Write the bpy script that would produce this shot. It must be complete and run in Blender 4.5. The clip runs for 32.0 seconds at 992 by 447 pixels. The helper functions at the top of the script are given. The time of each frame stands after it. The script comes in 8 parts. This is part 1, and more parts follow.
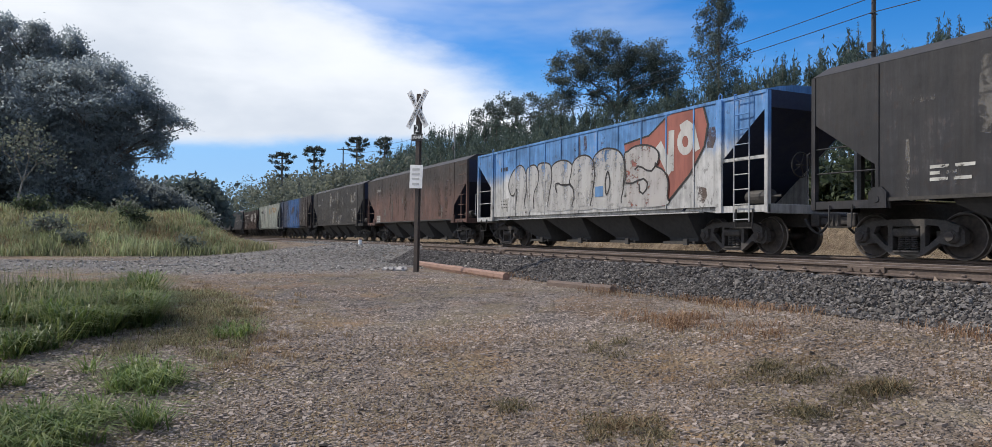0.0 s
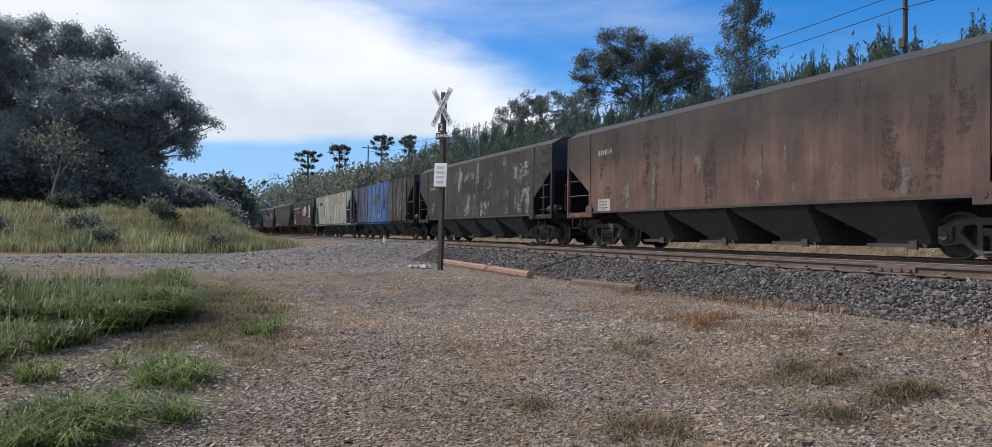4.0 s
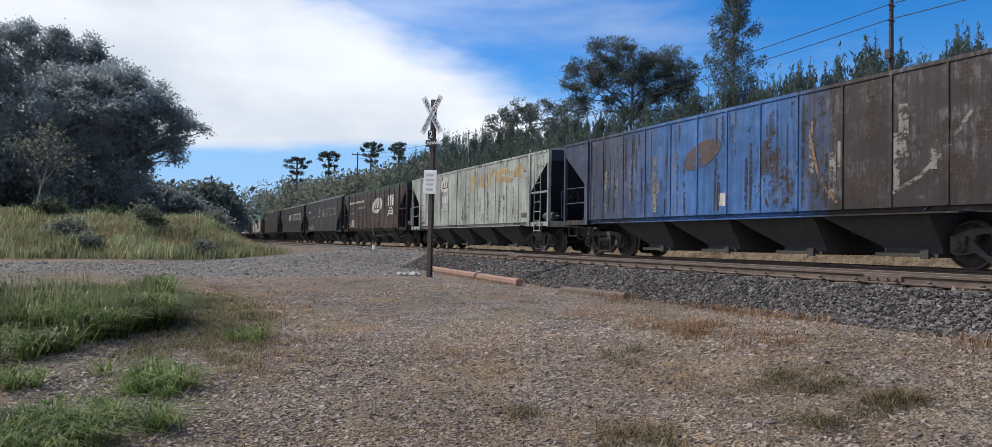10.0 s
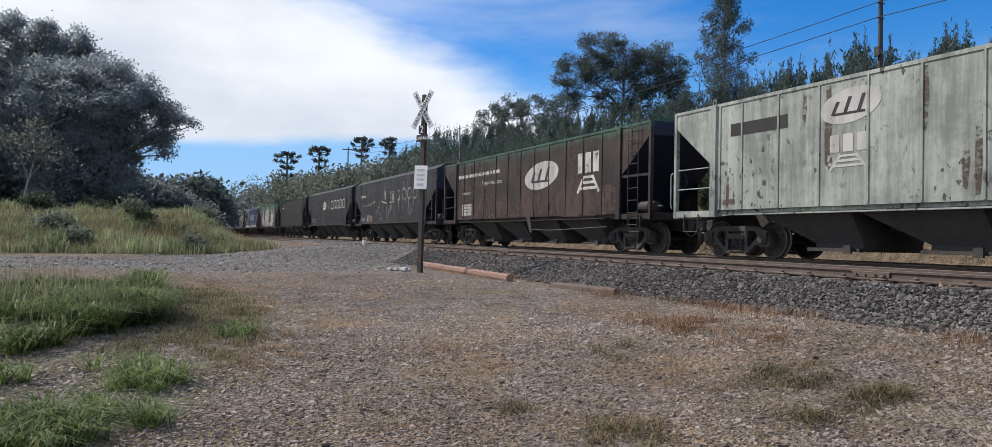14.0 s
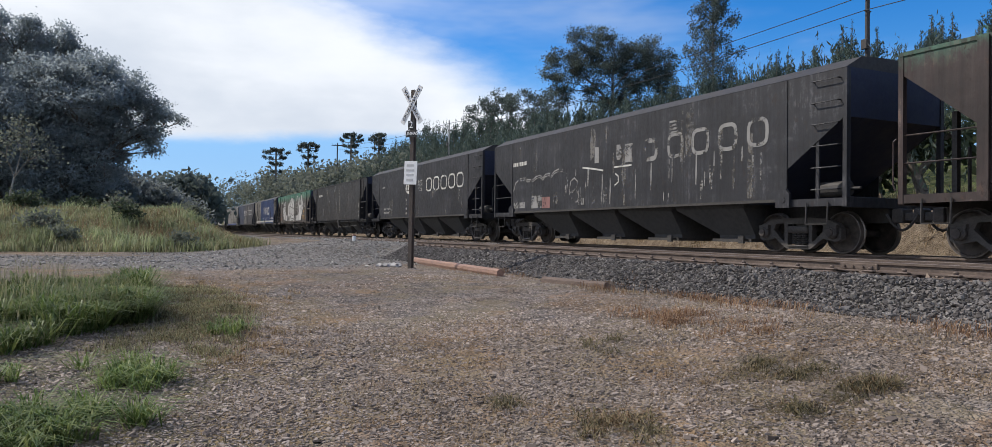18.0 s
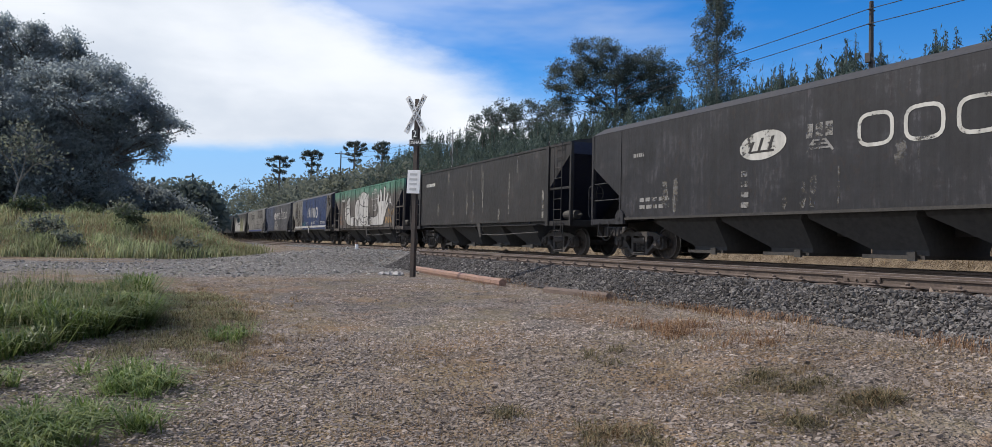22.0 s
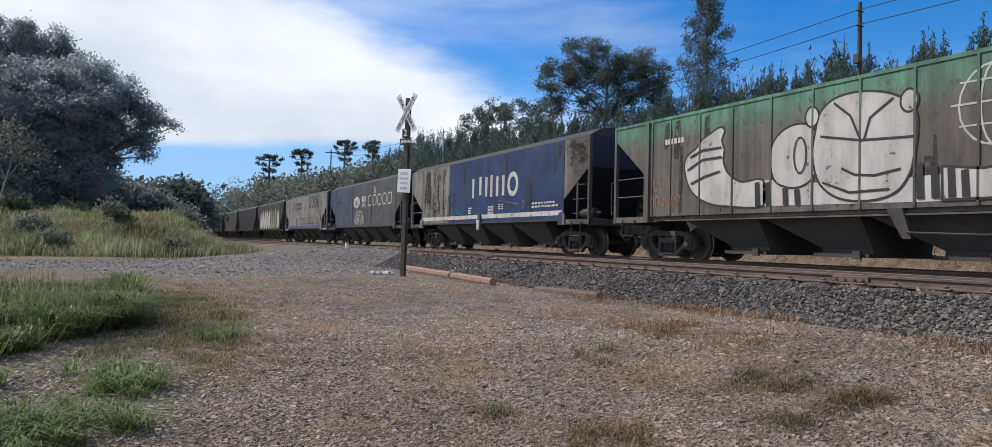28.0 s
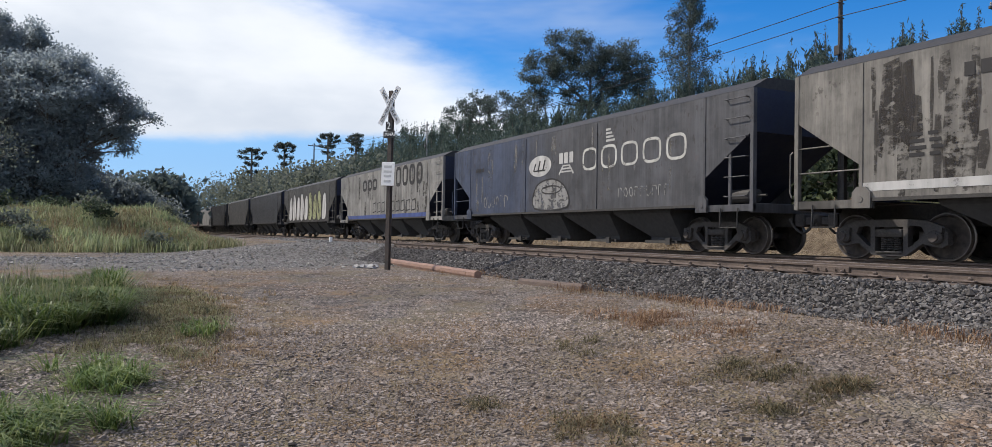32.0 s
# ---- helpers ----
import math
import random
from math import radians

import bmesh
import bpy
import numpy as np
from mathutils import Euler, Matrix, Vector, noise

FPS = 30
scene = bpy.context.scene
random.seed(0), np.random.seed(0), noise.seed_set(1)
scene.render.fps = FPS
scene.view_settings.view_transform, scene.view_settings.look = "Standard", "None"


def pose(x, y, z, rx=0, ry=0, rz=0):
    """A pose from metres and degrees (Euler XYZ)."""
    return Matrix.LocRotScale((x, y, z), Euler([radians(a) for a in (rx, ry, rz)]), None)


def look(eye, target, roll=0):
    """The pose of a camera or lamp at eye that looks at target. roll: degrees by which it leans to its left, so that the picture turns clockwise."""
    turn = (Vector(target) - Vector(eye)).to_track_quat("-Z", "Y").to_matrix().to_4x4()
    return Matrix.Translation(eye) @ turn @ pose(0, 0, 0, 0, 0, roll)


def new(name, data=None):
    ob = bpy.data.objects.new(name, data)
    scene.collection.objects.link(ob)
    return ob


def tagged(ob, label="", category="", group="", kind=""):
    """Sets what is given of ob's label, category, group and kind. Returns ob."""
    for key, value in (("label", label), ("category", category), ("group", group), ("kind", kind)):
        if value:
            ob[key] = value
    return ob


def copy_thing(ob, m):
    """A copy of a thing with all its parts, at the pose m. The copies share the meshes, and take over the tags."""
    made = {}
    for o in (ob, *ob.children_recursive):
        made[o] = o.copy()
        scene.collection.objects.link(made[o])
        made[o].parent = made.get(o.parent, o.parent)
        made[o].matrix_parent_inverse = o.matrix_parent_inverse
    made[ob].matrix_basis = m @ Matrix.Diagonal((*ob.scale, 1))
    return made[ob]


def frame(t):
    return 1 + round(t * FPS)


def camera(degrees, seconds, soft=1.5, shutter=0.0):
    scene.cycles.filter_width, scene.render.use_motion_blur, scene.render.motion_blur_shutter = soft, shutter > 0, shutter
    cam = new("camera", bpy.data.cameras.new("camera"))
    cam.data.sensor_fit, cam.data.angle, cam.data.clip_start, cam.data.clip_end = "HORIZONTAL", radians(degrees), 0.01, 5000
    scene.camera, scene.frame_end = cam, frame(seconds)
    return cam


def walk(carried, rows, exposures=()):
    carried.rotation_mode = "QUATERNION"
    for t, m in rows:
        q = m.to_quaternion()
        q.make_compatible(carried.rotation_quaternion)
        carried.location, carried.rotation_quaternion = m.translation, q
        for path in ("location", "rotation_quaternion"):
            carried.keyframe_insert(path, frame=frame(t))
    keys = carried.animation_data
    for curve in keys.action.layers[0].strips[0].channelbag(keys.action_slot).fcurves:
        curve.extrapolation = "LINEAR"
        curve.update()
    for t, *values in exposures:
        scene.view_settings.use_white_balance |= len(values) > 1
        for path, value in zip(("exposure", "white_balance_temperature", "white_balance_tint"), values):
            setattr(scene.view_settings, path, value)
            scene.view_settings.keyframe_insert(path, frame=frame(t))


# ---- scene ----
cam = camera(67.9, 32.0, soft=0.45)
EYE = (0.0, 0.0, 0.335)
PATH = [
    (0, pose(*EYE, 91.03, -0.59, 64.90)),
    (0.5, pose(*EYE, 91.12, -0.74, 64.96)),
    (1, pose(*EYE, 91.18, -1.09, 64.62)),
    (1.5, pose(*EYE, 91.15, -1.19, 64.76)),
    (2, pose(*EYE, 90.91, -0.96, 64.83)),
    (2.5, pose(*EYE, 90.60, -0.68, 65.28)),
    (3, pose(*EYE, 90.33, -0.75, 66.20)),
    (3.5, pose(*EYE, 90.89, -0.69, 66.84)),
    (5.5, pose(*EYE, 90.60, -1.01, 66.41)),
    (6, pose(*EYE, 90.80, -0.75, 66.24)),
    (6.5, pose(*EYE, 90.94, -0.69, 65.88)),
    (7, pose(*EYE, 90.76, -0.80, 65.71)),
    (7.5, pose(*EYE, 90.79, -0.65, 65.69)),
    (8, pose(*EYE, 91.23, -0.75, 65.64)),
    (8.5, pose(*EYE, 90.66, -0.93, 65.30)),
    (9, pose(*EYE, 90.63, -1.07, 65.43)),
    (9.5, pose(*EYE, 90.87, -1.12, 65.73)),
    (10, pose(*EYE, 91.47, -0.99, 65.93)),
    (10.5, pose(*EYE, 91.19, -0.91, 65.64)),
    (11, pose(*EYE, 91.15, -1.25, 65.77)),
    (11.5, pose(*EYE, 91.27, -0.94, 65.66)),
    (12, pose(*EYE, 91.34, -0.67, 65.77)),
    (12.5, pose(*EYE, 91.31, -0.96, 65.57)),
    (13, pose(*EYE, 91.20, -1.18, 65.09)),
    (13.5, pose(*EYE, 91.11, -1.14, 65.25)),
    (15.5, pose(*EYE, 91.17, -1.06, 64.95)),
    (16, pose(*EYE, 90.65, -0.82, 65.64)),
    (16.5, pose(*EYE, 90.74, -0.60, 65.55)),
    (17, pose(*EYE, 90.60, -0.60, 65.28)),
    (17.5, pose(*EYE, 90.55, -0.79, 64.51)),
    (18, pose(*EYE, 90.75, -0.68, 64.46)),
    (18.5, pose(*EYE, 91.20, -0.81, 64.20)),
    (19, pose(*EYE, 91.10, -0.91, 64.07)),
    (19.5, pose(*EYE, 90.87, -0.96, 64.24)),
    (20, pose(*EYE, 90.82, -0.49, 64.90)),
    (20.5, pose(*EYE, 90.91, -0.85, 64.34)),
    (21, pose(*EYE, 91.07, -0.92, 64.22)),
    (21.5, pose(*EYE, 91.02, -1.17, 64.40)),
    (22, pose(*EYE, 91.50, -1.23, 64.65)),
    (22.5, pose(*EYE, 91.68, -1.38, 64.60)),
    (23, pose(*EYE, 91.58, -1.42, 64.76)),
    (23.5, pose(*EYE, 91.53, -1.42, 64.89)),
    (24, pose(*EYE, 91.65, -1.58, 64.87)),
    (24.5, pose(*EYE, 91.55, -1.92, 64.82)),
    (26.5, pose(*EYE, 91.16, -1.63, 64.33)),
    (27, pose(*EYE, 91.18, -1.49, 64.26)),
    (27.5, pose(*EYE, 91.45, -1.39, 64.11)),
    (28, pose(*EYE, 91.46, -1.30, 63.91)),
    (28.5, pose(*EYE, 91.17, -1.04, 63.94)),
    (29, pose(*EYE, 91.36, -0.78, 63.68)),
    (29.5, pose(*EYE, 91.59, -0.90, 63.50)),
    (30, pose(*EYE, 91.76, -1.12, 63.33)),
    (30.5, pose(*EYE, 91.90, -1.24, 63.30)),
    (31, pose(*EYE, 91.24, -1.14, 63.15)),
    (31.5, pose(*EYE, 91.19, -1.11, 62.92)),
    (32, pose(*EYE, 90.91, -0.92, 62.71)),
]
walk(cam, PATH, [(0, 0.5, 6250, 10), (32, 0.5, 6250, 10)])

# ---- light ----
SUN_AZ, SUN_EL = radians(224), radians(46)      # where the sun stands, seen from the camera
SUN_DIR = Vector((math.cos(SUN_AZ) * math.cos(SUN_EL), math.sin(SUN_AZ) * math.cos(SUN_EL), math.sin(SUN_EL)))
sun_data = bpy.data.lights.new("sun", "SUN")
sun_data.energy, sun_data.angle, sun_data.color = 3.2, radians(1.0), (1.0, 0.90, 0.77)
sun = new("sun", sun_data)
sun.matrix_world = look((0, 0, 60), Vector((0, 0, 60)) - SUN_DIR)

world = bpy.data.worlds.new("world")
scene.world = world
world.use_nodes = True
wt = world.node_tree
wt.nodes.clear()


def wnode(kind, **values):
    n = wt.nodes.new(kind)
    for k, v in values.items():
        n.inputs[k].default_value = v
    return n


def wmath(op, a, b=None, c=None, clamp=False):
    n = wt.nodes.new("ShaderNodeMath")
    n.operation, n.use_clamp = op, clamp
    for i, v in enumerate((a, b, c)):
        if v is None:
            continue
        if isinstance(v, (int, float)):
            n.inputs[i].default_value = v
        else:
            wt.links.new(v, n.inputs[i])
    return n.outputs[0]


def wramp(v, lo, hi):
    n = wt.nodes.new("ShaderNodeMapRange")
    n.interpolation_type = "SMOOTHSTEP"
    n.inputs["From Min"].default_value, n.inputs["From Max"].default_value = lo, hi
    wt.links.new(v, n.inputs["Value"])
    return n.outputs["Result"]


sky = wt.nodes.new("ShaderNodeTexSky")
sky.sky_type, sky.sun_disc = "NISHITA", False
sky.sun_elevation, sky.sun_rotation = SUN_EL, math.pi / 2 - SUN_AZ
sky.air_density, sky.dust_density, sky.ozone_density = 1.0, 0.1, 2.2
coord = wt.nodes.new("ShaderNodeTexCoord")
# the view's middle lies at azimuth 155 degrees: u runs to its right, w up
turn = wt.nodes.new("ShaderNodeVectorRotate")
turn.rotation_type = "Z_AXIS"
turn.inputs["Angle"].default_value = radians(-64.9)
wt.links.new(coord.outputs["Generated"], turn.inputs["Vector"])
sep = wt.nodes.new("ShaderNodeSeparateXYZ")
wt.links.new(turn.outputs[0], sep.inputs[0])
depth = wmath("MAXIMUM", sep.outputs["Y"], 0.05)
u = wmath("DIVIDE", sep.outputs["X"], depth)
w = wmath("DIVIDE", sep.outputs["Z"], depth)
wisp = wnode("ShaderNodeTexNoise", Scale=3.2, Detail=7.0, Roughness=0.6)
mapw = wt.nodes.new("ShaderNodeMapping")
mapw.inputs["Scale"].default_value = (1.0, 1.0, 2.6)
wt.links.new(turn.outputs[0], mapw.inputs[0])
wt.links.new(mapw.outputs[0], wisp.inputs["Vector"])
curl = wmath("MULTIPLY", wmath("SUBTRACT", wisp.outputs["Fac"], 0.5), 0.16)
# one bank of cloud over the west, its edge falling to the right, and a thin veil above it
edge_top = wmath("ADD", wmath("MULTIPLY_ADD", u, 0.50, wmath("MULTIPLY", w, 1.0)), curl)
bank = wmath("SUBTRACT", 1.0, wramp(edge_top, 0.165, 0.265))
edge_low = wmath("ADD", wmath("MULTIPLY_ADD", u, -0.02, w), wmath("MULTIPLY", curl, 0.35))
bank = wmath("MULTIPLY", bank, wramp(edge_low, 0.122, 0.142))
veil_n = wnode("ShaderNodeTexNoise", Scale=1.9, Detail=5.0, Roughness=0.55)
mapv = wt.nodes.new("ShaderNodeMapping")
mapv.inputs["Scale"].default_value = (1.0, 1.0, 4.0)
mapv.inputs["Location"].default_value = (3.1, 0.4, 0.0)
wt.links.new(turn.outputs[0], mapv.inputs[0])
wt.links.new(mapv.outputs[0], veil_n.inputs["Vector"])
veil = wmath("MULTIPLY", wramp(veil_n.outputs["Fac"], 0.48, 0.76), 0.40)
# unseen cloud behind the camera and overhead, added to lift and whiten the shade
rest = wmath("MULTIPLY", wramp(wmath("MULTIPLY_ADD", sep.outputs["Y"], -1.0, wmath("MULTIPLY", sep.outputs["Z"], 0.9)), 0.1, 0.7), wramp(wisp.outputs["Fac"], 0.35, 0.6))
veil = wmath("MAXIMUM", veil, wmath("MULTIPLY", rest, 0.85))
cover = wmath("MAXIMUM", bank, veil, clamp=True)
shade_n = wnode("ShaderNodeTexNoise", Scale=3.4, Detail=6.0)
wt.links.new(mapw.outputs[0], shade_n.inputs["Vector"])
white = wt.nodes.new("ShaderNodeMix")
white.data_type = "RGBA"
white.inputs["A"].default_value, white.inputs["B"].default_value = (4.0, 4.3, 4.75, 1), (5.75, 5.85, 6.0, 1)
wt.links.new(wramp(shade_n.outputs["Fac"], 0.3, 0.7), white.inputs["Factor"])
blend = wt.nodes.new("ShaderNodeMix")
blend.data_type = "RGBA"
wt.links.new(cover, blend.inputs["Factor"])
deep = wt.nodes.new("ShaderNodeHueSaturation")
deep.inputs["Saturation"].default_value, deep.inputs["Value"].default_value, deep.inputs["Hue"].default_value = 1.50, 0.84, 0.510
wt.links.new(sky.outputs[0], deep.inputs["Color"])
# a clear blue strip keeps its colour down to the horizon
low_sky = wt.nodes.new("ShaderNodeMix")
low_sky.data_type = "RGBA"
low_sky.inputs["B"].default_value = (1.75, 3.2, 5.3, 1)
wt.links.new(wmath("SUBTRACT", 0.85, wmath("MULTIPLY", wramp(sep.outputs["Z"], 0.08, 0.24), 0.85)), low_sky.inputs["Factor"])
wt.links.new(deep.outputs[0], low_sky.inputs["A"])
wt.links.new(low_sky.outputs["Result"], blend.inputs["A"])
wt.links.new(white.outputs["Result"], blend.inputs["B"])
back = wnode("ShaderNodeBackground", Strength=0.12)
wt.links.new(blend.outputs["Result"], back.inputs["Color"])
wout = wt.nodes.new("ShaderNodeOutputWorld")
wt.links.new(back.outputs[0], wout.inputs[0])

# ---- materials ----
def tree_of(name):
    m = bpy.data.materials.new(name)
    m.use_nodes = True
    return m, m.node_tree, m.node_tree.nodes["Principled BSDF"]


def nmath(t, op, a, b=0.0, c=0.0, clamp=False):
    n = t.nodes.new("ShaderNodeMath")
    n.operation, n.use_clamp = op, clamp
    for i, v in enumerate((a, b, c)):
        if isinstance(v, (int, float)):
            n.inputs[i].default_value = v
        else:
            t.links.new(v, n.inputs[i])
    return n.outputs[0]


def nramp(t, v, lo, hi, a=0.0, b=1.0):
    n = t.nodes.new("ShaderNodeMapRange")
    n.interpolation_type = "SMOOTHSTEP"
    for k, x in (("From Min", lo), ("From Max", hi), ("To Min", a), ("To Max", b)):
        n.inputs[k].default_value = x
    t.links.new(v, n.inputs["Value"])
    return n.outputs["Result"]


def nnoise(t, scale, detail=4.0, rough=0.55, stretch=(1, 1, 1), shift=(0, 0, 0)):
    c = t.nodes.new("ShaderNodeTexCoord")
    mp = t.nodes.new("ShaderNodeMapping")
    mp.inputs["Scale"].default_value, mp.inputs["Location"].default_value = stretch, shift
    t.links.new(c.outputs["Object"], mp.inputs[0])
    n = t.nodes.new("ShaderNodeTexNoise")
    n.inputs["Scale"].default_value, n.inputs["Detail"].default_value, n.inputs["Roughness"].default_value = scale, detail, rough
    t.links.new(mp.outputs[0], n.inputs["Vector"])
    return n.outputs["Fac"]


def nmix(t, f, a, b):
    n = t.nodes.new("ShaderNodeMix")
    n.data_type = "RGBA"
    for key, v in (("Factor", f), ("A", a), ("B", b)):
        if isinstance(v, (int, float)):
            n.inputs[key].default_value = v
        elif isinstance(v, tuple):
            n.inputs[key].default_value = (*v, 1)
        else:
            t.links.new(v, n.inputs[key])
    return n.outputs["Result"]


def nbump(t, b, height, strength=0.3, distance=0.02):
    n = t.nodes.new("ShaderNodeBump")
    n.inputs["Strength"].default_value, n.inputs["Distance"].default_value = strength, distance
    t.links.new(height, n.inputs["Height"])
    t.links.new(n.outputs[0], b.inputs["Normal"])


def plain(name, a, b, scale=6.0, rough=0.7, metal=0.0, bump=0.2, distance=0.01, stretch=(1, 1, 1), spread=0.0):
    """A surface that varies between two colours at two scales, and from piece to piece by spread."""
    m, t, s = tree_of(name)
    n1, n2 = nnoise(t, scale, 5, 0.6, stretch), nnoise(t, scale * 7, 3, 0.6, stretch)
    f = nramp(t, nmath(t, "MULTIPLY_ADD", n2, 0.4, nmath(t, "MULTIPLY", n1, 0.6)), 0.32, 0.68)
    col = nmix(t, f, a, b)
    if spread:
        info = t.nodes.new("ShaderNodeObjectInfo")
        hsv = t.nodes.new("ShaderNodeHueSaturation")
        t.links.new(nmath(t, "MULTIPLY_ADD", info.outputs["Random"], spread, 1 - spread / 2), hsv.inputs["Value"])
        t.links.new(col, hsv.inputs["Color"])
        col = hsv.outputs[0]
    t.links.new(col, s.inputs["Base Color"])
    t.links.new(nramp(t, n1, 0.3, 0.7, max(rough - 0.12, 0.05), min(rough + 0.1, 1)), s.inputs["Roughness"])
    s.inputs["Metallic"].default_value = metal
    if bump:
        nbump(t, s, n2, bump, distance)
    return m


def islands(name, a, b, c, rough=0.85, translucent=0.0):
    """For joined small pieces (stones, blades, leaves): a colour for each piece."""
    m, t, s = tree_of(name)
    g = t.nodes.new("ShaderNodeNewGeometry")
    r = t.nodes.new("ShaderNodeValToRGB")
    r.color_ramp.elements[0].color, r.color_ramp.elements[1].color = (*a, 1), (*c, 1)
    e = r.color_ramp.elements.new(0.5)
    e.color = (*b, 1)
    t.links.new(g.outputs["Random Per Island"], r.inputs[0])
    n = nnoise(t, 0.35, 3)
    hsv = t.nodes.new("ShaderNodeHueSaturation")
    t.links.new(nramp(t, n, 0.3, 0.7, 0.75, 1.25), hsv.inputs["Value"])
    t.links.new(r.outputs[0], hsv.inputs["Color"])
    t.links.new(hsv.outputs[0], s.inputs["Base Color"])
    s.inputs["Roughness"].default_value = rough
    s.inputs["Specular IOR Level"].default_value = 0.25
    if translucent:
        tr = t.nodes.new("ShaderNodeBsdfTranslucent")
        t.links.new(hsv.outputs[0], tr.inputs["Color"])
        mx = t.nodes.new("ShaderNodeMixShader")
        mx.inputs[0].default_value = translucent
        t.links.new(s.outputs[0], mx.inputs[1])
        t.links.new(tr.outputs[0], mx.inputs[2])
        t.links.new(mx.outputs[0], t.nodes["Material Output"].inputs[0])
    return m


def wagon_paint(name, base, second=None, where="", lo=0.0, hi=1.0, dirt=(0.03, 0.027, 0.025), grime=0.5, rust=0.3, chips=None, chip_amount=0.0, seed=0, upto=99.0, spots=0.5, third=None, third_at=0.0, tone=0.86):
    """Old wagon paint: base, a second colour over a stretch of the side, streaks of grime running down, rust blooms, scuffs and chips."""
    m, t, s = tree_of(name)
    sh = (seed * 3.7, seed * 1.3, seed * 2.1)
    c = t.nodes.new("ShaderNodeTexCoord")
    xyz = t.nodes.new("ShaderNodeSeparateXYZ")
    t.links.new(c.outputs["Object"], xyz.inputs[0])
    blot = nnoise(t, 0.9, 6, 0.6, (1, 1, 1.2), sh)
    streak = nnoise(t, 2.2, 7, 0.68, (1, 1, 0.07), sh)
    runs = nnoise(t, 9, 5, 0.7, (1, 1, 0.05), sh)
    fine = nnoise(t, 11, 5, 0.7, (1, 1, 0.45), sh)
    brush = nnoise(t, 8, 4, 0.7, (0.16, 0.16, 1.6), sh)
    col = base
    if second:
        axis = xyz.outputs["X" if "x" in where else "Z"]
        wob = nmath(t, "MULTIPLY_ADD", nmath(t, "SUBTRACT", nmath(t, "MULTIPLY_ADD", fine, 0.5, nmath(t, "MULTIPLY", streak, 0.5)), 0.5), 2.4 if "x" in where else 1.3, axis)
        if "hard" in where:
            f = nmath(t, "MULTIPLY", nramp(t, axis, lo, hi), nramp(t, axis, upto, upto + 0.04, 1.0, 0.0))
        else:
            f = nmath(t, "MULTIPLY", nramp(t, wob, lo, hi), nramp(t, wob, upto, upto + 1.2, 1.0, 0.0))
        if "patch" in where:
            f = nmath(t, "MULTIPLY", f, nramp(t, nmath(t, "MULTIPLY_ADD", runs, 0.4, nmath(t, "MULTIPLY", blot, 0.6)), 0.40, 0.52))
        col = nmix(t, f, base, second)
        if third:
            col = nmix(t, nramp(t, wob, third_at, third_at + 1.0), col, third)
    hsv = t.nodes.new("ShaderNodeHueSaturation")
    if isinstance(col, tuple):
        hsv.inputs["Color"].default_value = (*col, 1)
    else:
        t.links.new(col, hsv.inputs["Color"])
    mixed = nmath(t, "MULTIPLY_ADD", fine, 0.18, nmath(t, "MULTIPLY_ADD", runs, 0.34, nmath(t, "MULTIPLY", blot, 0.48)))
    t.links.new(nramp(t, mixed, 0.37, 0.63, 0.50 * tone, 1.40 * tone), hsv.inputs["Value"])
    col = hsv.outputs[0]
    if chips:
        f = nmath(t, "MULTIPLY", nramp(t, nmath(t, "MULTIPLY_ADD", brush, 0.1, nmath(t, "MULTIPLY_ADD", runs, 0.4, nmath(t, "MULTIPLY", fine, 0.5))), 0.49, 0.6), nramp(t, blot, 0.62 - chip_amount * 0.3, 0.78 - chip_amount * 0.3))
        col = nmix(t, nmath(t, "MULTIPLY", f, 0.75), col, chips)
    r = nmath(t, "MULTIPLY", nramp(t, fine, 0.52, 0.68), nramp(t, blot, 0.46, 0.64))
    col = nmix(t, nmath(t, "MULTIPLY", r, rust), col, (0.10, 0.045, 0.025))
    g = nramp(t, nmath(t, "MULTIPLY_ADD", streak, 0.6, nmath(t, "MULTIPLY_ADD", runs, 0.15, nmath(t, "MULTIPLY", blot, 0.25))), 0.44, 0.6)
    col = nmix(t, nmath(t, "MULTIPLY", g, grime), col, dirt)
    dot = nmath(t, "MULTIPLY", nramp(t, nnoise(t, 6.5, 3, 0.6, (1, 1, 0.6), (seed, 4, seed)), 0.585, 0.625), nramp(t, nnoise(t, 0.7, 3, 0.5, (1, 1, 1.5), (0, seed, 2)), 0.45, 0.6))
    col = nmix(t, nmath(t, "MULTIPLY", dot, spots), col, (0.028, 0.02, 0.017))
    t.links.new(col, s.inputs["Base Color"])
    t.links.new(nramp(t, fine, 0.3, 0.7, 0.45, 0.75), s.inputs["Roughness"])
    s.inputs["Specular IOR Level"].default_value = 0.4
    nbump(t, s, nmath(t, "MULTIPLY_ADD", fine, 0.3, blot), 0.3, 0.03)
    return m


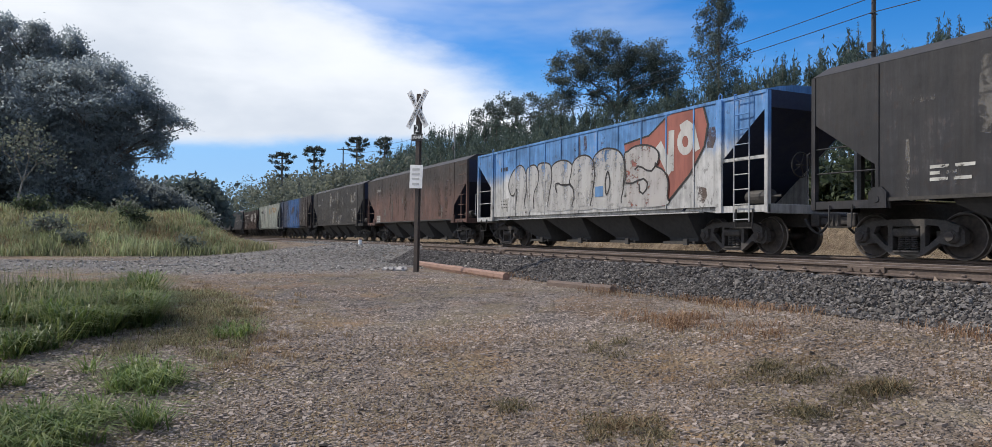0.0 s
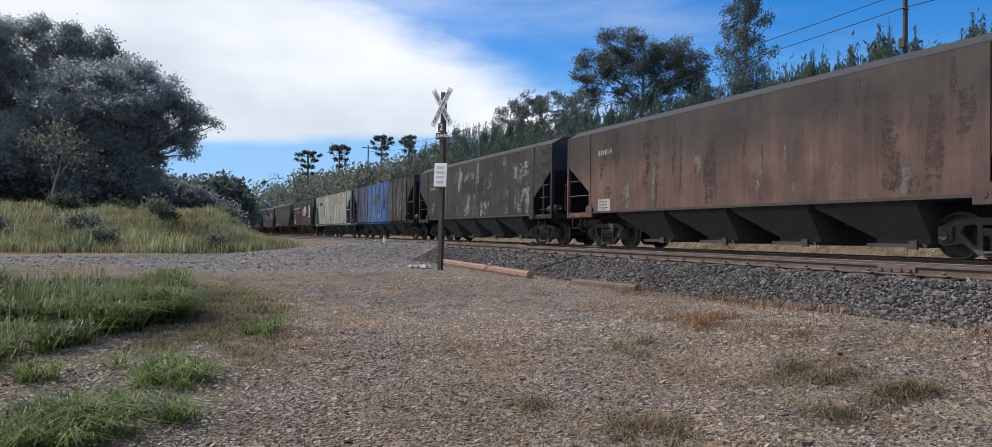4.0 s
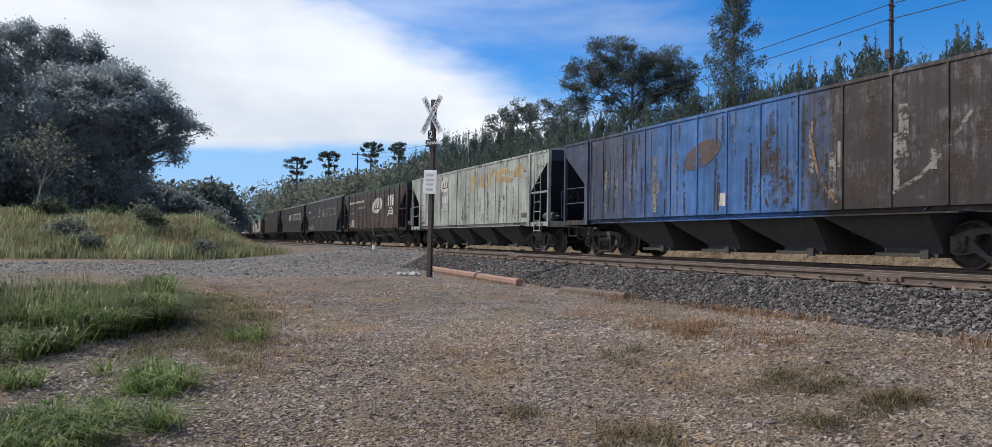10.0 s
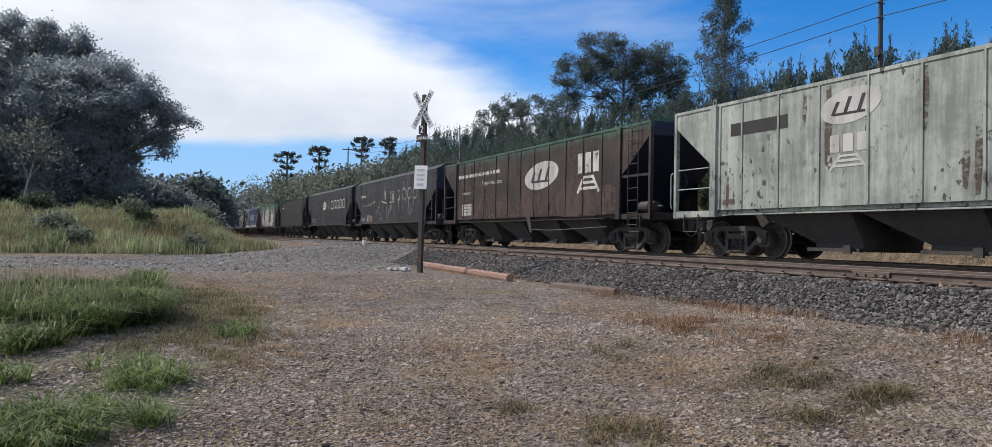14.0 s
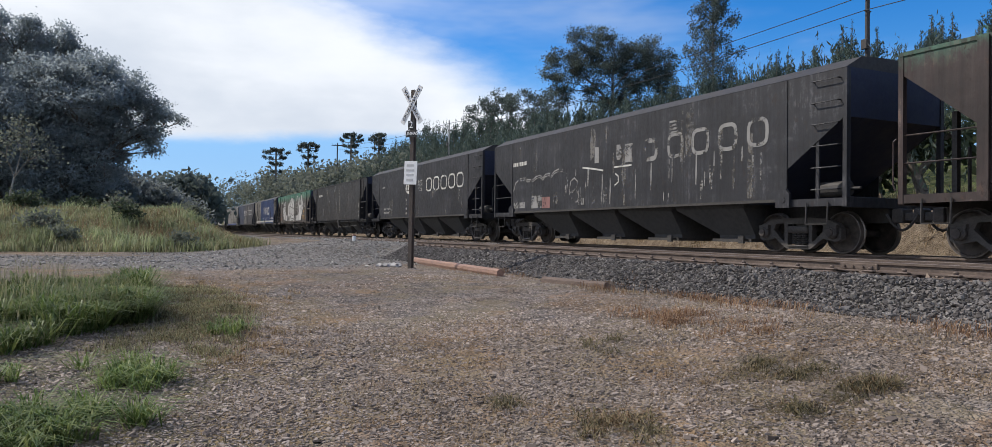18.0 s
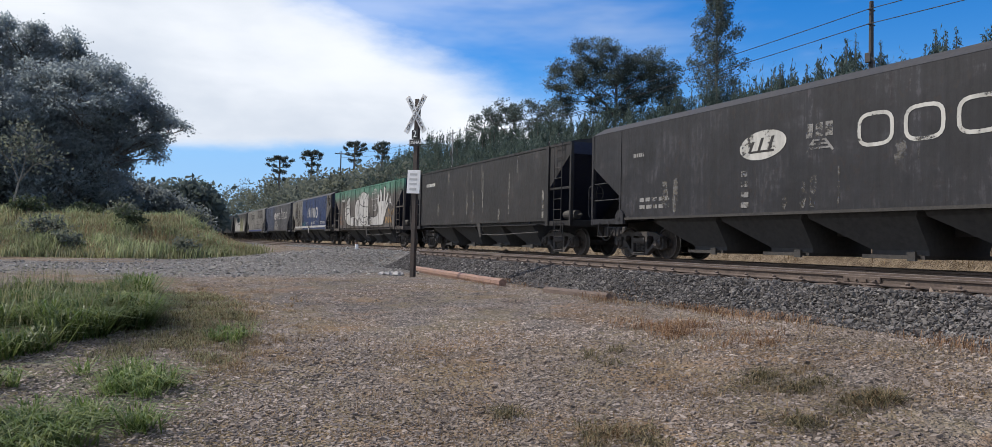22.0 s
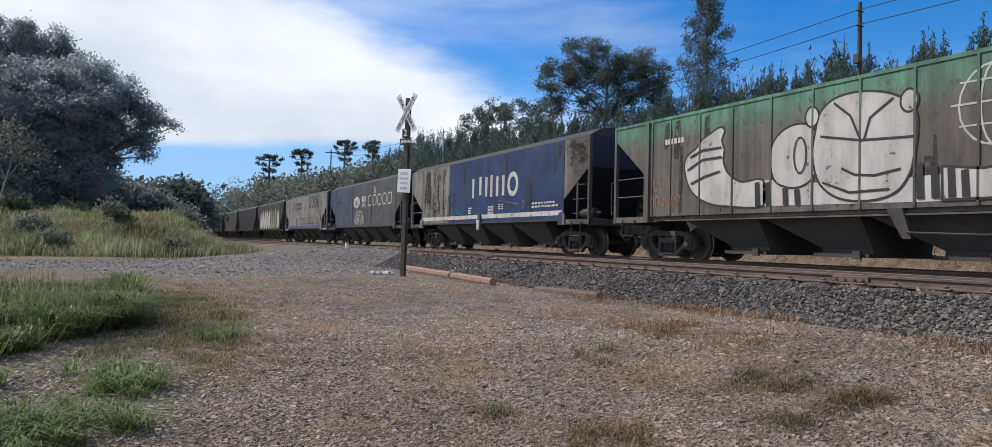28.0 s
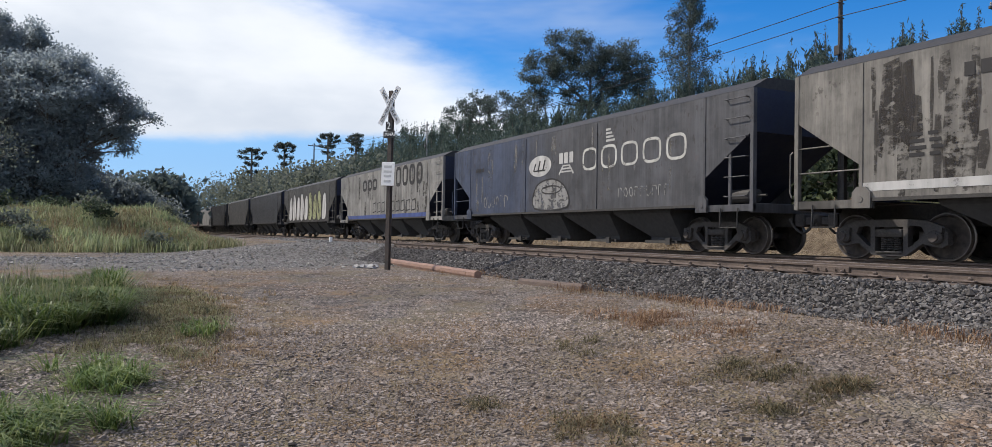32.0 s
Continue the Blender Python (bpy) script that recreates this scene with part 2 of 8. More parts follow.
def worn(name, colour, keep=0.55, seed=0, thin=0.0):
    """Lettering and spray paint, flaked off where keep is low."""
    m, t, s = tree_of(name)
    n1 = nnoise(t, 9, 5, 0.7, (0.6, 0.6, 1), (seed, 0, seed))
    n2 = nnoise(t, 3.0, 5, 0.6, (1, 1, 0.3), (0, seed, 0))
    f = nramp(t, nmath(t, "MULTIPLY_ADD", n1, 0.5, nmath(t, "MULTIPLY", n2, 0.5)), keep - 0.05, keep + 0.05, thin)
    s.inputs["Base Color"].default_value = (*colour, 1)
    t.links.new(nmix(t, nramp(t, n2, 0.35, 0.65), colour, tuple(0.7 * x for x in colour)), s.inputs["Base Color"])
    s.inputs["Roughness"].default_value = 0.7
    tr = t.nodes.new("ShaderNodeBsdfTransparent")
    mx = t.nodes.new("ShaderNodeMixShader")
    t.links.new(f, mx.inputs[0])
    t.links.new(s.outputs[0], mx.inputs[1])
    t.links.new(tr.outputs[0], mx.inputs[2])
    t.links.new(mx.outputs[0], t.nodes["Material Output"].inputs[0])
    return m


IRON = plain("bogie_iron", (0.036, 0.034, 0.034), (0.10, 0.09, 0.084), 5, 0.7, 0.1)
UNDER = plain("underframe_black", (0.022, 0.021, 0.021), (0.06, 0.055, 0.05), 3, 0.75, 0.0)
HOPPER = plain("hopper_dusty_black", (0.028, 0.028, 0.029), (0.062, 0.06, 0.058), 1.3, 0.8, 0.0)
STEEL_RAIL = plain("rail_rust", (0.075, 0.055, 0.046), (0.15, 0.115, 0.094), 4, 0.7, 0.2)
DARK_ROOF = plain("dark_roof", (0.022, 0.022, 0.025), (0.05, 0.048, 0.048), 1.5, 0.85)
RAIL_HEAD = plain("rail_head", (0.13, 0.105, 0.088), (0.22, 0.18, 0.155), 3, 0.62, 0.25, 0.1)
SLEEPER = plain("sleeper_wood", (0.07, 0.05, 0.038), (0.16, 0.115, 0.085), 3, 0.9, 0.0, 0.4, 0.02, (0.3, 1, 1), 0.4)


# ---- mesh helpers ----
def link(name, bm, material, parent=None, label="", smooth=False):
    me = bpy.data.meshes.new(name)
    bm.to_mesh(me)
    bm.free()
    return mesh_object(name, me, material, parent, label, smooth)


def mesh_object(name, me, material, parent=None, label="", smooth=False):
    if material is not None and not me.materials:
        for x in material if isinstance(material, (list, tuple)) else [material]:
            me.materials.append(x)
    if smooth:
        me.polygons.foreach_set("use_smooth", [True] * len(me.polygons))
    ob = new(name, me)
    if parent is not None:
        ob.parent = parent
    if label:
        tagged(ob, label)
    return ob


part = link


def box(bm, x0, x1, y0, y1, z0, z1, bevel=0.0):
    vs = [bm.verts.new(p) for p in ((x0, y0, z0), (x1, y0, z0), (x1, y1, z0), (x0, y1, z0), (x0, y0, z1), (x1, y0, z1), (x1, y1, z1), (x0, y1, z1))]
    fs = [bm.faces.new([vs[i] for i in f]) for f in ((3, 2, 1, 0), (4, 5, 6, 7), (0, 1, 5, 4), (1, 2, 6, 5), (2, 3, 7, 6), (3, 0, 4, 7))]
    if bevel:
        bmesh.ops.bevel(bm, geom=list({e for f in fs for e in f.edges}), offset=bevel, segments=1, affect="EDGES")
    return bm


def boxed(*a):
    return box(bmesh.new(), *a)


def rod(bm, a, b, r, n=8, r2=None, cap=True):
    a, b = Vector(a), Vector(b)
    d = (b - a).normalized()
    s = d.orthogonal().normalized()
    k = d.cross(s)
    rings = []
    for p, q in ((a, r), (b, r if r2 is None else r2)):
        rings.append([bm.verts.new(p + q * (math.cos(6.2832 * i / n) * s + math.sin(6.2832 * i / n) * k)) for i in range(n)])
    for i in range(n):
        bm.faces.new((rings[0][i], rings[0][(i + 1) % n], rings[1][(i + 1) % n], rings[1][i]))
    if cap:
        bm.faces.new(rings[0][::-1])
        bm.faces.new(rings[1])
    return bm


def pipe(bm, pts, r, n=6):
    """A bent round bar through the points, in one piece."""
    pts = [Vector(p) for p in pts]
    rings = []
    side = None
    for i, p in enumerate(pts):
        a = (p - pts[i - 1]).normalized() if i else None
        b = (pts[i + 1] - p).normalized() if i + 1 < len(pts) else None
        d = ((a or b) + (b or a)).normalized()
        side = d.orthogonal().normalized() if side is None else (side - d * side.dot(d)).normalized()
        k = d.cross(side)
        rings.append([bm.verts.new(p + r * (math.cos(6.2832 * j / n) * side + math.sin(6.2832 * j / n) * k)) for j in range(n)])
    for q, s in zip(rings, rings[1:]):
        for j in range(n):
            bm.faces.new((q[j], q[(j + 1) % n], s[(j + 1) % n], s[j]))
    bm.faces.new(rings[0][::-1])
    bm.faces.new(rings[-1])
    return bm


def slab(bm, outline, y0, y1, axis="y"):
    """A flat plate: an outline in two axes, given thickness along the third."""
    def at(p, q):
        return (p[0], q, p[1]) if axis == "y" else (q, p[0], p[1]) if axis == "x" else (p[0], p[1], q)
    a = [bm.verts.new(at(p, y0)) for p in outline]
    b = [bm.verts.new(at(p, y1)) for p in outline]
    n = len(outline)
    bm.faces.new(a)
    bm.faces.new(b[::-1])
    for i in range(n):
        bm.faces.new((a[i], b[i], b[(i + 1) % n], a[(i + 1) % n]))
    return bm


def lathe(bm, profile, n=20, axis="y"):
    """profile: (radius, place along the axis)."""
    rings = []
    for r, y in profile:
        ring = []
        for i in range(n):
            c, s = r * math.cos(6.28318 * i / n), r * math.sin(6.28318 * i / n)
            ring.append(bm.verts.new((c, y, s) if axis == "y" else (c, s, y)))
        rings.append(ring)
    for a, b in zip(rings, rings[1:]):
        for i in range(n):
            bm.faces.new((a[i], a[(i + 1) % n], b[(i + 1) % n], b[i]))
    bm.faces.new(rings[0][::-1])
    bm.faces.new(rings[-1])
    return bm


def from_arrays(name, verts, faces, flat=False):
    me = bpy.data.meshes.new(name)
    k = faces.shape[1]
    me.vertices.add(len(verts))
    me.vertices.foreach_set("co", verts.astype(np.float32).ravel())
    me.loops.add(faces.size)
    me.loops.foreach_set("vertex_index", faces.astype(np.int32).ravel())
    me.polygons.add(len(faces))
    me.polygons.foreach_set("loop_start", np.arange(0, faces.size, k, dtype=np.int32))
    if flat:
        me.polygons.foreach_set("use_smooth", np.zeros(len(faces), dtype=bool))
    me.update(calc_edges=True)
    return me


def words(body, size, name="lettering", depth=0.004):
    """The built-in font as a mesh in the x-z plane, centred."""
    c = bpy.data.curves.new(name, "FONT")
    c.body, c.size, c.align_x, c.align_y, c.extrude, c.resolution_u = body, size, "CENTER", "CENTER", depth, 2
    ob = bpy.data.objects.new(name, c)
    scene.collection.objects.link(ob)
    bpy.context.view_layer.update()
    me = bpy.data.meshes.new_from_object(ob.evaluated_get(bpy.context.evaluated_depsgraph_get()))
    bpy.data.objects.remove(ob)
    me.transform(pose(0, 0, 0, 90))
    return me


def smooth01(v):
    v = np.clip(v, 0, 1)
    return v * v * (3 - 2 * v)


def value_noise(x, y, scale, seed):
    """Smooth noise between 0 and 1 on arrays."""
    g = np.random.RandomState(seed).rand(256, 256)
    a, b = np.asarray(x) / scale + 511.3, np.asarray(y) / scale + 277.7
    i, j = np.floor(a).astype(int), np.floor(b).astype(int)
    f, h = a - i, b - j
    f, h = f * f * (3 - 2 * f), h * h * (3 - 2 * h)
    i, j, i1, j1 = i % 256, j % 256, (i + 1) % 256, (j + 1) % 256
    return (g[i, j] * (1 - f) + g[i1, j] * f) * (1 - h) + (g[i, j1] * (1 - f) + g[i1, j1] * f) * h

# ---- ground ----
NEAR_Y, FAR_Y = 9.7, 13.2           # centre lines of the two tracks; rail tops at z = 0
BALLAST_TOP = -0.19


def height(x, y):
    x, y = np.asarray(x, float), np.asarray(y, float)
    d = np.hypot(np.maximum(0, -x - 3) / 14, np.maximum(0, y - 2) / 5.5)
    z = -1.07 + 0.5 * smooth01(d)
    z = z + 0.05 * (value_noise(x, y, 2.3, 1) - 0.5) + 0.03 * (value_noise(x, y, 0.8, 2) - 0.5)
    # the shoulder of the line, and the ramp of the crossing
    bed = BALLAST_TOP - np.maximum(0, 8.35 - y) * 0.5 - np.maximum(0, y - 15.2) * 0.35
    ramp = -0.60 + 0.56 * smooth01((y - 0.5) / 8.0)
    on = smooth01((-x - 21.5) / 4.5) * smooth01((x + 54) / 8) * smooth01((16.5 - y) / 1.2)
    gate = (y > 6.4) & (y < 18)
    z = np.where(gate, np.maximum(z, bed), z)
    z = np.where(y < 16.5, np.maximum(z, ramp * on + (1 - on) * -9), z)
    # spoil bank and hill behind the line
    hr = np.interp(-x, (-60, 13, 40, 74, 105, 130, 160, 220, 400), (4.0, 4.2, 4.8, 7.0, 9.8, 9.2, 6.5, 7.0, 6.0))
    spoil = -0.45 + 1.2 * smooth01((y - 16.7) / 2.4) + 0.3 * (value_noise(x, y, 3.0, 5) - 0.5)
    spoil = spoil + 1.1 * smooth01((y - 16.6) / 1.3) * smooth01((20.5 - y) / 2.5) * value_noise(x, y, 1.3, 6)
    hill = spoil + hr * smooth01((y - 17.5) / 24) + np.maximum(0, np.minimum(y, 160) - 41) * 0.03
    z = np.where(y > 15.2, np.maximum(hill, np.where(y < 16.5, z, -9)), z)
    # grassy mound beside the road
    top = 1.25 + 0.9 * (value_noise(x, y, 5.0, 7) - 0.5)
    m = smooth01((-x - 31.5) / 8.5) * smooth01((4.6 - y) / 3.2) * smooth01((x + 75) / 20)
    z = z + m * (top + 0.35)
    # land rises to the side; behind the mound, raised to fit the camera's view
    z = z + 0.02 * np.maximum(0, -y - 30) + 6.5 * smooth01((-x - 58) / 22) * smooth01((4 - y) / 6)
    return z


def spaced(stops):
    out = [stops[0][0]]
    for (a, s), (b, _) in zip(stops, stops[1:]):
        n = max(1, round((b - a) / s))
        out += [a + (b - a) * (i + 1) / n for i in range(n)]
    return np.array(out)


gx = spaced(((-900, 60), (-300, 20), (-130, 5), (-60, 1.0), (-30, 0.4), (-16, 0.16), (2, 0.4), (10, 3), (40, 15), (100, 60), (700, 60)))
gy = spaced(((-700, 60), (-100, 15), (-30, 3), (-10, 0.6), (-3, 0.16), (9, 0.3), (19, 0.8), (45, 3), (80, 15), (160, 60), (900, 60)))
GX, GY = np.meshgrid(gx, gy, indexing="ij")
GZ = height(GX, GY)
nx, ny = GX.shape
idx = np.arange(nx * ny).reshape(nx, ny)
quads = np.stack((idx[:-1, :-1], idx[1:, :-1], idx[1:, 1:], idx[:-1, 1:]), -1).reshape(-1, 4)
ground_mesh = from_arrays("ground", np.stack((GX, GY, GZ), -1).reshape(-1, 3), quads)


def cover(x, y):
    """What lies on the ground: loose stone, living grass, dry grass (0 to 1 each)."""
    x, y = np.asarray(x, float), np.asarray(y, float)
    n1, n2 = value_noise(x, y, 3.1, 11), value_noise(x, y, 1.1, 12)
    bed = ((y > 7.2) & (y < 14.6)) * 1.0
    road = smooth01((-x - 15 - 6 * n1) / 3) * smooth01((x + 33.5) / 3) * smooth01((y + 40) / 5)
    road = road * (1 - smooth01((-x - 26.5) / 1.5) * smooth01((1.5 - y) / 3))
    stone = np.maximum(bed, road * 0.9)
    mound = smooth01((-x - 31) / 2.0) * smooth01((5.2 - y) / 1.5)
    left = smooth01((0.9 - y + 0.16 * (x + 9) - 1.3 * (n2 - 0.5)) / 1.4) * smooth01((-x - 2) / 2) * smooth01((x + 15.5) / 2)
    grass = np.maximum(np.maximum(mound, 0.35 * left * smooth01((n1 - 0.25) / 0.3)), smooth01((y - 19.5) / 1.5))
    grass = np.maximum(grass, smooth01((-x - 75) / 10) * smooth01((6 - y) / 3))
    dry = smooth01((n1 * 0.6 + n2 * 0.4 - 0.45) / 0.2) * (1 - bed) * smooth01((x + 17) / 4)
    dry = np.maximum(dry, smooth01((1 - abs(y - 7.0) / 0.9)) * 0.8 * smooth01((x + 15) / 4))
    return stone, grass, dry


c1, c2, c3 = cover(GX, GY)
att = ground_mesh.color_attributes.new("cover", "FLOAT_COLOR", "POINT")
att.data.foreach_set("color", np.stack((c1, c2, c3, smooth01((GY - 14.6) / 0.8) * smooth01((21 - GY) / 2)), -1).astype(np.float32).ravel())


def ground_material():
    m, t, s = tree_of("trodden_ground")
    a = t.nodes.new("ShaderNodeAttribute")
    a.attribute_name = "cover"
    ch = t.nodes.new("ShaderNodeSeparateColor")
    t.links.new(a.outputs["Color"], ch.inputs[0])
    big, mid, small = nnoise(t, 0.55, 6, 0.6), nnoise(t, 4, 6, 0.68), nnoise(t, 34, 4, 0.75)
    co = t.nodes.new("ShaderNodeTexCoord")
    warp = t.nodes.new("ShaderNodeVectorMath")
    warp.operation = "MULTIPLY_ADD"
    wn = t.nodes.new("ShaderNodeTexNoise")
    wn.inputs["Scale"].default_value = 9
    t.links.new(co.outputs["Object"], wn.inputs["Vector"])
    t.links.new(wn.outputs["Color"], warp.inputs[0])
    warp.inputs[1].default_value = (0.09, 0.09, 0.09)
    t.links.new(co.outputs["Object"], warp.inputs[2])
    cells = []
    for scale in (22, 52):
        v = t.nodes.new("ShaderNodeTexVoronoi")
        v.inputs["Scale"].default_value = scale
        v.inputs["Randomness"].default_value = 1.0
        t.links.new(warp.outputs[0], v.inputs["Vector"])
        vc = t.nodes.new("ShaderNodeSeparateColor")
        t.links.new(v.outputs["Color"], vc.inputs[0])
        cells.append((v, vc))
    vf, vcf = cells[1]
    v, vc = cells[0]
    shard = nmix(t, vc.outputs[0], (0.06, 0.05, 0.043), (0.32, 0.265, 0.222))
    grit = nmix(t, vcf.outputs[0], (0.04, 0.033, 0.028), (0.38, 0.31, 0.255))
    chip = nmix(t, nramp(t, nmath(t, "MULTIPLY_ADD", vc.outputs[2], 0.5, nmath(t, "MULTIPLY", big, 0.5)), 0.42, 0.5), grit, shard)
    dirt = nmix(t, nramp(t, mid, 0.36, 0.64), (0.12, 0.085, 0.06), (0.33, 0.24, 0.168))
    earth = nmix(t, nramp(t, nmath(t, "MULTIPLY_ADD", small, 0.35, nmath(t, "MULTIPLY_ADD", big, 0.4, nmath(t, "MULTIPLY", mid, 0.25))), 0.42, 0.52, 0.25, 0.95), dirt, chip)
    zone = t.nodes.new("ShaderNodeHueSaturation")
    wide = nmath(t, "MULTIPLY_ADD", nnoise(t, 0.33, 4, 0.6, (1, 1, 1), (4, 9, 0)), 0.55, nmath(t, "MULTIPLY", nnoise(t, 1.7, 5, 0.65, (1, 1, 1), (1, 3, 0)), 0.45))
    t.links.new(nramp(t, wide, 0.40, 0.60, 0.66, 1.14), zone.inputs["Value"])
    t.links.new(nramp(t, nnoise(t, 0.7, 4, 0.6, (1, 1, 1), (7, 2, 0)), 0.42, 0.62, 0.75, 1.45), zone.inputs["Saturation"])
    t.links.new(earth, zone.inputs["Color"])
    # thin dead moss and straw tint in drifts
    moss = nmath(t, "MULTIPLY", nramp(t, nnoise(t, 0.9, 5, 0.65, (1, 1, 1), (2, 5, 0)), 0.46, 0.58), nramp(t, nmath(t, "MULTIPLY_ADD", small, 0.5, nmath(t, "MULTIPLY", mid, 0.5)), 0.40, 0.56, 0.1, 0.6))
    earth = nmix(t, moss, zone.outputs[0], (0.23, 0.188, 0.112))
    ochre = nmath(t, "MULTIPLY", nramp(t, nnoise(t, 0.6, 5, 0.65, (1, 1, 1), (11, 3, 0)), 0.52, 0.62), nramp(t, mid, 0.40, 0.58, 0.1, 0.55))
    earth = nmix(t, ochre, earth, (0.30, 0.185, 0.10))
    stone = nmix(t, vc.outputs[1], (0.07, 0.067, 0.064), (0.30, 0.285, 0.265))
    col = nmix(t, nmath(t, "MULTIPLY", ch.outputs[0], nramp(t, mid, 0.25, 0.5)), earth, stone)
    straw = nmix(t, small, (0.20, 0.14, 0.075), (0.34, 0.26, 0.15))
    col = nmix(t, nmath(t, "MULTIPLY", ch.outputs[2], nramp(t, small, 0.4, 0.62, 0, 0.28)), col, straw)
    spoil = nmix(t, nramp(t, mid, 0.3, 0.7), (0.12, 0.09, 0.062), (0.27, 0.215, 0.15))
    col = nmix(t, a.outputs["Alpha"], col, spoil)
    turf = nmix(t, mid, (0.045, 0.065, 0.02), (0.12, 0.14, 0.045))
    col = nmix(t, nmath(t, "MULTIPLY", ch.outputs[1], nramp(t, mid, 0.3, 0.55, 0.35, 1)), col, turf)
    t.links.new(col, s.inputs["Base Color"])
    s.inputs["Roughness"].default_value = 0.92
    s.inputs["Specular IOR Level"].default_value = 0.2
    nbump(t, s, nmath(t, "MULTIPLY_ADD", small, 0.35, nmath(t, "MULTIPLY_ADD", vf.outputs["Distance"], -0.5, nmath(t, "MULTIPLY_ADD", v.outputs["Distance"], -1.0, nmath(t, "MULTIPLY", mid, 0.8)))), 1.0, 0.04)
    return m


ground = mesh_object("ground", ground_mesh, ground_material(), smooth=True)
tagged(ground, "trodden gravel and dry earth with patches of grass", "ground", kind="structure")


# ---- tracks ----
def rail_profile():
    return [(-0.065, -0.14), (0.065, -0.14), (0.065, -0.128), (0.012, -0.108), (0.009, -0.045), (0.033, -0.034), (0.033, -0.004), (0.026, 0), (-0.026, 0), (-0.033, -0.004), (-0.033, -0.034), (-0.009, -0.045), (-0.012, -0.108), (-0.065, -0.128)]


TRACK_FROM, TRACK_TO = -420.0, 60.0
for cy, word in ((NEAR_Y, "rusty siding of metre gauge on timber sleepers"), (FAR_Y, "running line of metre gauge under the train")):
    track = tagged(new("railway_track"), word, "track", kind="structure")
    track.location = (0, cy, 0)
    for side in (-0.535, 0.535):
        bm = bmesh.new()
        prof = rail_profile()
        a = [bm.verts.new((TRACK_FROM, side + p, z)) for p, z in prof]
        b = [bm.verts.new((TRACK_TO, side + p, z)) for p, z in prof]
        for i in range(len(prof)):
            f = bm.faces.new((a[i], a[(i + 1) % len(prof)], b[(i + 1) % len(prof)], b[i]))
            f.material_index = 1 if i in (6, 7, 8) else 0
        bm.normal_update()
        bmesh.ops.recalc_face_normals(bm, faces=bm.faces[:])
        part("rail", bm, [STEEL_RAIL, RAIL_HEAD], track)

# ---- the train: hopper wagons, built in their own space (x along the line, z from the rail top) ----
HALF, WIDE, EAVE = 7.65, 1.40, 3.53
WHEEL_R, AXLE = 0.42, 0.875
BOGIE_X = 6.03


def side_outline(kind, inset=0.0):
    z0 = 1.08
    hi, lo = (3.18, 2.07) if kind == "ribbed" else (2.62, 1.68)
    e = HALF - 0.03
    return [(-6.2, z0), (6.2, z0), (6.2, lo), (e, hi), (e, EAVE), (-e, EAVE), (-e, hi), (-6.2, lo)]


def shared(cache, key, build, smooth=False):
    """One mesh for all alike pieces."""
    if key not in cache:
        bm = build()
        me = bpy.data.meshes.new(key)
        bmesh.ops.recalc_face_normals(bm, faces=bm.faces[:])
        bm.to_mesh(me)
        bm.free()
        if smooth:
            me.polygons.foreach_set("use_smooth", [True] * len(me.polygons))
        cache[key] = me
    return cache[key]


MESHES = {}


def piece(name, key, build, material, parent, at=None, label="", own=False, smooth=False):
    me = shared(MESHES, key, build, smooth)
    if own or (me.materials and me.materials[0] != material):
        tag = key + material.name
        if tag not in MESHES:
            me2 = me.copy()
            me2.materials.clear()
            MESHES[tag] = me2
        me = MESHES[tag]
    ob = mesh_object(name, me, material, parent, label)
    if at is not None:
        ob.matrix_basis = at
    return ob


def arch_roof(kind):
    bm = bmesh.new()
    e = HALF - 0.03
    if kind == "ribbed":
        prof = [(-1.42, EAVE - 0.06), (-1.42, EAVE + 0.01), (-1.1, EAVE + 0.09), (-0.6, EAVE + 0.16), (0, EAVE + 0.19), (0.6, EAVE + 0.16), (1.1, EAVE + 0.09), (1.42, EAVE + 0.01), (1.42, EAVE - 0.06)]
    else:
        prof = [(-1.405, EAVE), (-0.98, EAVE + 0.24), (-0.4, EAVE + 0.27), (0.4, EAVE + 0.27), (0.98, EAVE + 0.24), (1.405, EAVE)]
    return slab(bm, prof, -e, e, "x")


def wheelset():
    bm = bmesh.new()
    lathe(bm, [(0.08, -1.0), (0.08, 1.0)], 12)
    for s in (-1, 1):
        a, b = 0.47 * s, 0.60 * s
        prof = [(0.10, a - 0.02 * s), (0.14, a), (0.34, a + 0.05 * s), (0.36, a), (0.445, a), (0.445, a + 0.025 * s), (0.422, a + 0.035 * s), (0.415, b), (0.375, b + 0.005 * s), (0.36, b - 0.03 * s), (0.15, b - 0.04 * s), (0.14, b + 0.03 * s), (0.09, b + 0.04 * s)]
        lathe(bm, prof if s > 0 else prof[::-1], 22)
    return bm


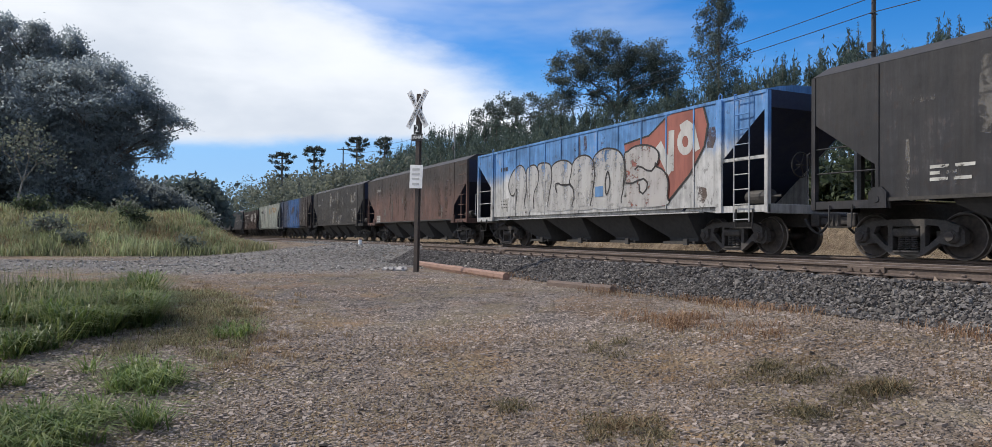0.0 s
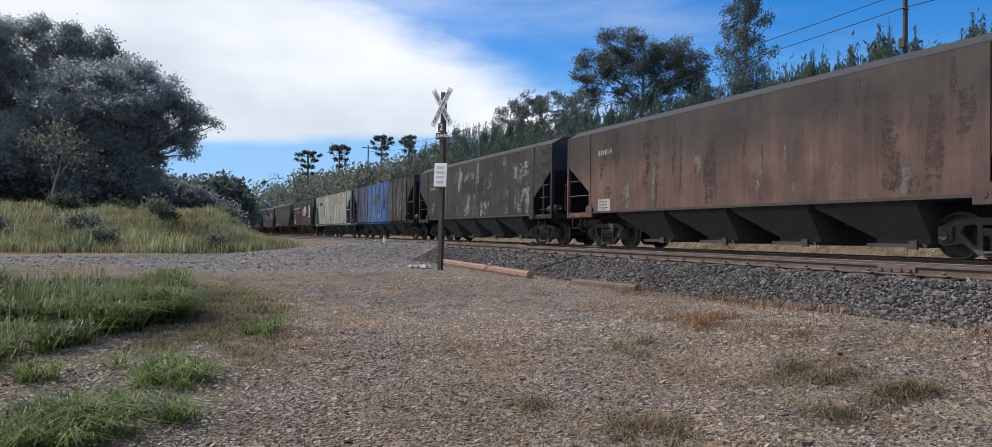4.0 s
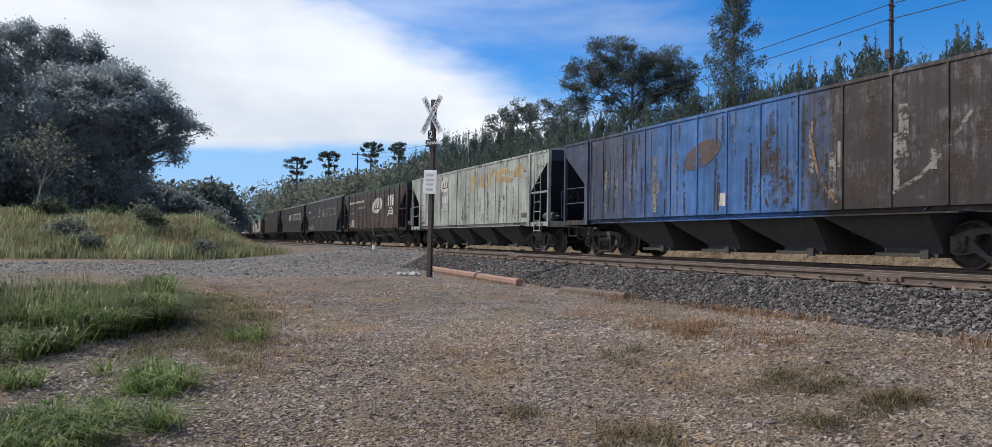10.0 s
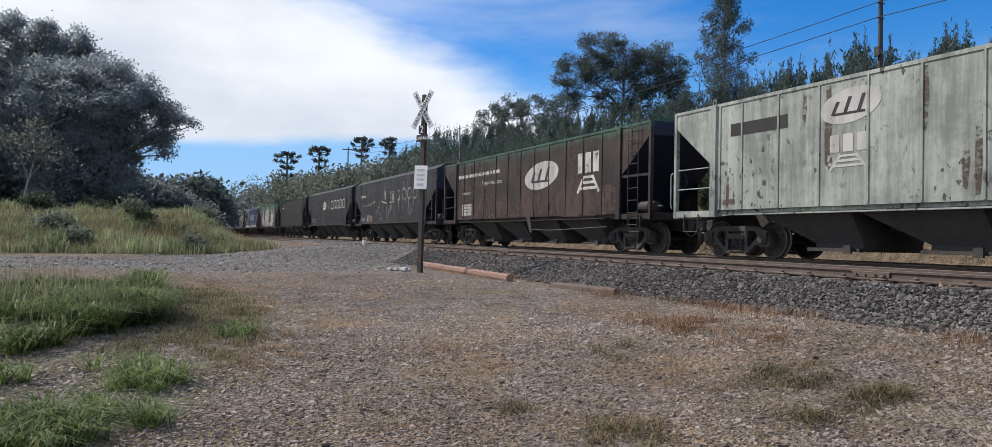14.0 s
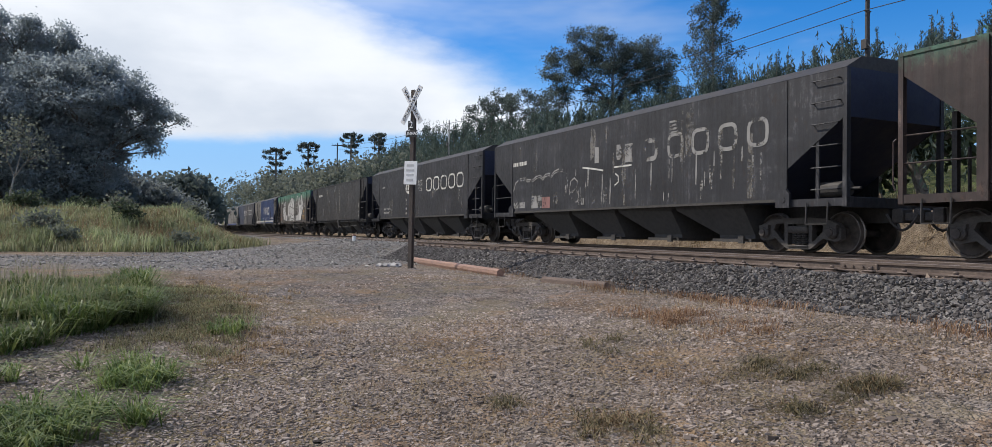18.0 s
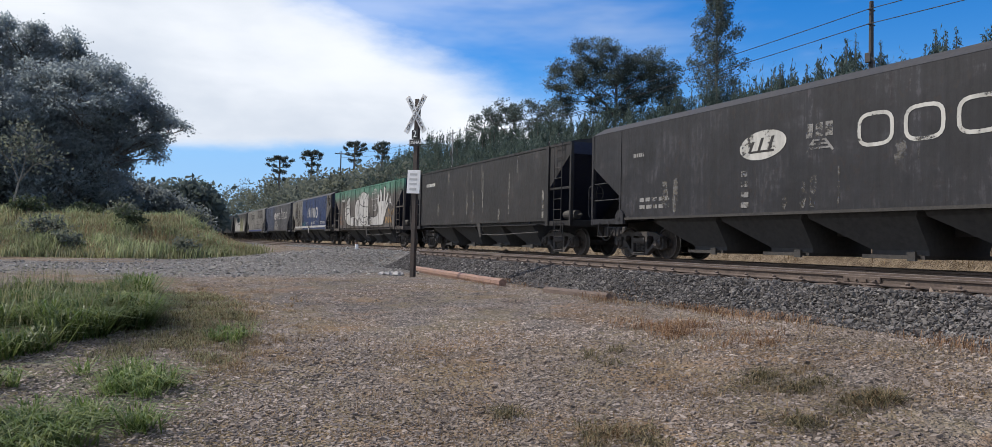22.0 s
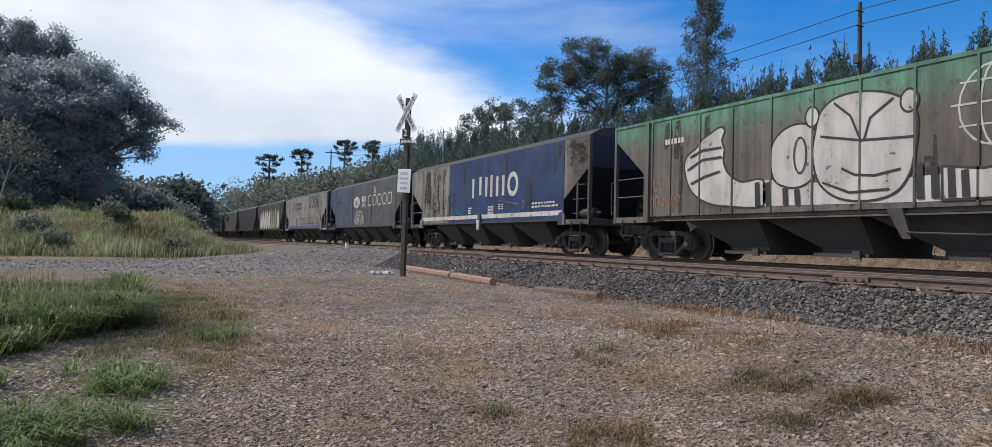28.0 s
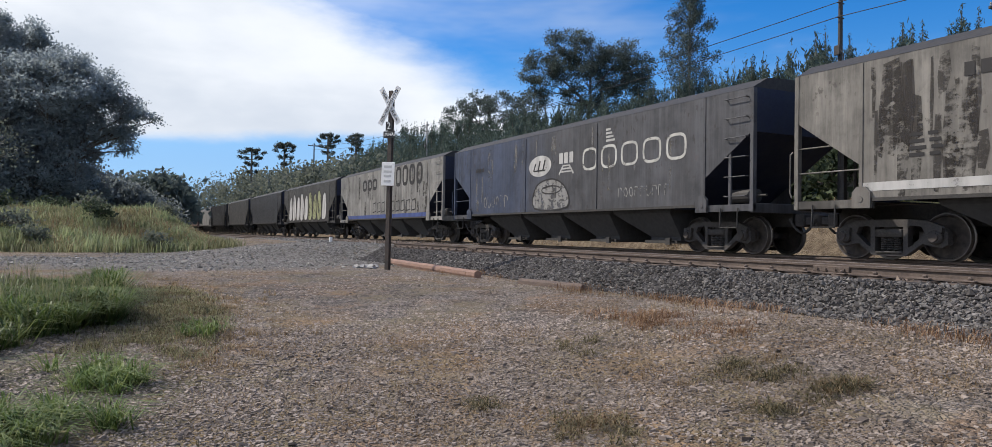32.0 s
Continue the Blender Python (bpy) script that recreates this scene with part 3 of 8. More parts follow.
def side_frame():
    """Three-piece bogie side frame with its window for the springs and two triangular openings."""
    out = [(-1.06, 0.30), (-1.06, 0.50), (-0.98, 0.60), (-0.70, 0.70), (-0.30, 0.73), (0.30, 0.73), (0.70, 0.70), (0.98, 0.60), (1.06, 0.50), (1.06, 0.30), (0.96, 0.24), (0.80, 0.26), (0.62, 0.30), (0.34, 0.10), (0.28, 0.08), (-0.28, 0.08), (-0.34, 0.10), (-0.62, 0.30), (-0.80, 0.26), (-0.96, 0.24)]
    holes = [[(-0.27, 0.16), (0.27, 0.16), (0.27, 0.60), (-0.27, 0.60)], [(0.36, 0.24), (0.42, 0.26), (0.66, 0.48), (0.60, 0.60), (0.40, 0.62), (0.36, 0.58)], [(-0.36, 0.24), (-0.36, 0.58), (-0.40, 0.62), (-0.60, 0.60), (-0.66, 0.48), (-0.42, 0.26)]]
    bm = bmesh.new()
    edges = []
    for loop in [out] + holes:
        vs = [bm.verts.new((x, 0, z)) for x, z in loop]
        edges += [bm.edges.new((vs[i], vs[(i + 1) % len(vs)])) for i in range(len(vs))]
    bmesh.ops.triangle_fill(bm, use_beauty=True, edges=edges, normal=(0, 1, 0))
    # drop the faces that fill the openings
    def inside(p, poly):
        n, hit = len(poly), False
        for i in range(n):
            (x1, z1), (x2, z2) = poly[i], poly[(i + 1) % n]
            if (z1 > p.z) != (z2 > p.z) and p.x < (x2 - x1) * (p.z - z1) / (z2 - z1) + x1:
                hit = not hit
        return hit
    bad = [f for f in bm.faces if any(inside(f.calc_center_median(), h) for h in holes)]
    if bad:
        bmesh.ops.delete(bm, geom=bad, context="FACES_ONLY")
    r = bmesh.ops.extrude_face_region(bm, geom=bm.faces[:])
    bmesh.ops.translate(bm, verts=[v for v in r["geom"] if isinstance(v, bmesh.types.BMVert)], vec=(0, 0.13, 0))
    bmesh.ops.recalc_face_normals(bm, faces=bm.faces[:])
    return bm


def spring_nest():
    bm = bmesh.new()
    for cx in (-0.13, 0.0, 0.13):
        pts = []
        for i in range(37):
            a = i * 2 * math.pi / 6
            pts.append((cx + 0.058 * math.cos(a), 0.058 * math.sin(a), 0.17 + 0.24 * i / 36))
        pipe(bm, pts, 0.016, 4)
    box(bm, -0.25, 0.25, -0.09, 0.09, 0.12, 0.165)
    box(bm, -0.26, 0.26, -0.10, 0.10, 0.415, 0.56, 0.02)
    return bm


def bearing():
    bm = lathe(bmesh.new(), [(0.12, 0.06), (0.125, -0.04), (0.10, -0.075), (0.06, -0.08), (0.055, -0.10), (0.02, -0.105)], 14)
    for i in range(3):
        a = 2.0944 * i + 0.5
        rod(bm, (0.075 * math.cos(a), -0.06, 0.075 * math.sin(a)), (0.075 * math.cos(a), -0.10, 0.075 * math.sin(a)), 0.018, 6)
    box(bm, -0.13, 0.13, -0.05, 0.10, 0.07, 0.16)
    return bm


def brake_beam():
    bm = bmesh.new()
    for s in (-1, 1):
        rod(bm, (s * 0.42, -0.62, 0.36), (s * 0.42, 0.62, 0.36), 0.03, 6)
        for y in (-0.55, 0.55):
            box(bm, s * 0.42 - 0.03, s * 0.42 + 0.05, y - 0.05, y + 0.05, 0.24, 0.52)
    box(bm, -0.16, 0.16, -0.78, 0.78, 0.44, 0.66, 0.03)
    return bm


def make_bogie(car, x):
    bogie = piece("bogie", "bogie_bolster", brake_beam, IRON, car, pose(x, 0, 0), "cast-steel three-piece bogie, dusty black")
    for s in (-1, 1):
        turn = 0 if s < 0 else 180
        piece("side_frame", "side_frame", side_frame, IRON, bogie, pose(0, s * 0.86, 0, 0, 0, turn))
        piece("spring_nest", "spring_nest", spring_nest, IRON, bogie, pose(0, s * 0.79, 0), "coil springs caked with dust", smooth=True)
        for a in (-AXLE, AXLE):
            piece("bearing", "bearing", bearing, IRON, bogie, pose(a, s * 0.89, WHEEL_R, 0, 0, turn))
    sets = []
    for a in (-AXLE, AXLE):
        sets.append(piece("wheelset", "wheelset", wheelset, WHEEL_IRON, bogie, pose(a, 0, WHEEL_R), "steel wheels on an axle, worn bright on the treads"))
    return sets


def wheel_material():
    m, t, s = tree_of("wheel_iron")
    c = t.nodes.new("ShaderNodeTexCoord")
    xyz = t.nodes.new("ShaderNodeSeparateXYZ")
    t.links.new(c.outputs["Object"], xyz.inputs[0])
    r = nmath(t, "POWER", nmath(t, "MULTIPLY_ADD", xyz.outputs["X"], xyz.outputs["X"], nmath(t, "MULTIPLY", xyz.outputs["Z"], xyz.outputs["Z"])), 0.5)
    rim = nramp(t, r, 0.392, 0.408)
    n = nnoise(t, 7, 5)
    t.links.new(nmix(t, rim, nmix(t, nramp(t, n, 0.3, 0.7), (0.03, 0.027, 0.026), (0.085, 0.07, 0.062)), (0.19, 0.175, 0.165)), s.inputs["Base Color"])
    t.links.new(nmath(t, "MULTIPLY", rim, 0.6), s.inputs["Metallic"])
    t.links.new(nramp(t, rim, 0, 1, 0.75, 0.42), s.inputs["Roughness"])
    return m


WHEEL_IRON = wheel_material()


def hopper(x0, x1, xb0, xb1):
    bm = bmesh.new()
    rings = []
    for (a, b, w, z) in ((x0, x1, 1.22, 1.06), (x0 + 0.05, x1 - 0.05, 1.20, 0.95), (xb0, xb1, 0.86, 0.36), (xb0, xb1, 0.86, 0.27)):
        rings.append([bm.verts.new(p) for p in ((a, -w, z), (b, -w, z), (b, w, z), (a, w, z))])
    for p, q in zip(rings, rings[1:]):
        for i in range(4):
            bm.faces.new((p[i], p[(i + 1) % 4], q[(i + 1) % 4], q[i]))
    bm.faces.new(rings[-1])
    bm.faces.new(rings[0][::-1])
    return bm


def gate():
    bm = boxed(-0.62, 0.62, -0.98, 0.98, 0.20, 0.27)
    rod(bm, (0.5, -1.15, 0.25), (0.5, 1.15, 0.25), 0.03, 6)
    box(bm, 0.42, 0.58, -1.18, -1.12, 0.17, 0.33)
    return bm


def ladder(x0, x1, z0, z1, n):
    bm = bmesh.new()
    y = -WIDE - 0.07
    for x in (x0, x1):
        pipe(bm, [(x, y + 0.07, z1), (x, y, z1 - 0.02), (x, y, z0)], 0.016)
    for i in range(n):
        z = z0 + 0.05 + (z1 - z0 - 0.2) * i / (n - 1)
        rod(bm, (x0, y, z), (x1, y, z), 0.012, 6)
    return bm


def grab_iron():
    return pipe(bmesh.new(), [(6.9, -WIDE, 0), (6.9, -WIDE - 0.08, 0), (7.5, -WIDE - 0.08, 0), (7.5, -WIDE, 0)], 0.014)


def stirrup():
    bm = bmesh.new()
    return pipe(bm, [(6.75, -WIDE - 0.03, 1.0), (6.75, -WIDE - 0.05, 0.58), (7.25, -WIDE - 0.05, 0.58), (7.25, -WIDE - 0.03, 1.0)], 0.018)


def sill_plate(kind):
    """Lip along the foot of the side, with its sloped ends on the ribbed wagons."""
    bm = bmesh.new()
    if kind == "ribbed":
        slab(bm, [(-6.2, 0.93), (-5.3, 1.0), (5.3, 1.0), (6.2, 0.93), (6.2, 1.08), (-6.2, 1.08)], -1.33, -1.28)
        box(bm, -5.5, 5.5, -1.42, -1.26, 0.955, 0.985)
    else:
        box(bm, -6.2, 6.2, -1.43, -1.33, 1.04, 1.10)
        slab(bm, [(-6.2, 1.04), (-6.2, 0.92), (-5.95, 0.92), (-5.95, 1.04)], -1.41, -1.36)
    return bm


def mirror_y(bm):
    for v in bm.verts:
        v.co.y = -v.co.y
    return bm


def slope_sheet(kind):
    bm = bmesh.new()
    hi, lo = (3.18, 2.07) if kind == "ribbed" else (2.62, 1.68)
    e = HALF - 0.06
    g = (hi - lo) / (e - 6.2)
    zb = 1.02
    xb = 6.2 - (lo - zb) / g
    return slab(bm, [(e, hi), (xb, zb), (xb - 0.05, zb), (e - 0.06, hi + 0.02)], -WIDE + 0.02, WIDE - 0.02)


def end_wall(kind):
    hi = 3.18 if kind == "ribbed" else 2.62
    return boxed(HALF - 0.06, HALF - 0.02, -WIDE + 0.03, WIDE - 0.03, hi - 0.02, EAVE + 0.005)


def end_sill():
    bm = boxed(HALF - 0.10, HALF, -WIDE, WIDE, 0.90, 1.10, 0.01)
    box(bm, 6.15, HALF - 0.1, -WIDE, -WIDE + 0.08, 0.93, 1.08)
    box(bm, 6.15, HALF - 0.1, WIDE - 0.08, WIDE, 0.93, 1.08)
    box(bm, 6.2, HALF - 0.1, -WIDE + 0.08, WIDE - 0.08, 1.05, 1.08)
    return bm


def coupler():
    bm = boxed(HALF, HALF + 0.22, -0.16, 0.16, 0.62, 0.90, 0.02)
    box(bm, HALF + 0.2, HALF + 0.48, -0.08, 0.08, 0.66, 0.82, 0.02)
    box(bm, HALF + 0.42, HALF + 0.62, -0.15, 0.12, 0.60, 0.90, 0.04)
    return bm


def hose():
    pts = [(HALF + 0.05 + 0.55 * i / 8, -0.38 + 0.02 * i, 0.78 - 0.30 * math.sin(math.pi * i / 8)) for i in range(9)]
    return pipe(bmesh.new(), pts, 0.028)


def brake_gear():
    bm = lathe(bmesh.new(), [(0.05, -0.36), (0.15, -0.34), (0.15, 0.34), (0.05, 0.36)], 14)
    bm.transform(pose(7.0, -0.95, 1.28, 0, 0, 90))
    rod(bm, (7.3, -0.95, 1.28), (7.6, -0.95, 1.28), 0.03)
    return bm


def brake_wheel():
    c = (HALF + 0.1, -0.55, 1.95)
    ring = [(c[0], c[1] + 0.27 * math.cos(6.28318 * i / 18), c[2] + 0.27 * math.sin(6.28318 * i / 18)) for i in range(19)]
    bm = pipe(bmesh.new(), ring, 0.016)
    for i in range(5):
        a = 6.28318 * i / 5
        rod(bm, c, (c[0], c[1] + 0.27 * math.cos(a), c[2] + 0.27 * math.sin(a)), 0.01, 5)
    rod(bm, (HALF - 0.02, c[1], c[2]), (c[0] + 0.02, c[1], c[2]), 0.03)
    return bm


def handrail():
    bm = bmesh.new()
    for z in (1.62, 2.1):
        rod(bm, (-HALF + 0.05, -WIDE + 0.03, z), (-6.2, -WIDE + 0.03, z), 0.014, 6)
    pipe(bm, [(-HALF - 0.02, -WIDE - 0.05, 1.15), (-HALF - 0.06, -WIDE - 0.05, 1.25), (-HALF - 0.06, -WIDE - 0.05, 2.0), (-HALF - 0.02, -WIDE - 0.02, 2.05)], 0.014)
    return bm


def platform_posts():
    bm = bmesh.new()
    for y in (-0.75, 0.1, 0.75):
        box(bm, -HALF + 0.55, -HALF + 0.64, y - 0.05, y + 0.05, 1.08, 2.5)
    box(bm, -6.75, -6.6, -0.35, 0.0, 1.08, 1.75, 0.02)
    rod(bm, (-6.95, -0.55, 1.08), (-6.95, -0.55, 1.9), 0.03)
    return bm


def mid_bracket():
    bm = slab(bmesh.new(), [(0.55, 1.08), (0.85, 1.08), (1.02, 0.55), (0.86, 0.55)], -1.44, -1.36)
    pipe(bm, [(0.95, -1.45, 0.66), (2.2, -1.42, 0.62), (5.6, -1.40, 0.72)], 0.018)
    return bm


def jack_pad():
    bm = slab(bmesh.new(), [(5.98, 0.92), (6.34, 0.92), (6.34, 1.20), (6.24, 1.30), (6.08, 1.30), (5.98, 1.2)], -1.46, -1.40)
    lathe(bm, [(0.06, -1.47), (0.06, -1.462)], 10)
    for v in bm.verts:
        if abs(v.co.x) < 0.2:
            v.co.x += 6.18
            v.co.z += 1.08
    return bm


def hatch():
    bm = boxed(-0.95, 0.95, -0.62, 0.62, EAVE + 0.16, EAVE + 0.26, 0.03)
    box(bm, -1.0, 1.0, -1.32, -1.1, EAVE + 0.02, EAVE + 0.085, 0.01)
    return bm


def ribs(kind, xs):
    bm = bmesh.new()
    for x in xs:
        box(bm, x - 0.022, x + 0.022, -WIDE - 0.02, -WIDE + 0.004, 1.10, EAVE - 0.06)
    return bm


def corner_post(x):
    bm = boxed(x - 0.045, x + 0.045, -WIDE - 0.012, -WIDE + 0.09, 0.92, EAVE - 0.01)
    return bm


def main_post(kind, x):
    w, p = (0.09, 0.05) if kind == "ribbed" else (0.035, 0.015)
    bm = boxed(x - w, x + w, -WIDE - p, -WIDE + 0.004, 0.93, EAVE - 0.015)
    if kind == "ribbed":
        pipe(bm, [(x - 0.05, -WIDE, EAVE - 0.02), (x - 0.05, -WIDE, EAVE + 0.1), (x, -WIDE, EAVE + 0.14), (x + 0.05, -WIDE, EAVE + 0.1), (x + 0.05, -WIDE, EAVE - 0.02)], 0.014)
    return bm


RIBS = [-6.0, -5.3, -4.25, -3.2, -2.1, -1.05, 0.0, 1.05, 2.1, 3.2, 4.25, 5.3]
WAGONS = []          # (wagon, middle at the start, wheelsets)


def wagon(kind, right, left, paint, label, rib_xs=None, extra=""):
    car = tagged(new("hopper_wagon"), label, "freight wagon", "wagons of the goods train")
    mid = (right + left) / 2
    car.location = (mid, FAR_Y, 0)
    k = kind
    for s in (-1, 1):
        def panel():
            bm = slab(bmesh.new(), side_outline(k), -WIDE, -WIDE + 0.012)
            return bm if s < 0 else mirror_y(bm)
        piece("side_panel", f"panel{k}{s}", panel, paint, car)
        piece("side_sill", f"sill{k}{s}", lambda: sill_plate(k) if s < 0 else mirror_y(sill_plate(k)), paint if k == "ribbed" else UNDER, car)
        for e in (-1, 1):
            piece("corner_post", f"post{e}{s}", lambda: corner_post(e * (HALF - 0.045)) if s < 0 else mirror_y(corner_post(e * (HALF - 0.045))), paint, car)
            if s < 0:
                piece("side_post", f"main{k}{e}", lambda: main_post(k, e * 6.2), paint, car)
    for x in (rib_xs if rib_xs is not None else RIBS if k == "ribbed" else []):
        piece("rib", f"rib{x}", lambda: ribs(k, [x]), paint, car)
    piece("roof", f"roof{k}", lambda: arch_roof(k), paint if k == "ribbed" else DARK_ROOF, car)
    for e in (0, 180):
        turn = pose(0, 0, 0, 0, 0, e)
        piece("end_wall", f"endwall{k}", lambda: end_wall(k), END_SHADE, car, turn)
        piece("slope_sheet", f"slope{k}", lambda: slope_sheet(k), END_SHADE, car, turn)
        piece("end_sill", "endsill", end_sill, paint, car, turn)
        piece("coupler", "coupler", coupler, IRON, car, turn)
        piece("brake_hose", "hose", hose, UNDER, car, turn)
    if k == "ribbed":
        piece("crossbar", "crossbar", lambda: boxed(6.2, HALF - 0.05, -WIDE + 0.01, -WIDE + 0.07, 2.08, 2.15), paint, car)
        piece("brake_wheel", "bwheel", brake_wheel, UNDER, car)
        piece("ladder", "ladder", lambda: ladder(6.72, 7.18, 0.72, EAVE + 0.04, 9), paint, car)
    else:
        for i in range(6):
            piece("grab_iron", "grab", grab_iron, paint, car, pose(0, 0, 1.25 + 0.42 * i))
        piece("ladder_post", "gpost", lambda: boxed(6.93, 7.0, -WIDE + 0.01, -WIDE + 0.05, 1.08, 2.55), paint, car)
        piece("jacking_pad", "jackpad", jack_pad, paint, car)
        piece("jacking_pad", "jackpad2", lambda: jack_pad_left(), paint, car)
        if "hatch" in extra:
            for i in range(6):
                piece("roof_hatch", "hatch", hatch, UNDER, car, pose(-5.25 + 2.1 * i, 0, 0))
    piece("step", "stirrup", stirrup, UNDER, car)
    piece("step", "stirrup", stirrup, UNDER, car, pose(-13.95, 0, 0))
    piece("handrail", "handrail", handrail, paint, car)
    piece("platform_frame", "pposts", platform_posts, UNDER, car)
    piece("centre_sill", "csill", lambda: boxed(-7.6, 7.6, -0.16, 0.16, 0.62, 1.02), UNDER, car)
    piece("brake_cylinder", "cyl", brake_gear, UNDER, car, smooth=False)
    for i, x in enumerate((-3.72, -1.24, 1.24, 3.72)):
        piece("hopper", "hopper", lambda: hopper(-1.22, 1.15, 0.0, 1.12), HOPPER, car, pose(x, 0, 0))
        piece("discharge_gate", "gate", gate, UNDER, car, pose(x + 0.5, 0, 0))
    if "bracket" in extra:
        piece("brake_rigging", "bracket", mid_bracket, UNDER, car)
    sets = make_bogie(car, -BOGIE_X) + make_bogie(car, BOGIE_X)
    WAGONS.append((car, mid, sets))
    return car


def jack_pad_left():
    bm = jack_pad()
    for v in bm.verts:
        v.co.x = -v.co.x
    return bm


class Strip:
    """A brush line: two edges side by side."""

    def __init__(self, left, right):
        self.left, self.right = left, right


def decal(car, name, shapes, material, label="", y=-WIDE - 0.006):
    """Paint on the side: flat outlines in x and z, each a part of its own, one a hair above the other."""
    for k, p in enumerate(shapes):
        yy = y - 0.0004 * k
        bm = bmesh.new()
        if isinstance(p, Strip):
            a, b = ([bm.verts.new((x, yy, z)) for x, z in e] for e in (p.left, p.right))
            for i in range(len(a) - 1):
                bm.faces.new((a[i], a[i + 1], b[i + 1], b[i]))
        else:
            area = sum(a[0] * b[1] - b[0] * a[1] for a, b in zip(p, p[1:] + p[:1]))
            bm.faces.new([bm.verts.new((x, yy, z)) for x, z in (p if area > 0 else p[::-1])])
            bm.normal_update()
            bmesh.ops.triangulate(bm, faces=bm.faces[:], ngon_method="EAR_CLIP")
        part(name, bm, material, car, label)


def bar(x, z, w, h):
    return [(x, z), (x + w, z), (x + w, z + h), (x, z + h)]


def oval(cx, cz, rx, rz, tilt=0.0, n=24):
    c, s = math.cos(tilt), math.sin(tilt)
    return [(cx + rx * math.cos(a) * c - rz * math.sin(a) * s, cz + rx * math.cos(a) * s + rz * math.sin(a) * c) for a in (6.28318 * i / n for i in range(n))]


def stroke(pts, w):
    """A brush line of width w through the points; closed where it ends at its start."""
    n, out = len(pts), ([], [])
    ring = pts[0] == pts[-1]
    for i, (x, z) in enumerate(pts):
        a = pts[i - 1] if i else (pts[-2] if ring else None)
        b = pts[i + 1] if i + 1 < n else (pts[1] if ring else None)
        da = Vector((x - a[0], z - a[1])).normalized() if a else None
        db = Vector((b[0] - x, b[1] - z)).normalized() if b else None
        d = (da or db) + (db or da)
        d = d.normalized() if d.length > 0.2 else (db or da)
        m = w / 2 / max(0.55, d.dot(db or da))
        out[0].append((x + d.y * m, z - d.x * m))
        out[1].append((x - d.y * m, z + d.x * m))
    return [Strip(out[0], out[1])]


def frames(x, z, w, h, n, gap, t):
    """A row of n plain rounded rings in place of large lettering."""
    out = []
    for i in range(n):
        a = x + i * (w + gap) + w / 2
        c = z + h / 2
        rx, rz = (w - t) / 2, (h - t) / 2
        ring = []
        for k in range(20):
            u = 6.28318 * k / 20
            cu, su = math.cos(u), math.sin(u)
            ring.append((a + rx * math.copysign(abs(cu) ** 0.6, cu), c + rz * math.copysign(abs(su) ** 0.6, su)))
        out += stroke(ring + ring[:1], t)
    return out


def small_print(x, z, rows, cols, w, h, seed=1):
    rnd = random.Random(seed)
    out = []
    for r in range(rows):
        a = x
        for c in range(cols):
            q = w * rnd.uniform(0.6, 1.2)
            out.append(bar(a, z - r * h * 1.9, q, h))
            a += q + w * 0.35
    return out


GREY_PRINT = worn("faded_white_print", (0.55, 0.54, 0.5), 0.58)
DIM_PRINT = worn("dim_white_print", (0.25, 0.245, 0.235), 0.53, 3)
WHITE_PAINT = worn("white_spray", (0.50, 0.49, 0.47), 0.62, 5)
BLACK_PAINT = worn("black_spray", (0.022, 0.02, 0.021), 0.68, 7)

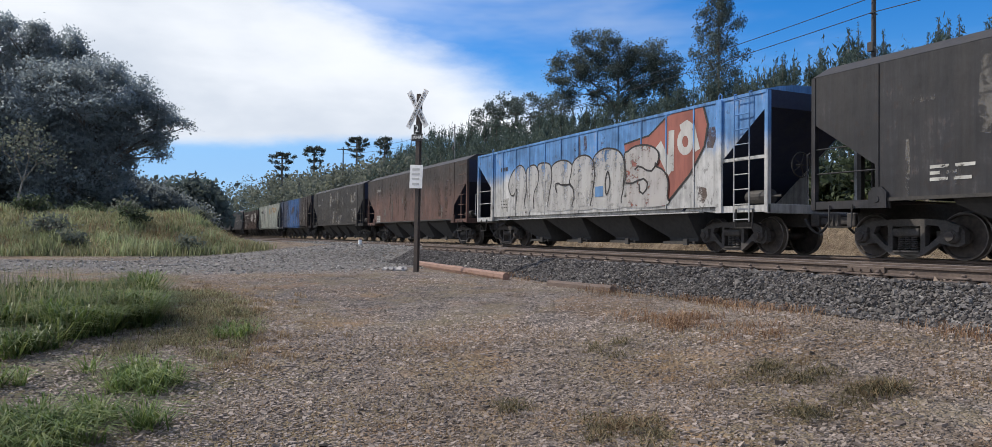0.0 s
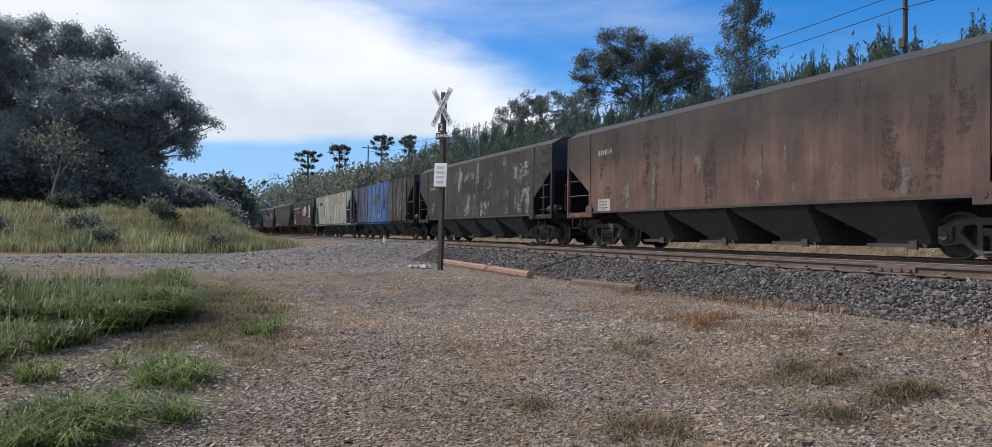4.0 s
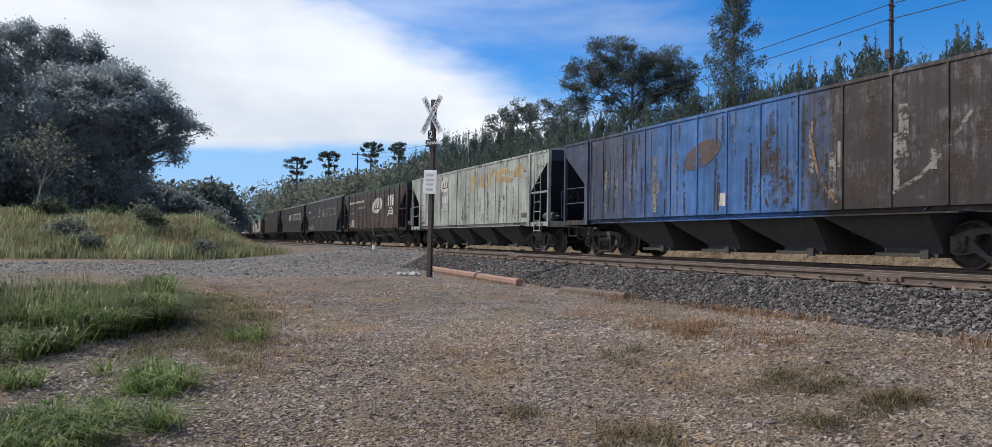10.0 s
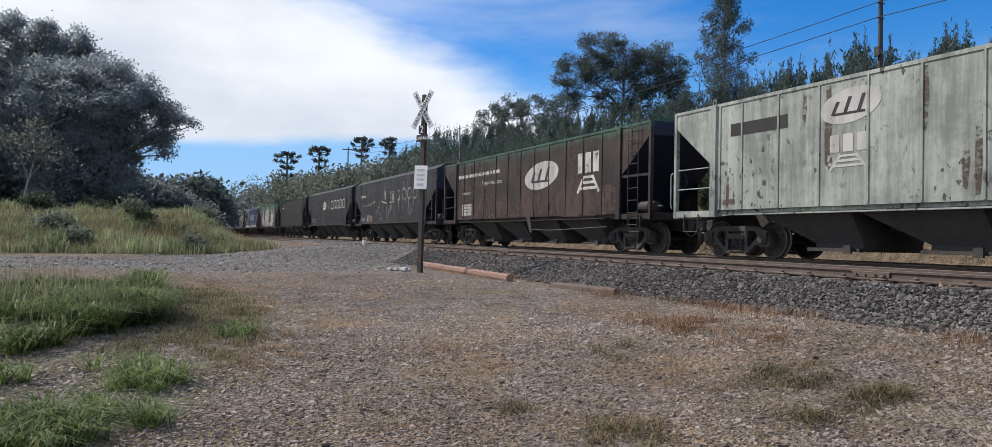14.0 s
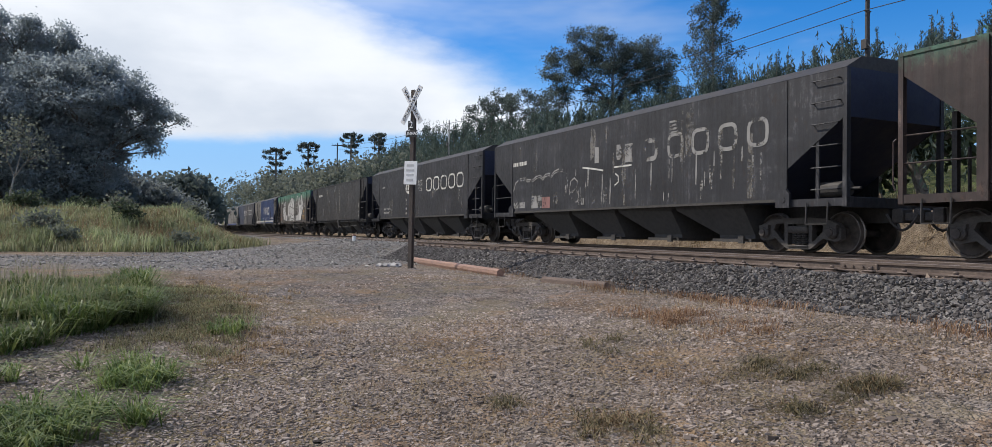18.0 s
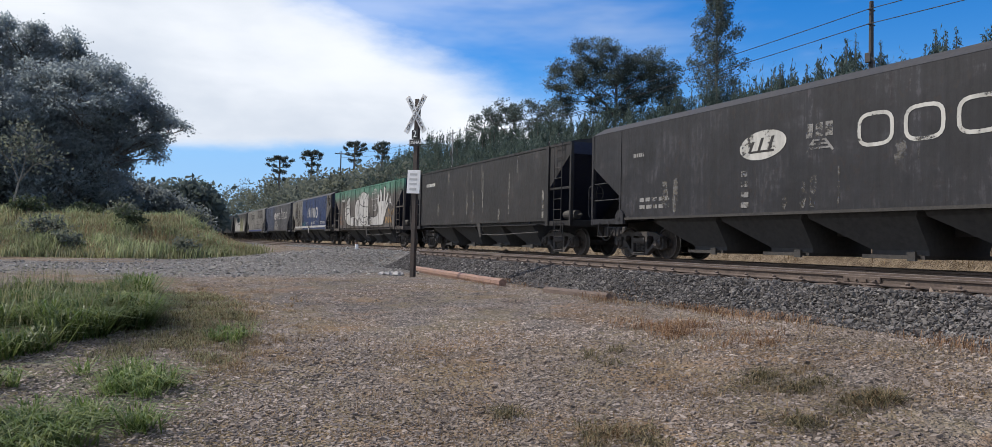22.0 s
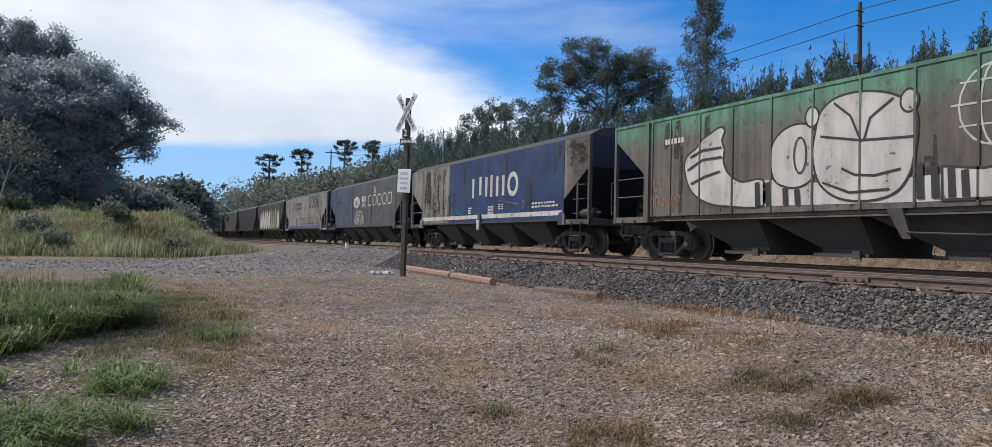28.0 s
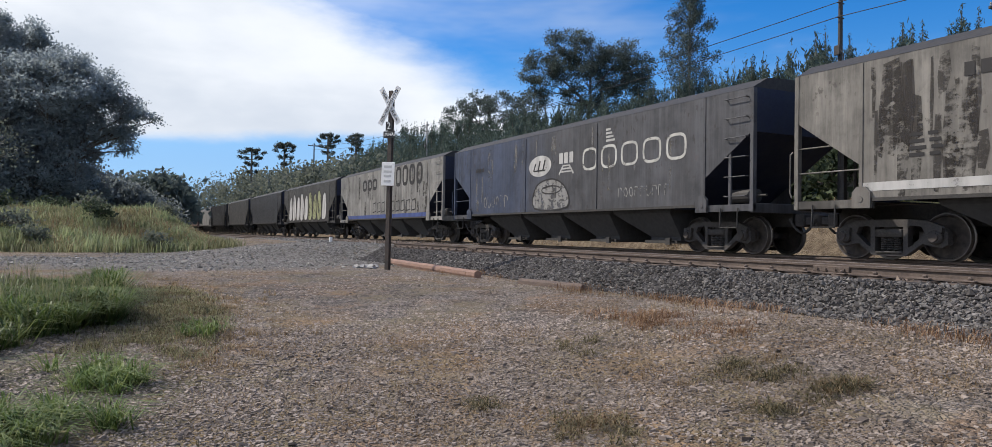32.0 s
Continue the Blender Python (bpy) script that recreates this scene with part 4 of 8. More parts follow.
P = {
    0: wagon_paint("soot_black_paint", (0.026, 0.027, 0.032), chips=(0.10, 0.10, 0.115), chip_amount=0.4, grime=0.5, rust=0.3, seed=1),
    1: wagon_paint("sky_blue_paint", (0.50, 0.50, 0.49), (0.10, 0.26, 0.55), "z", 2.15, 2.8, tone=0.9, grime=0.25, rust=0.25, chips=(0.45, 0.45, 0.45), chip_amount=0.3, seed=2),
    2: wagon_paint("oxide_brown_paint", (0.150, 0.084, 0.069), (0.050, 0.040, 0.036), "z", 1.8, 3.1, grime=0.45, rust=0.5, chips=(0.30, 0.24, 0.22), seed=3),
    3: wagon_paint("weathered_black_paint", (0.030, 0.028, 0.028), dirt=(0.014, 0.013, 0.013), grime=0.6, rust=0.15, chips=(0.13, 0.125, 0.118), chip_amount=0.5, seed=4),
    4: wagon_paint("rusted_blue_paint", (0.06, 0.085, 0.155), (0.045, 0.155, 0.41), "x", -4.8, -2.0, grime=0.45, rust=0.4, chips=(0.20, 0.21, 0.24), chip_amount=0.6, seed=5, upto=9, spots=1.0, third=(0.040, 0.030, 0.029), third_at=2.0),
    5: wagon_paint("pale_green_paint", (0.34, 0.37, 0.335), tone=1.0, grime=0.3, rust=0.55, chips=(0.4, 0.42, 0.4), seed=6, spots=0.85),
    6: wagon_paint("brown_paint_green_top", (0.046, 0.032, 0.030), (0.07, 0.19, 0.13), "z", 3.2, 3.7, grime=0.4, rust=0.5, chips=(0.2, 0.15, 0.13), chip_amount=0.3, seed=7, spots=0.8),
    7: wagon_paint("graphite_paint", (0.026, 0.0272, 0.033), dirt=(0.018, 0.018, 0.02), grime=0.5, rust=0.1, chips=(0.12, 0.12, 0.13), chip_amount=0.5, seed=8),
    8: wagon_paint("charcoal_paint", (0.0215, 0.022, 0.027), dirt=(0.016, 0.016, 0.018), grime=0.5, rust=0.12, chips=(0.09, 0.09, 0.105), chip_amount=0.45, seed=9),
    9: wagon_paint("umber_black_paint", (0.030, 0.029, 0.030), dirt=(0.018, 0.017, 0.017), grime=0.5, rust=0.3, chips=(0.14, 0.125, 0.11), chip_amount=0.2, seed=10),
    10: wagon_paint("grey_brown_paint_green_top", (0.135, 0.12, 0.108), (0.10, 0.26, 0.18), "z", 2.75, 3.4, tone=0.9, grime=0.5, rust=0.35, chips=(0.25, 0.22, 0.2), seed=11),
    11: wagon_paint("navy_blue_paint", (0.24, 0.225, 0.20), (0.012, 0.040, 0.14), "xhard", -3.03, -3.0, grime=0.45, rust=0.1, chips=(0.45, 0.44, 0.42), seed=12, upto=6.22, third=(0.085, 0.078, 0.07), third_at=5.9),
    12: wagon_paint("slate_blue_paint", (0.058, 0.075, 0.125), (0.09, 0.091, 0.10), "x", -3.5, 0.5, grime=0.35, rust=0.2, chips=(0.22, 0.22, 0.23), seed=13),
    13: wagon_paint("dirty_white_paint", (0.30, 0.29, 0.27), grime=0.45, rust=0.2, chips=(0.5, 0.5, 0.48), seed=14),
    14: wagon_paint("dull_black_paint", (0.058, 0.056, 0.053), grime=0.35, rust=0.2, chips=(0.2, 0.2, 0.19), seed=15),
}
SMOOTH, RIBBED = "smooth", "ribbed"
# the bluish shade on the wagon ends is put into this colour
END_SHADE = plain("shaded_blue_end", (0.008, 0.013, 0.034), (0.017, 0.025, 0.058), 2.5, 0.75)
W = {}
for i, (kind, right, left, label, extra) in enumerate((
    (SMOOTH, 4.78, -10.52, "soot-black hopper wagon with dusty side panels", ""),
    (RIBBED, -11.7, -26.92, "sky-blue hopper wagon with large silver graffiti", ""),
    (SMOOTH, -28.12, -43.28, "rusty brown hopper wagon, streaked and stained", ""),
    (SMOOTH, -44.58, -59.65, "weathered black hopper wagon with pale worn patches", "hatch"),
    (RIBBED, -60.9, -76.06, "blue hopper wagon rusted brown towards one end", ""),
    (RIBBED, -77.2, -92.5, "pale green hopper wagon with yellow painted marks", ""),
    (RIBBED, -93.5, -108.75, "brown hopper wagon with a green top edge and a white oval", "bracket"),
    (SMOOTH, -109.82, -125.1, "graphite-black hopper wagon with faded white scrawls", ""),
    (SMOOTH, -126.2, -141.5, "charcoal hopper wagon with white block marks", ""),
    (RIBBED, -142.6, -158.06, "plain umber-black hopper wagon", "bracket"),
    (RIBBED, -159.1, -174.42, "grey-brown hopper wagon, green on top, with white graffiti", "bracket"),
    (SMOOTH, -175.6, -191.0, "navy-blue hopper wagon with one grimy white end", ""),
    (SMOOTH, -192.1, -207.2, "slate-grey hopper wagon with a white mark and blue traces", ""),
    (SMOOTH, -208.5, -223.7, "dirty white hopper wagon with dark lettering marks", ""),
    (SMOOTH, -225.0, -240.3, "black hopper wagon with a yellow-white graffiti", ""),
    (SMOOTH, -241.6, -256.9, "grey-black hopper wagon of the far train", ""),
    (SMOOTH, -258.2, -273.5, "grey-black hopper wagon of the far train", ""),
    (RIBBED, -274.8, -290.1, "brown hopper wagon of the far train", ""),
    (SMOOTH, -291.4, -306.7, "dirty white hopper wagon of the far train", ""),
    (SMOOTH, -308.0, -323.3, "rusty brown hopper wagon of the far train", ""),
)):
    paint = P[i] if i in P else P[{15: 7, 16: 14, 17: 9, 18: 13, 19: 2}[i]]
    W[i] = wagon(kind, right, left, paint, label, rib_xs=[-2.0, 2.0] if i == 12 else [] if i == 9 else None, extra=extra)


# ---- paint on the sides ----
PRINT_PLATE = worn("white_panel", (0.42, 0.415, 0.39), 0.62, 11)
SILVER = worn("silver_spray", (0.50, 0.495, 0.48), 0.56, 13, 0.25)
RED_BROWN = worn("red_brown_spray", (0.30, 0.10, 0.075), 0.72, 15)
YELLOW = worn("yellow_paint", (0.56, 0.33, 0.10), 0.56, 17, 0.25)
BROWN_PATCH = worn("brown_patch", (0.11, 0.075, 0.055), 0.54, 19, 0.25)
BRUSHED = worn("pale_brushed_wear", (0.20, 0.19, 0.175), 0.485, 45)
PALE_SCUFF = worn("pale_scuff", (0.22, 0.21, 0.19), 0.49, 21)
BLUE_BAND = worn("blue_band", (0.05, 0.08, 0.24), 0.66, 23)
RED_TAG = worn("orange_spray", (0.28, 0.15, 0.09), 0.56, 41)
TEAL = worn("teal_spray", (0.03, 0.20, 0.24), 0.56, 43)
SIGN_PALE = plain("pale_bracket_paint", (0.30, 0.29, 0.27), (0.5, 0.49, 0.47), 6, 0.7)
LIME = worn("lime_spray", (0.30, 0.31, 0.16), 0.56, 25)


def closed(p):
    return p + p[:1]


def spline(pts, n=4):
    """A rounder closed outline through the points."""
    out, m = [], len(pts)
    for i in range(m):
        a, b, c, d = (Vector(pts[(i + k - 1) % m]) for k in range(4))
        for j in range(n):
            u = j / n
            v = 0.5 * (2 * b + (c - a) * u + (2 * a - 5 * b + 4 * c - d) * u * u + (3 * b - a - 3 * c + d) * u ** 3)
            out.append((v.x, min(v.y, 3.46)))
    return out


def plate(car, x0, x1, z0, z1, rows, seed):
    decal(car, "data_panel", [bar(x0, z0, x1 - x0, z1 - z0)], PRINT_PLATE, "white panel with small unreadable print")
    h = (z1 - z0) / (rows * 5.0)
    decal(car, "print", [b for r in range(rows) for b in small_print(x0 + 0.05, z1 - 0.07 - h - r * h * 3.8, 1, 3, (x1 - x0) * 0.22, h, seed + r)], BLACK_PAINT, y=-WIDE - 0.009)


def number(car, x, z, n, h, material, seed):
    decal(car, "number", small_print(x, z, 1, n, h * 0.75, h, seed), material, "plain marks in place of the wagon number")


def badge(car, cx, cz, rx, rz, tilt=0.12, material=None):
    decal(car, "oval_badge", [oval(cx, cz, rx, rz, tilt)], material or WHITE_PAINT, "white oval badge")
    decal(car, "badge_bar", [[(cx + k * rx, cz - rz * 0.45), (cx + (k + 0.12) * rx, cz - rz * 0.45), (cx + (k + 0.3) * rx, cz + rz * h), (cx + (k + 0.18) * rx, cz + rz * h)] for k, h in ((-0.62, 0.3), (-0.22, 0.5), (0.22, 0.55))] + [bar(cx - 0.55 * rx, cz - rz * 0.5, rx * 1.05, rz * 0.14)], BLACK_PAINT, y=-WIDE - 0.009)


def block_word(car, x0, x1, z0, z1, n, material, t=0.11, label="row of plain white blocks in place of a name"):
    w = (x1 - x0) / n
    decal(car, "name_block", frames(x0, z0, w * 0.8, z1 - z0, n, w * 0.2, t), material, label)


def track_mark(car, x0, x1, z0, z1, material):
    w, h = x1 - x0, z1 - z0
    decal(car, "emblem", [bar(x0 + k * w * 0.36, z0 + h * 0.5, w * 0.26, h * 0.5) for k in (0, 1, 2)] + stroke([(x0, z0), (x0 + w * 0.3, z0 + h * 0.42)], h * 0.09) + stroke([(x1, z0), (x1 - w * 0.3, z0 + h * 0.42)], h * 0.09) + [bar(x0 + w * 0.12, z0 + h * 0.08, w * 0.76, h * 0.07), bar(x0 + w * 0.2, z0 + h * 0.22, w * 0.6, h * 0.07), bar(x0 + w * 0.3, z0 + h * 0.36, w * 0.4, h * 0.06)], material, "small emblem of plain white bars")


def streaks(car, seed, n, material, label, x0=-6.0, x1=6.0, wide=0.3, low=1.15, top=3.4):
    """Runs of dirt or bare paint: some hang from the roof edge, some rise from the sill, some stand free."""
    rnd = random.Random(seed)
    for k in range(n):
        x, w = rnd.uniform(x0, x1), wide * rnd.uniform(0.15, 1.0) ** 1.5 + 0.03
        h = (top - low) * rnd.uniform(0.15, 0.75)
        z = rnd.choice((low, top - h, rnd.uniform(low, top - h)))
        e = [rnd.uniform(-0.25, 0.25) * w for _ in range(4)]
        decal(car, "streak", [[(x, z + e[0]), (x + w * 0.6, z + e[1]), (x + w, z + h * 0.5), (x + w * 0.8, z + h + e[2]), (x + w * 0.1, z + h + e[3]), (x - w * 0.1, z + h * 0.4)]], material, label if k == 0 else "", y=-WIDE - 0.0022 - 0.00012 * k)

def scribble(x0, x1, z, h, n, seed, w):
    """A sprayed tag: short hooked and looped strokes side by side."""
    rnd = random.Random(seed)
    out = []
    for k in range(n):
        a, g = x0 + (x1 - x0) * k / n, (x1 - x0) / n * 0.75
        kind = rnd.randrange(3)
        if kind == 0:
            out += stroke([(a, z), (a + 0.1 * g, z + h), (a + 0.8 * g, z + h * 0.9), (a + g, z + h * 0.55)], w)
        elif kind == 1:
            out += stroke(closed(oval(a + g / 2, z + h / 2, g * 0.4, h * 0.45, 0.2, 10)), w)
        else:
            out += stroke([(a, z + h), (a + 0.2 * g, z + 0.1 * h), (a + 0.7 * g, z), (a + g, z + 0.4 * h)], w)
    return out


SOOT_RUN = worn("soot_run", (0.028, 0.023, 0.021), 0.52, 31, 0.35)
UMBER_RUN = worn("umber_run", (0.062, 0.042, 0.035), 0.50, 37, 0.4)
RUST_RUN = worn("rust_run", (0.085, 0.048, 0.033), 0.51, 33, 0.3)
DUST_RUN = worn("dust_run", (0.20, 0.19, 0.175), 0.49, 35, 0.4)
streaks(W[0], 1, 14, DUST_RUN, "pale dusty run")
streaks(W[1], 2, 10, RUST_RUN, "rusty run")
streaks(W[2], 3, 26, UMBER_RUN, "dark brown run", wide=0.4)
streaks(W[2], 13, 14, DUST_RUN, "pale dusty run", low=1.15, top=2.4)
streaks(W[3], 4, 34, DUST_RUN, "pale dusty run", wide=0.45)
streaks(W[4], 5, 60, SOOT_RUN, "sooty run", -6.0, 3.0, 0.09)
streaks(W[4], 15, 20, UMBER_RUN, "dark brown run", 0.8, 6.0, 0.45)
streaks(W[4], 25, 14, DUST_RUN, "pale dusty run", -6.1, -1.5, 0.2)
streaks(W[5], 6, 20, RUST_RUN, "rusty run", wide=0.14)
streaks(W[6], 7, 22, UMBER_RUN, "dark brown run", wide=0.4)
streaks(W[7], 8, 16, DUST_RUN, "pale dusty run")
streaks(W[8], 9, 12, DUST_RUN, "pale dusty run", low=1.15, top=2.3)
streaks(W[9], 10, 12, DUST_RUN, "pale dusty run")
streaks(W[10], 11, 18, SOOT_RUN, "sooty run")
streaks(W[11], 12, 30, SOOT_RUN, "sooty run", -6.1, -3.1, 0.4)
streaks(W[11], 23, 22, SOOT_RUN, "sooty run", 6.3, 7.3, 0.35, 2.72, 3.42)
streaks(W[11], 22, 10, SOOT_RUN, "sooty run", -3.0, 6.0, 0.3)
streaks(W[12], 14, 14, DUST_RUN, "pale dusty run")
streaks(W[13], 16, 20, SOOT_RUN, "sooty run")

# soot-black wagon
number(W[0], -5.75, 2.70, 7, 0.10, DUST_RUN, 1)
decal(W[0], "print", small_print(-5.21, 1.55, 3, 2, 0.28, 0.055, 2) + small_print(-3.6, 1.50, 3, 2, 0.28, 0.055, 3), GREY_PRINT)
# sky-blue wagon
balloon = [(2.42, 2.92), (3.54, 3.03), (4.27, 3.42), (4.5, 3.46), (5.64, 3.46), (5.79, 3.03), (5.68, 2.52), (5.16, 1.89), (4.21, 1.16), (2.6, 1.2), (2.5, 2.3)]
decal(W[1], "painted_balloon", [balloon], RED_BROWN, "red-brown painted balloon")
decal(W[1], "outline", stroke([(2.42, 2.92), (3.54, 3.03), (4.27, 3.42)], 0.05) + stroke([(5.64, 3.46), (5.79, 3.03), (5.68, 2.52), (5.16, 1.89), (4.21, 1.16)], 0.06), BLACK_PAINT, y=-WIDE - 0.009)
decal(W[1], "white_stroke", stroke([(3.92, 2.75), (4.34, 2.15), (4.46, 2.02)], 0.30) + stroke([(4.44, 2.02), (4.46, 3.05)], 0.22) + stroke(closed(oval(4.99, 2.71, 0.21, 0.24, 0.2, 16)), 0.19) + stroke([(4.80, 3.06), (5.04, 3.14), (5.26, 3.0), (5.44, 2.45)], 0.18), WHITE_PAINT, "bold white strokes", y=-WIDE - 0.010)
LETTERS = [[(-4.82, 2.2), (-4.65, 2.52), (-4.32, 2.76), (-3.91, 2.87), (-3.59, 2.73), (-3.41, 2.39), (-3.41, 1.95), (-3.56, 1.57), (-3.52, 1.25), (-4.26, 1.28), (-4.17, 1.7), (-4.15, 2.03), (-4.38, 1.84), (-4.63, 1.86)],
    [(-3.41, 2.59), (-3.2, 2.76), (-2.83, 2.79), (-2.61, 2.65), (-2.51, 2.36), (-2.6, 2.04), (-2.74, 1.88), (-2.88, 1.58), (-2.77, 1.23), (-3.49, 1.25), (-3.53, 1.54), (-3.4, 1.95)],
    [(-2.57, 2.74), (-2.27, 2.81), (-1.86, 2.76), (-1.66, 2.62), (-1.62, 2.33), (-1.69, 1.97), (-1.76, 1.78), (-1.8, 1.23), (-2.74, 1.23), (-2.83, 1.58), (-2.81, 1.87), (-2.6, 2.09), (-2.49, 2.41)],
    [(-1.62, 2.59), (-1.47, 2.71), (-1.1, 2.78), (-0.68, 2.75), (-0.39, 2.62), (-0.3, 2.46), (-0.41, 2.22), (-0.5, 2.01), (-0.27, 1.83), (-0.21, 1.58), (-0.28, 1.33), (-0.54, 1.2), (-1.77, 1.23), (-1.76, 1.75), (-1.66, 2.02), (-1.6, 2.32)],
    [(-0.3, 2.61), (-0.06, 2.77), (0.25, 2.82), (0.56, 2.78), (0.81, 2.65), (0.92, 2.47), (0.95, 2.17), (0.89, 1.86), (0.84, 1.56), (0.87, 1.21), (-0.26, 1.21), (-0.2, 1.58), (-0.27, 1.87), (-0.47, 2.05), (-0.39, 2.3)],
    [(0.88, 2.64), (1.15, 2.84), (1.51, 2.9), (1.86, 2.86), (2.16, 2.77), (2.37, 2.6), (2.45, 2.38), (2.45, 2.02), (2.41, 1.75), (2.46, 1.2), (0.88, 1.21), (0.84, 1.56), (0.91, 1.9), (0.96, 2.25)],
    [(2.47, 2.62), (2.64, 2.71), (2.91, 2.8), (3.27, 2.81), (3.58, 2.76), (3.85, 2.65), (3.98, 2.48), (3.93, 2.29), (3.85, 2.21), (4.11, 2.1), (4.29, 1.94), (4.36, 1.72), (4.33, 1.42), (4.24, 1.18), (2.46, 1.2), (2.42, 1.68), (2.48, 1.88), (2.55, 2.02)]]
for k, p in enumerate(LETTERS):
    s = spline(p)
    decal(W[1], "graffiti_shape", [s], SILVER, "rounded silver graffiti shape", y=-WIDE - 0.012 - 0.003 * k)
    # the brush line runs over the tops and flanks, and stays open along the foot
    foot = min(range(len(s)), key=lambda i: s[i][1])
    ring = [q for q in s[foot:] + s[:foot] if q[1] > 1.27]
    decal(W[1], "outline", stroke(ring, 0.05), BLACK_PAINT, y=-WIDE - 0.0135 - 0.003 * k)
for line in ([(-1.26, 1.77), (-1.35, 1.95), (-1.31, 2.06), (-1.15, 2.07), (-1.02, 2.01), (-0.73, 1.99), (-0.49, 1.99)], [(2.95, 2.17), (3.09, 2.26), (3.27, 2.22), (3.48, 2.12), (3.69, 2.09), (3.82, 2.18), (3.85, 2.3)], [(2.53, 1.84), (2.84, 1.82), (3.13, 1.88), (3.35, 1.91), (3.52, 1.8), (3.49, 1.63), (3.32, 1.51), (3.17, 1.59), (3.15, 1.79)], closed(spline([(1.66, 2.23), (1.77, 1.87), (1.6, 1.57), (1.53, 1.93)], 5))):
    decal(W[1], "outline", stroke(line, 0.05), BLACK_PAINT, y=-WIDE - 0.036)
decal(W[1], "outline", stroke(closed([(0.53, 1.88), (0.7, 1.64), (0.53, 1.46), (0.35, 1.65)]), 0.015), GREY_PRINT, y=-WIDE - 0.036)
decal(W[1], "blue_patch", [bar(1.0, 1.53, 0.42, 0.3)], worn("sky_blue_patch", (0.12, 0.27, 0.52), 0.7, 27), "patch of fresh blue paint", y=-WIDE - 0.037)
plate(W[1], -5.47, -4.85, 1.26, 1.74, 3, 4)
number(W[1], -5.5, 2.75, 5, 0.14, BLACK_PAINT, 6)
# brown wagon
plate(W[2], -5.7, -5.0, 1.10, 1.46, 3, 8)
number(W[2], -5.7, 2.80, 6, 0.15, DIM_PRINT, 9)
# weathered wagon
decal(W[3], "weld_line", [bar(-6.15, 2.18, 12.3, 0.025)], BLACK_PAINT)
decal(W[3], "name_block", [[(x, z), (x + 0.13, z), (x + 0.13 + h * 0.25, z + h), (x + h * 0.25, z + h)] for x, z, h in ((-1.2, 2.26, 0.5), (-0.95, 2.24, 0.16), (-0.66, 2.25, 0.32), (-0.4, 2.25, 0.32), (-0.12, 2.24, 0.34), (0.16, 2.22, 0.34), (0.42, 2.12, 0.42), (0.66, 2.2, 0.36), (0.84, 2.2, 0.58), (1.04, 2.2, 0.6))], BLACK_PAINT, "dark slanted bar in place of a name", y=-WIDE - 0.009)
for x0, z0, x1, z1 in ((-1.68, 2.25, -1.12, 3.2), (-0.9, 2.7, 0.3, 3.1), (-0.86, 1.15, -0.22, 2.05), (0.3, 1.15, 0.81, 1.8), (1.07, 1.12, 2.0, 1.75), (1.85, 2.25, 2.27, 2.9), (3.59, 1.12, 3.95, 2.1), (4.7, 1.12, 5.9, 2.1), (4.3, 2.5, 5.9, 3.1)):
    decal(W[3], "worn_patch", [[(x0, z0), (x1, z0 + 0.05), (x1 - 0.05, 0.5 * (z0 + z1)), (x1 + 0.04, z1), (x0 + 0.08, z1 - 0.06), (x0 - 0.04, 0.5 * (z0 + z1))]], BRUSHED, "pale scratchy patch of worn paint", y=-WIDE - 0.0052)
number(W[3], -5.75, 2.55, 9, 0.10, DIM_PRINT, 12)
# rusted blue wagon
decal(W[4], "oval_badge", [oval(-0.88, 2.55, 0.72, 0.3, 0.3)], BROWN_PATCH, "brown worn oval badge", y=-WIDE - 0.011)
decal(W[4], "data_panel", [bar(-0.28, 1.28, 0.26, 0.3)], GREY_PRINT, "small pale panel")
decal(W[4], "arc", stroke([(2.49, 2.88), (2.46, 2.45), (2.62, 1.86), (2.84, 1.48), (3.1, 1.21)], 0.06), RED_TAG, "reddish arc of an old painted disc", y=-WIDE - 0.012)
decal(W[4], "arc", stroke([(4.2, 1.3), (4.8, 1.6), (5.3, 2.05), (5.7, 2.6)], 0.07), PALE_SCUFF, "pale arc of an old painted disc")
decal(W[4], "scuff", [bar(4.4, 1.95, 0.2, 0.95), bar(2.9, 1.3, 0.16, 0.9), bar(3.1, 1.9, 0.1, 0.5)], PALE_SCUFF, "pale scratches", y=-WIDE - 0.009)
decal(W[4], "scuff", [bar(x, z, 0.12, h) for x, z, h in ((-5.2, 1.3, 1.2), (-4.6, 1.2, 1.7), (-3.9, 1.5, 1.2), (-2.8, 1.2, 1.5), (2.4, 1.8, 0.9), (4.3, 1.4, 1.0), (5.0, 1.7, 0.8))], PALE_SCUFF, "pale scratches")
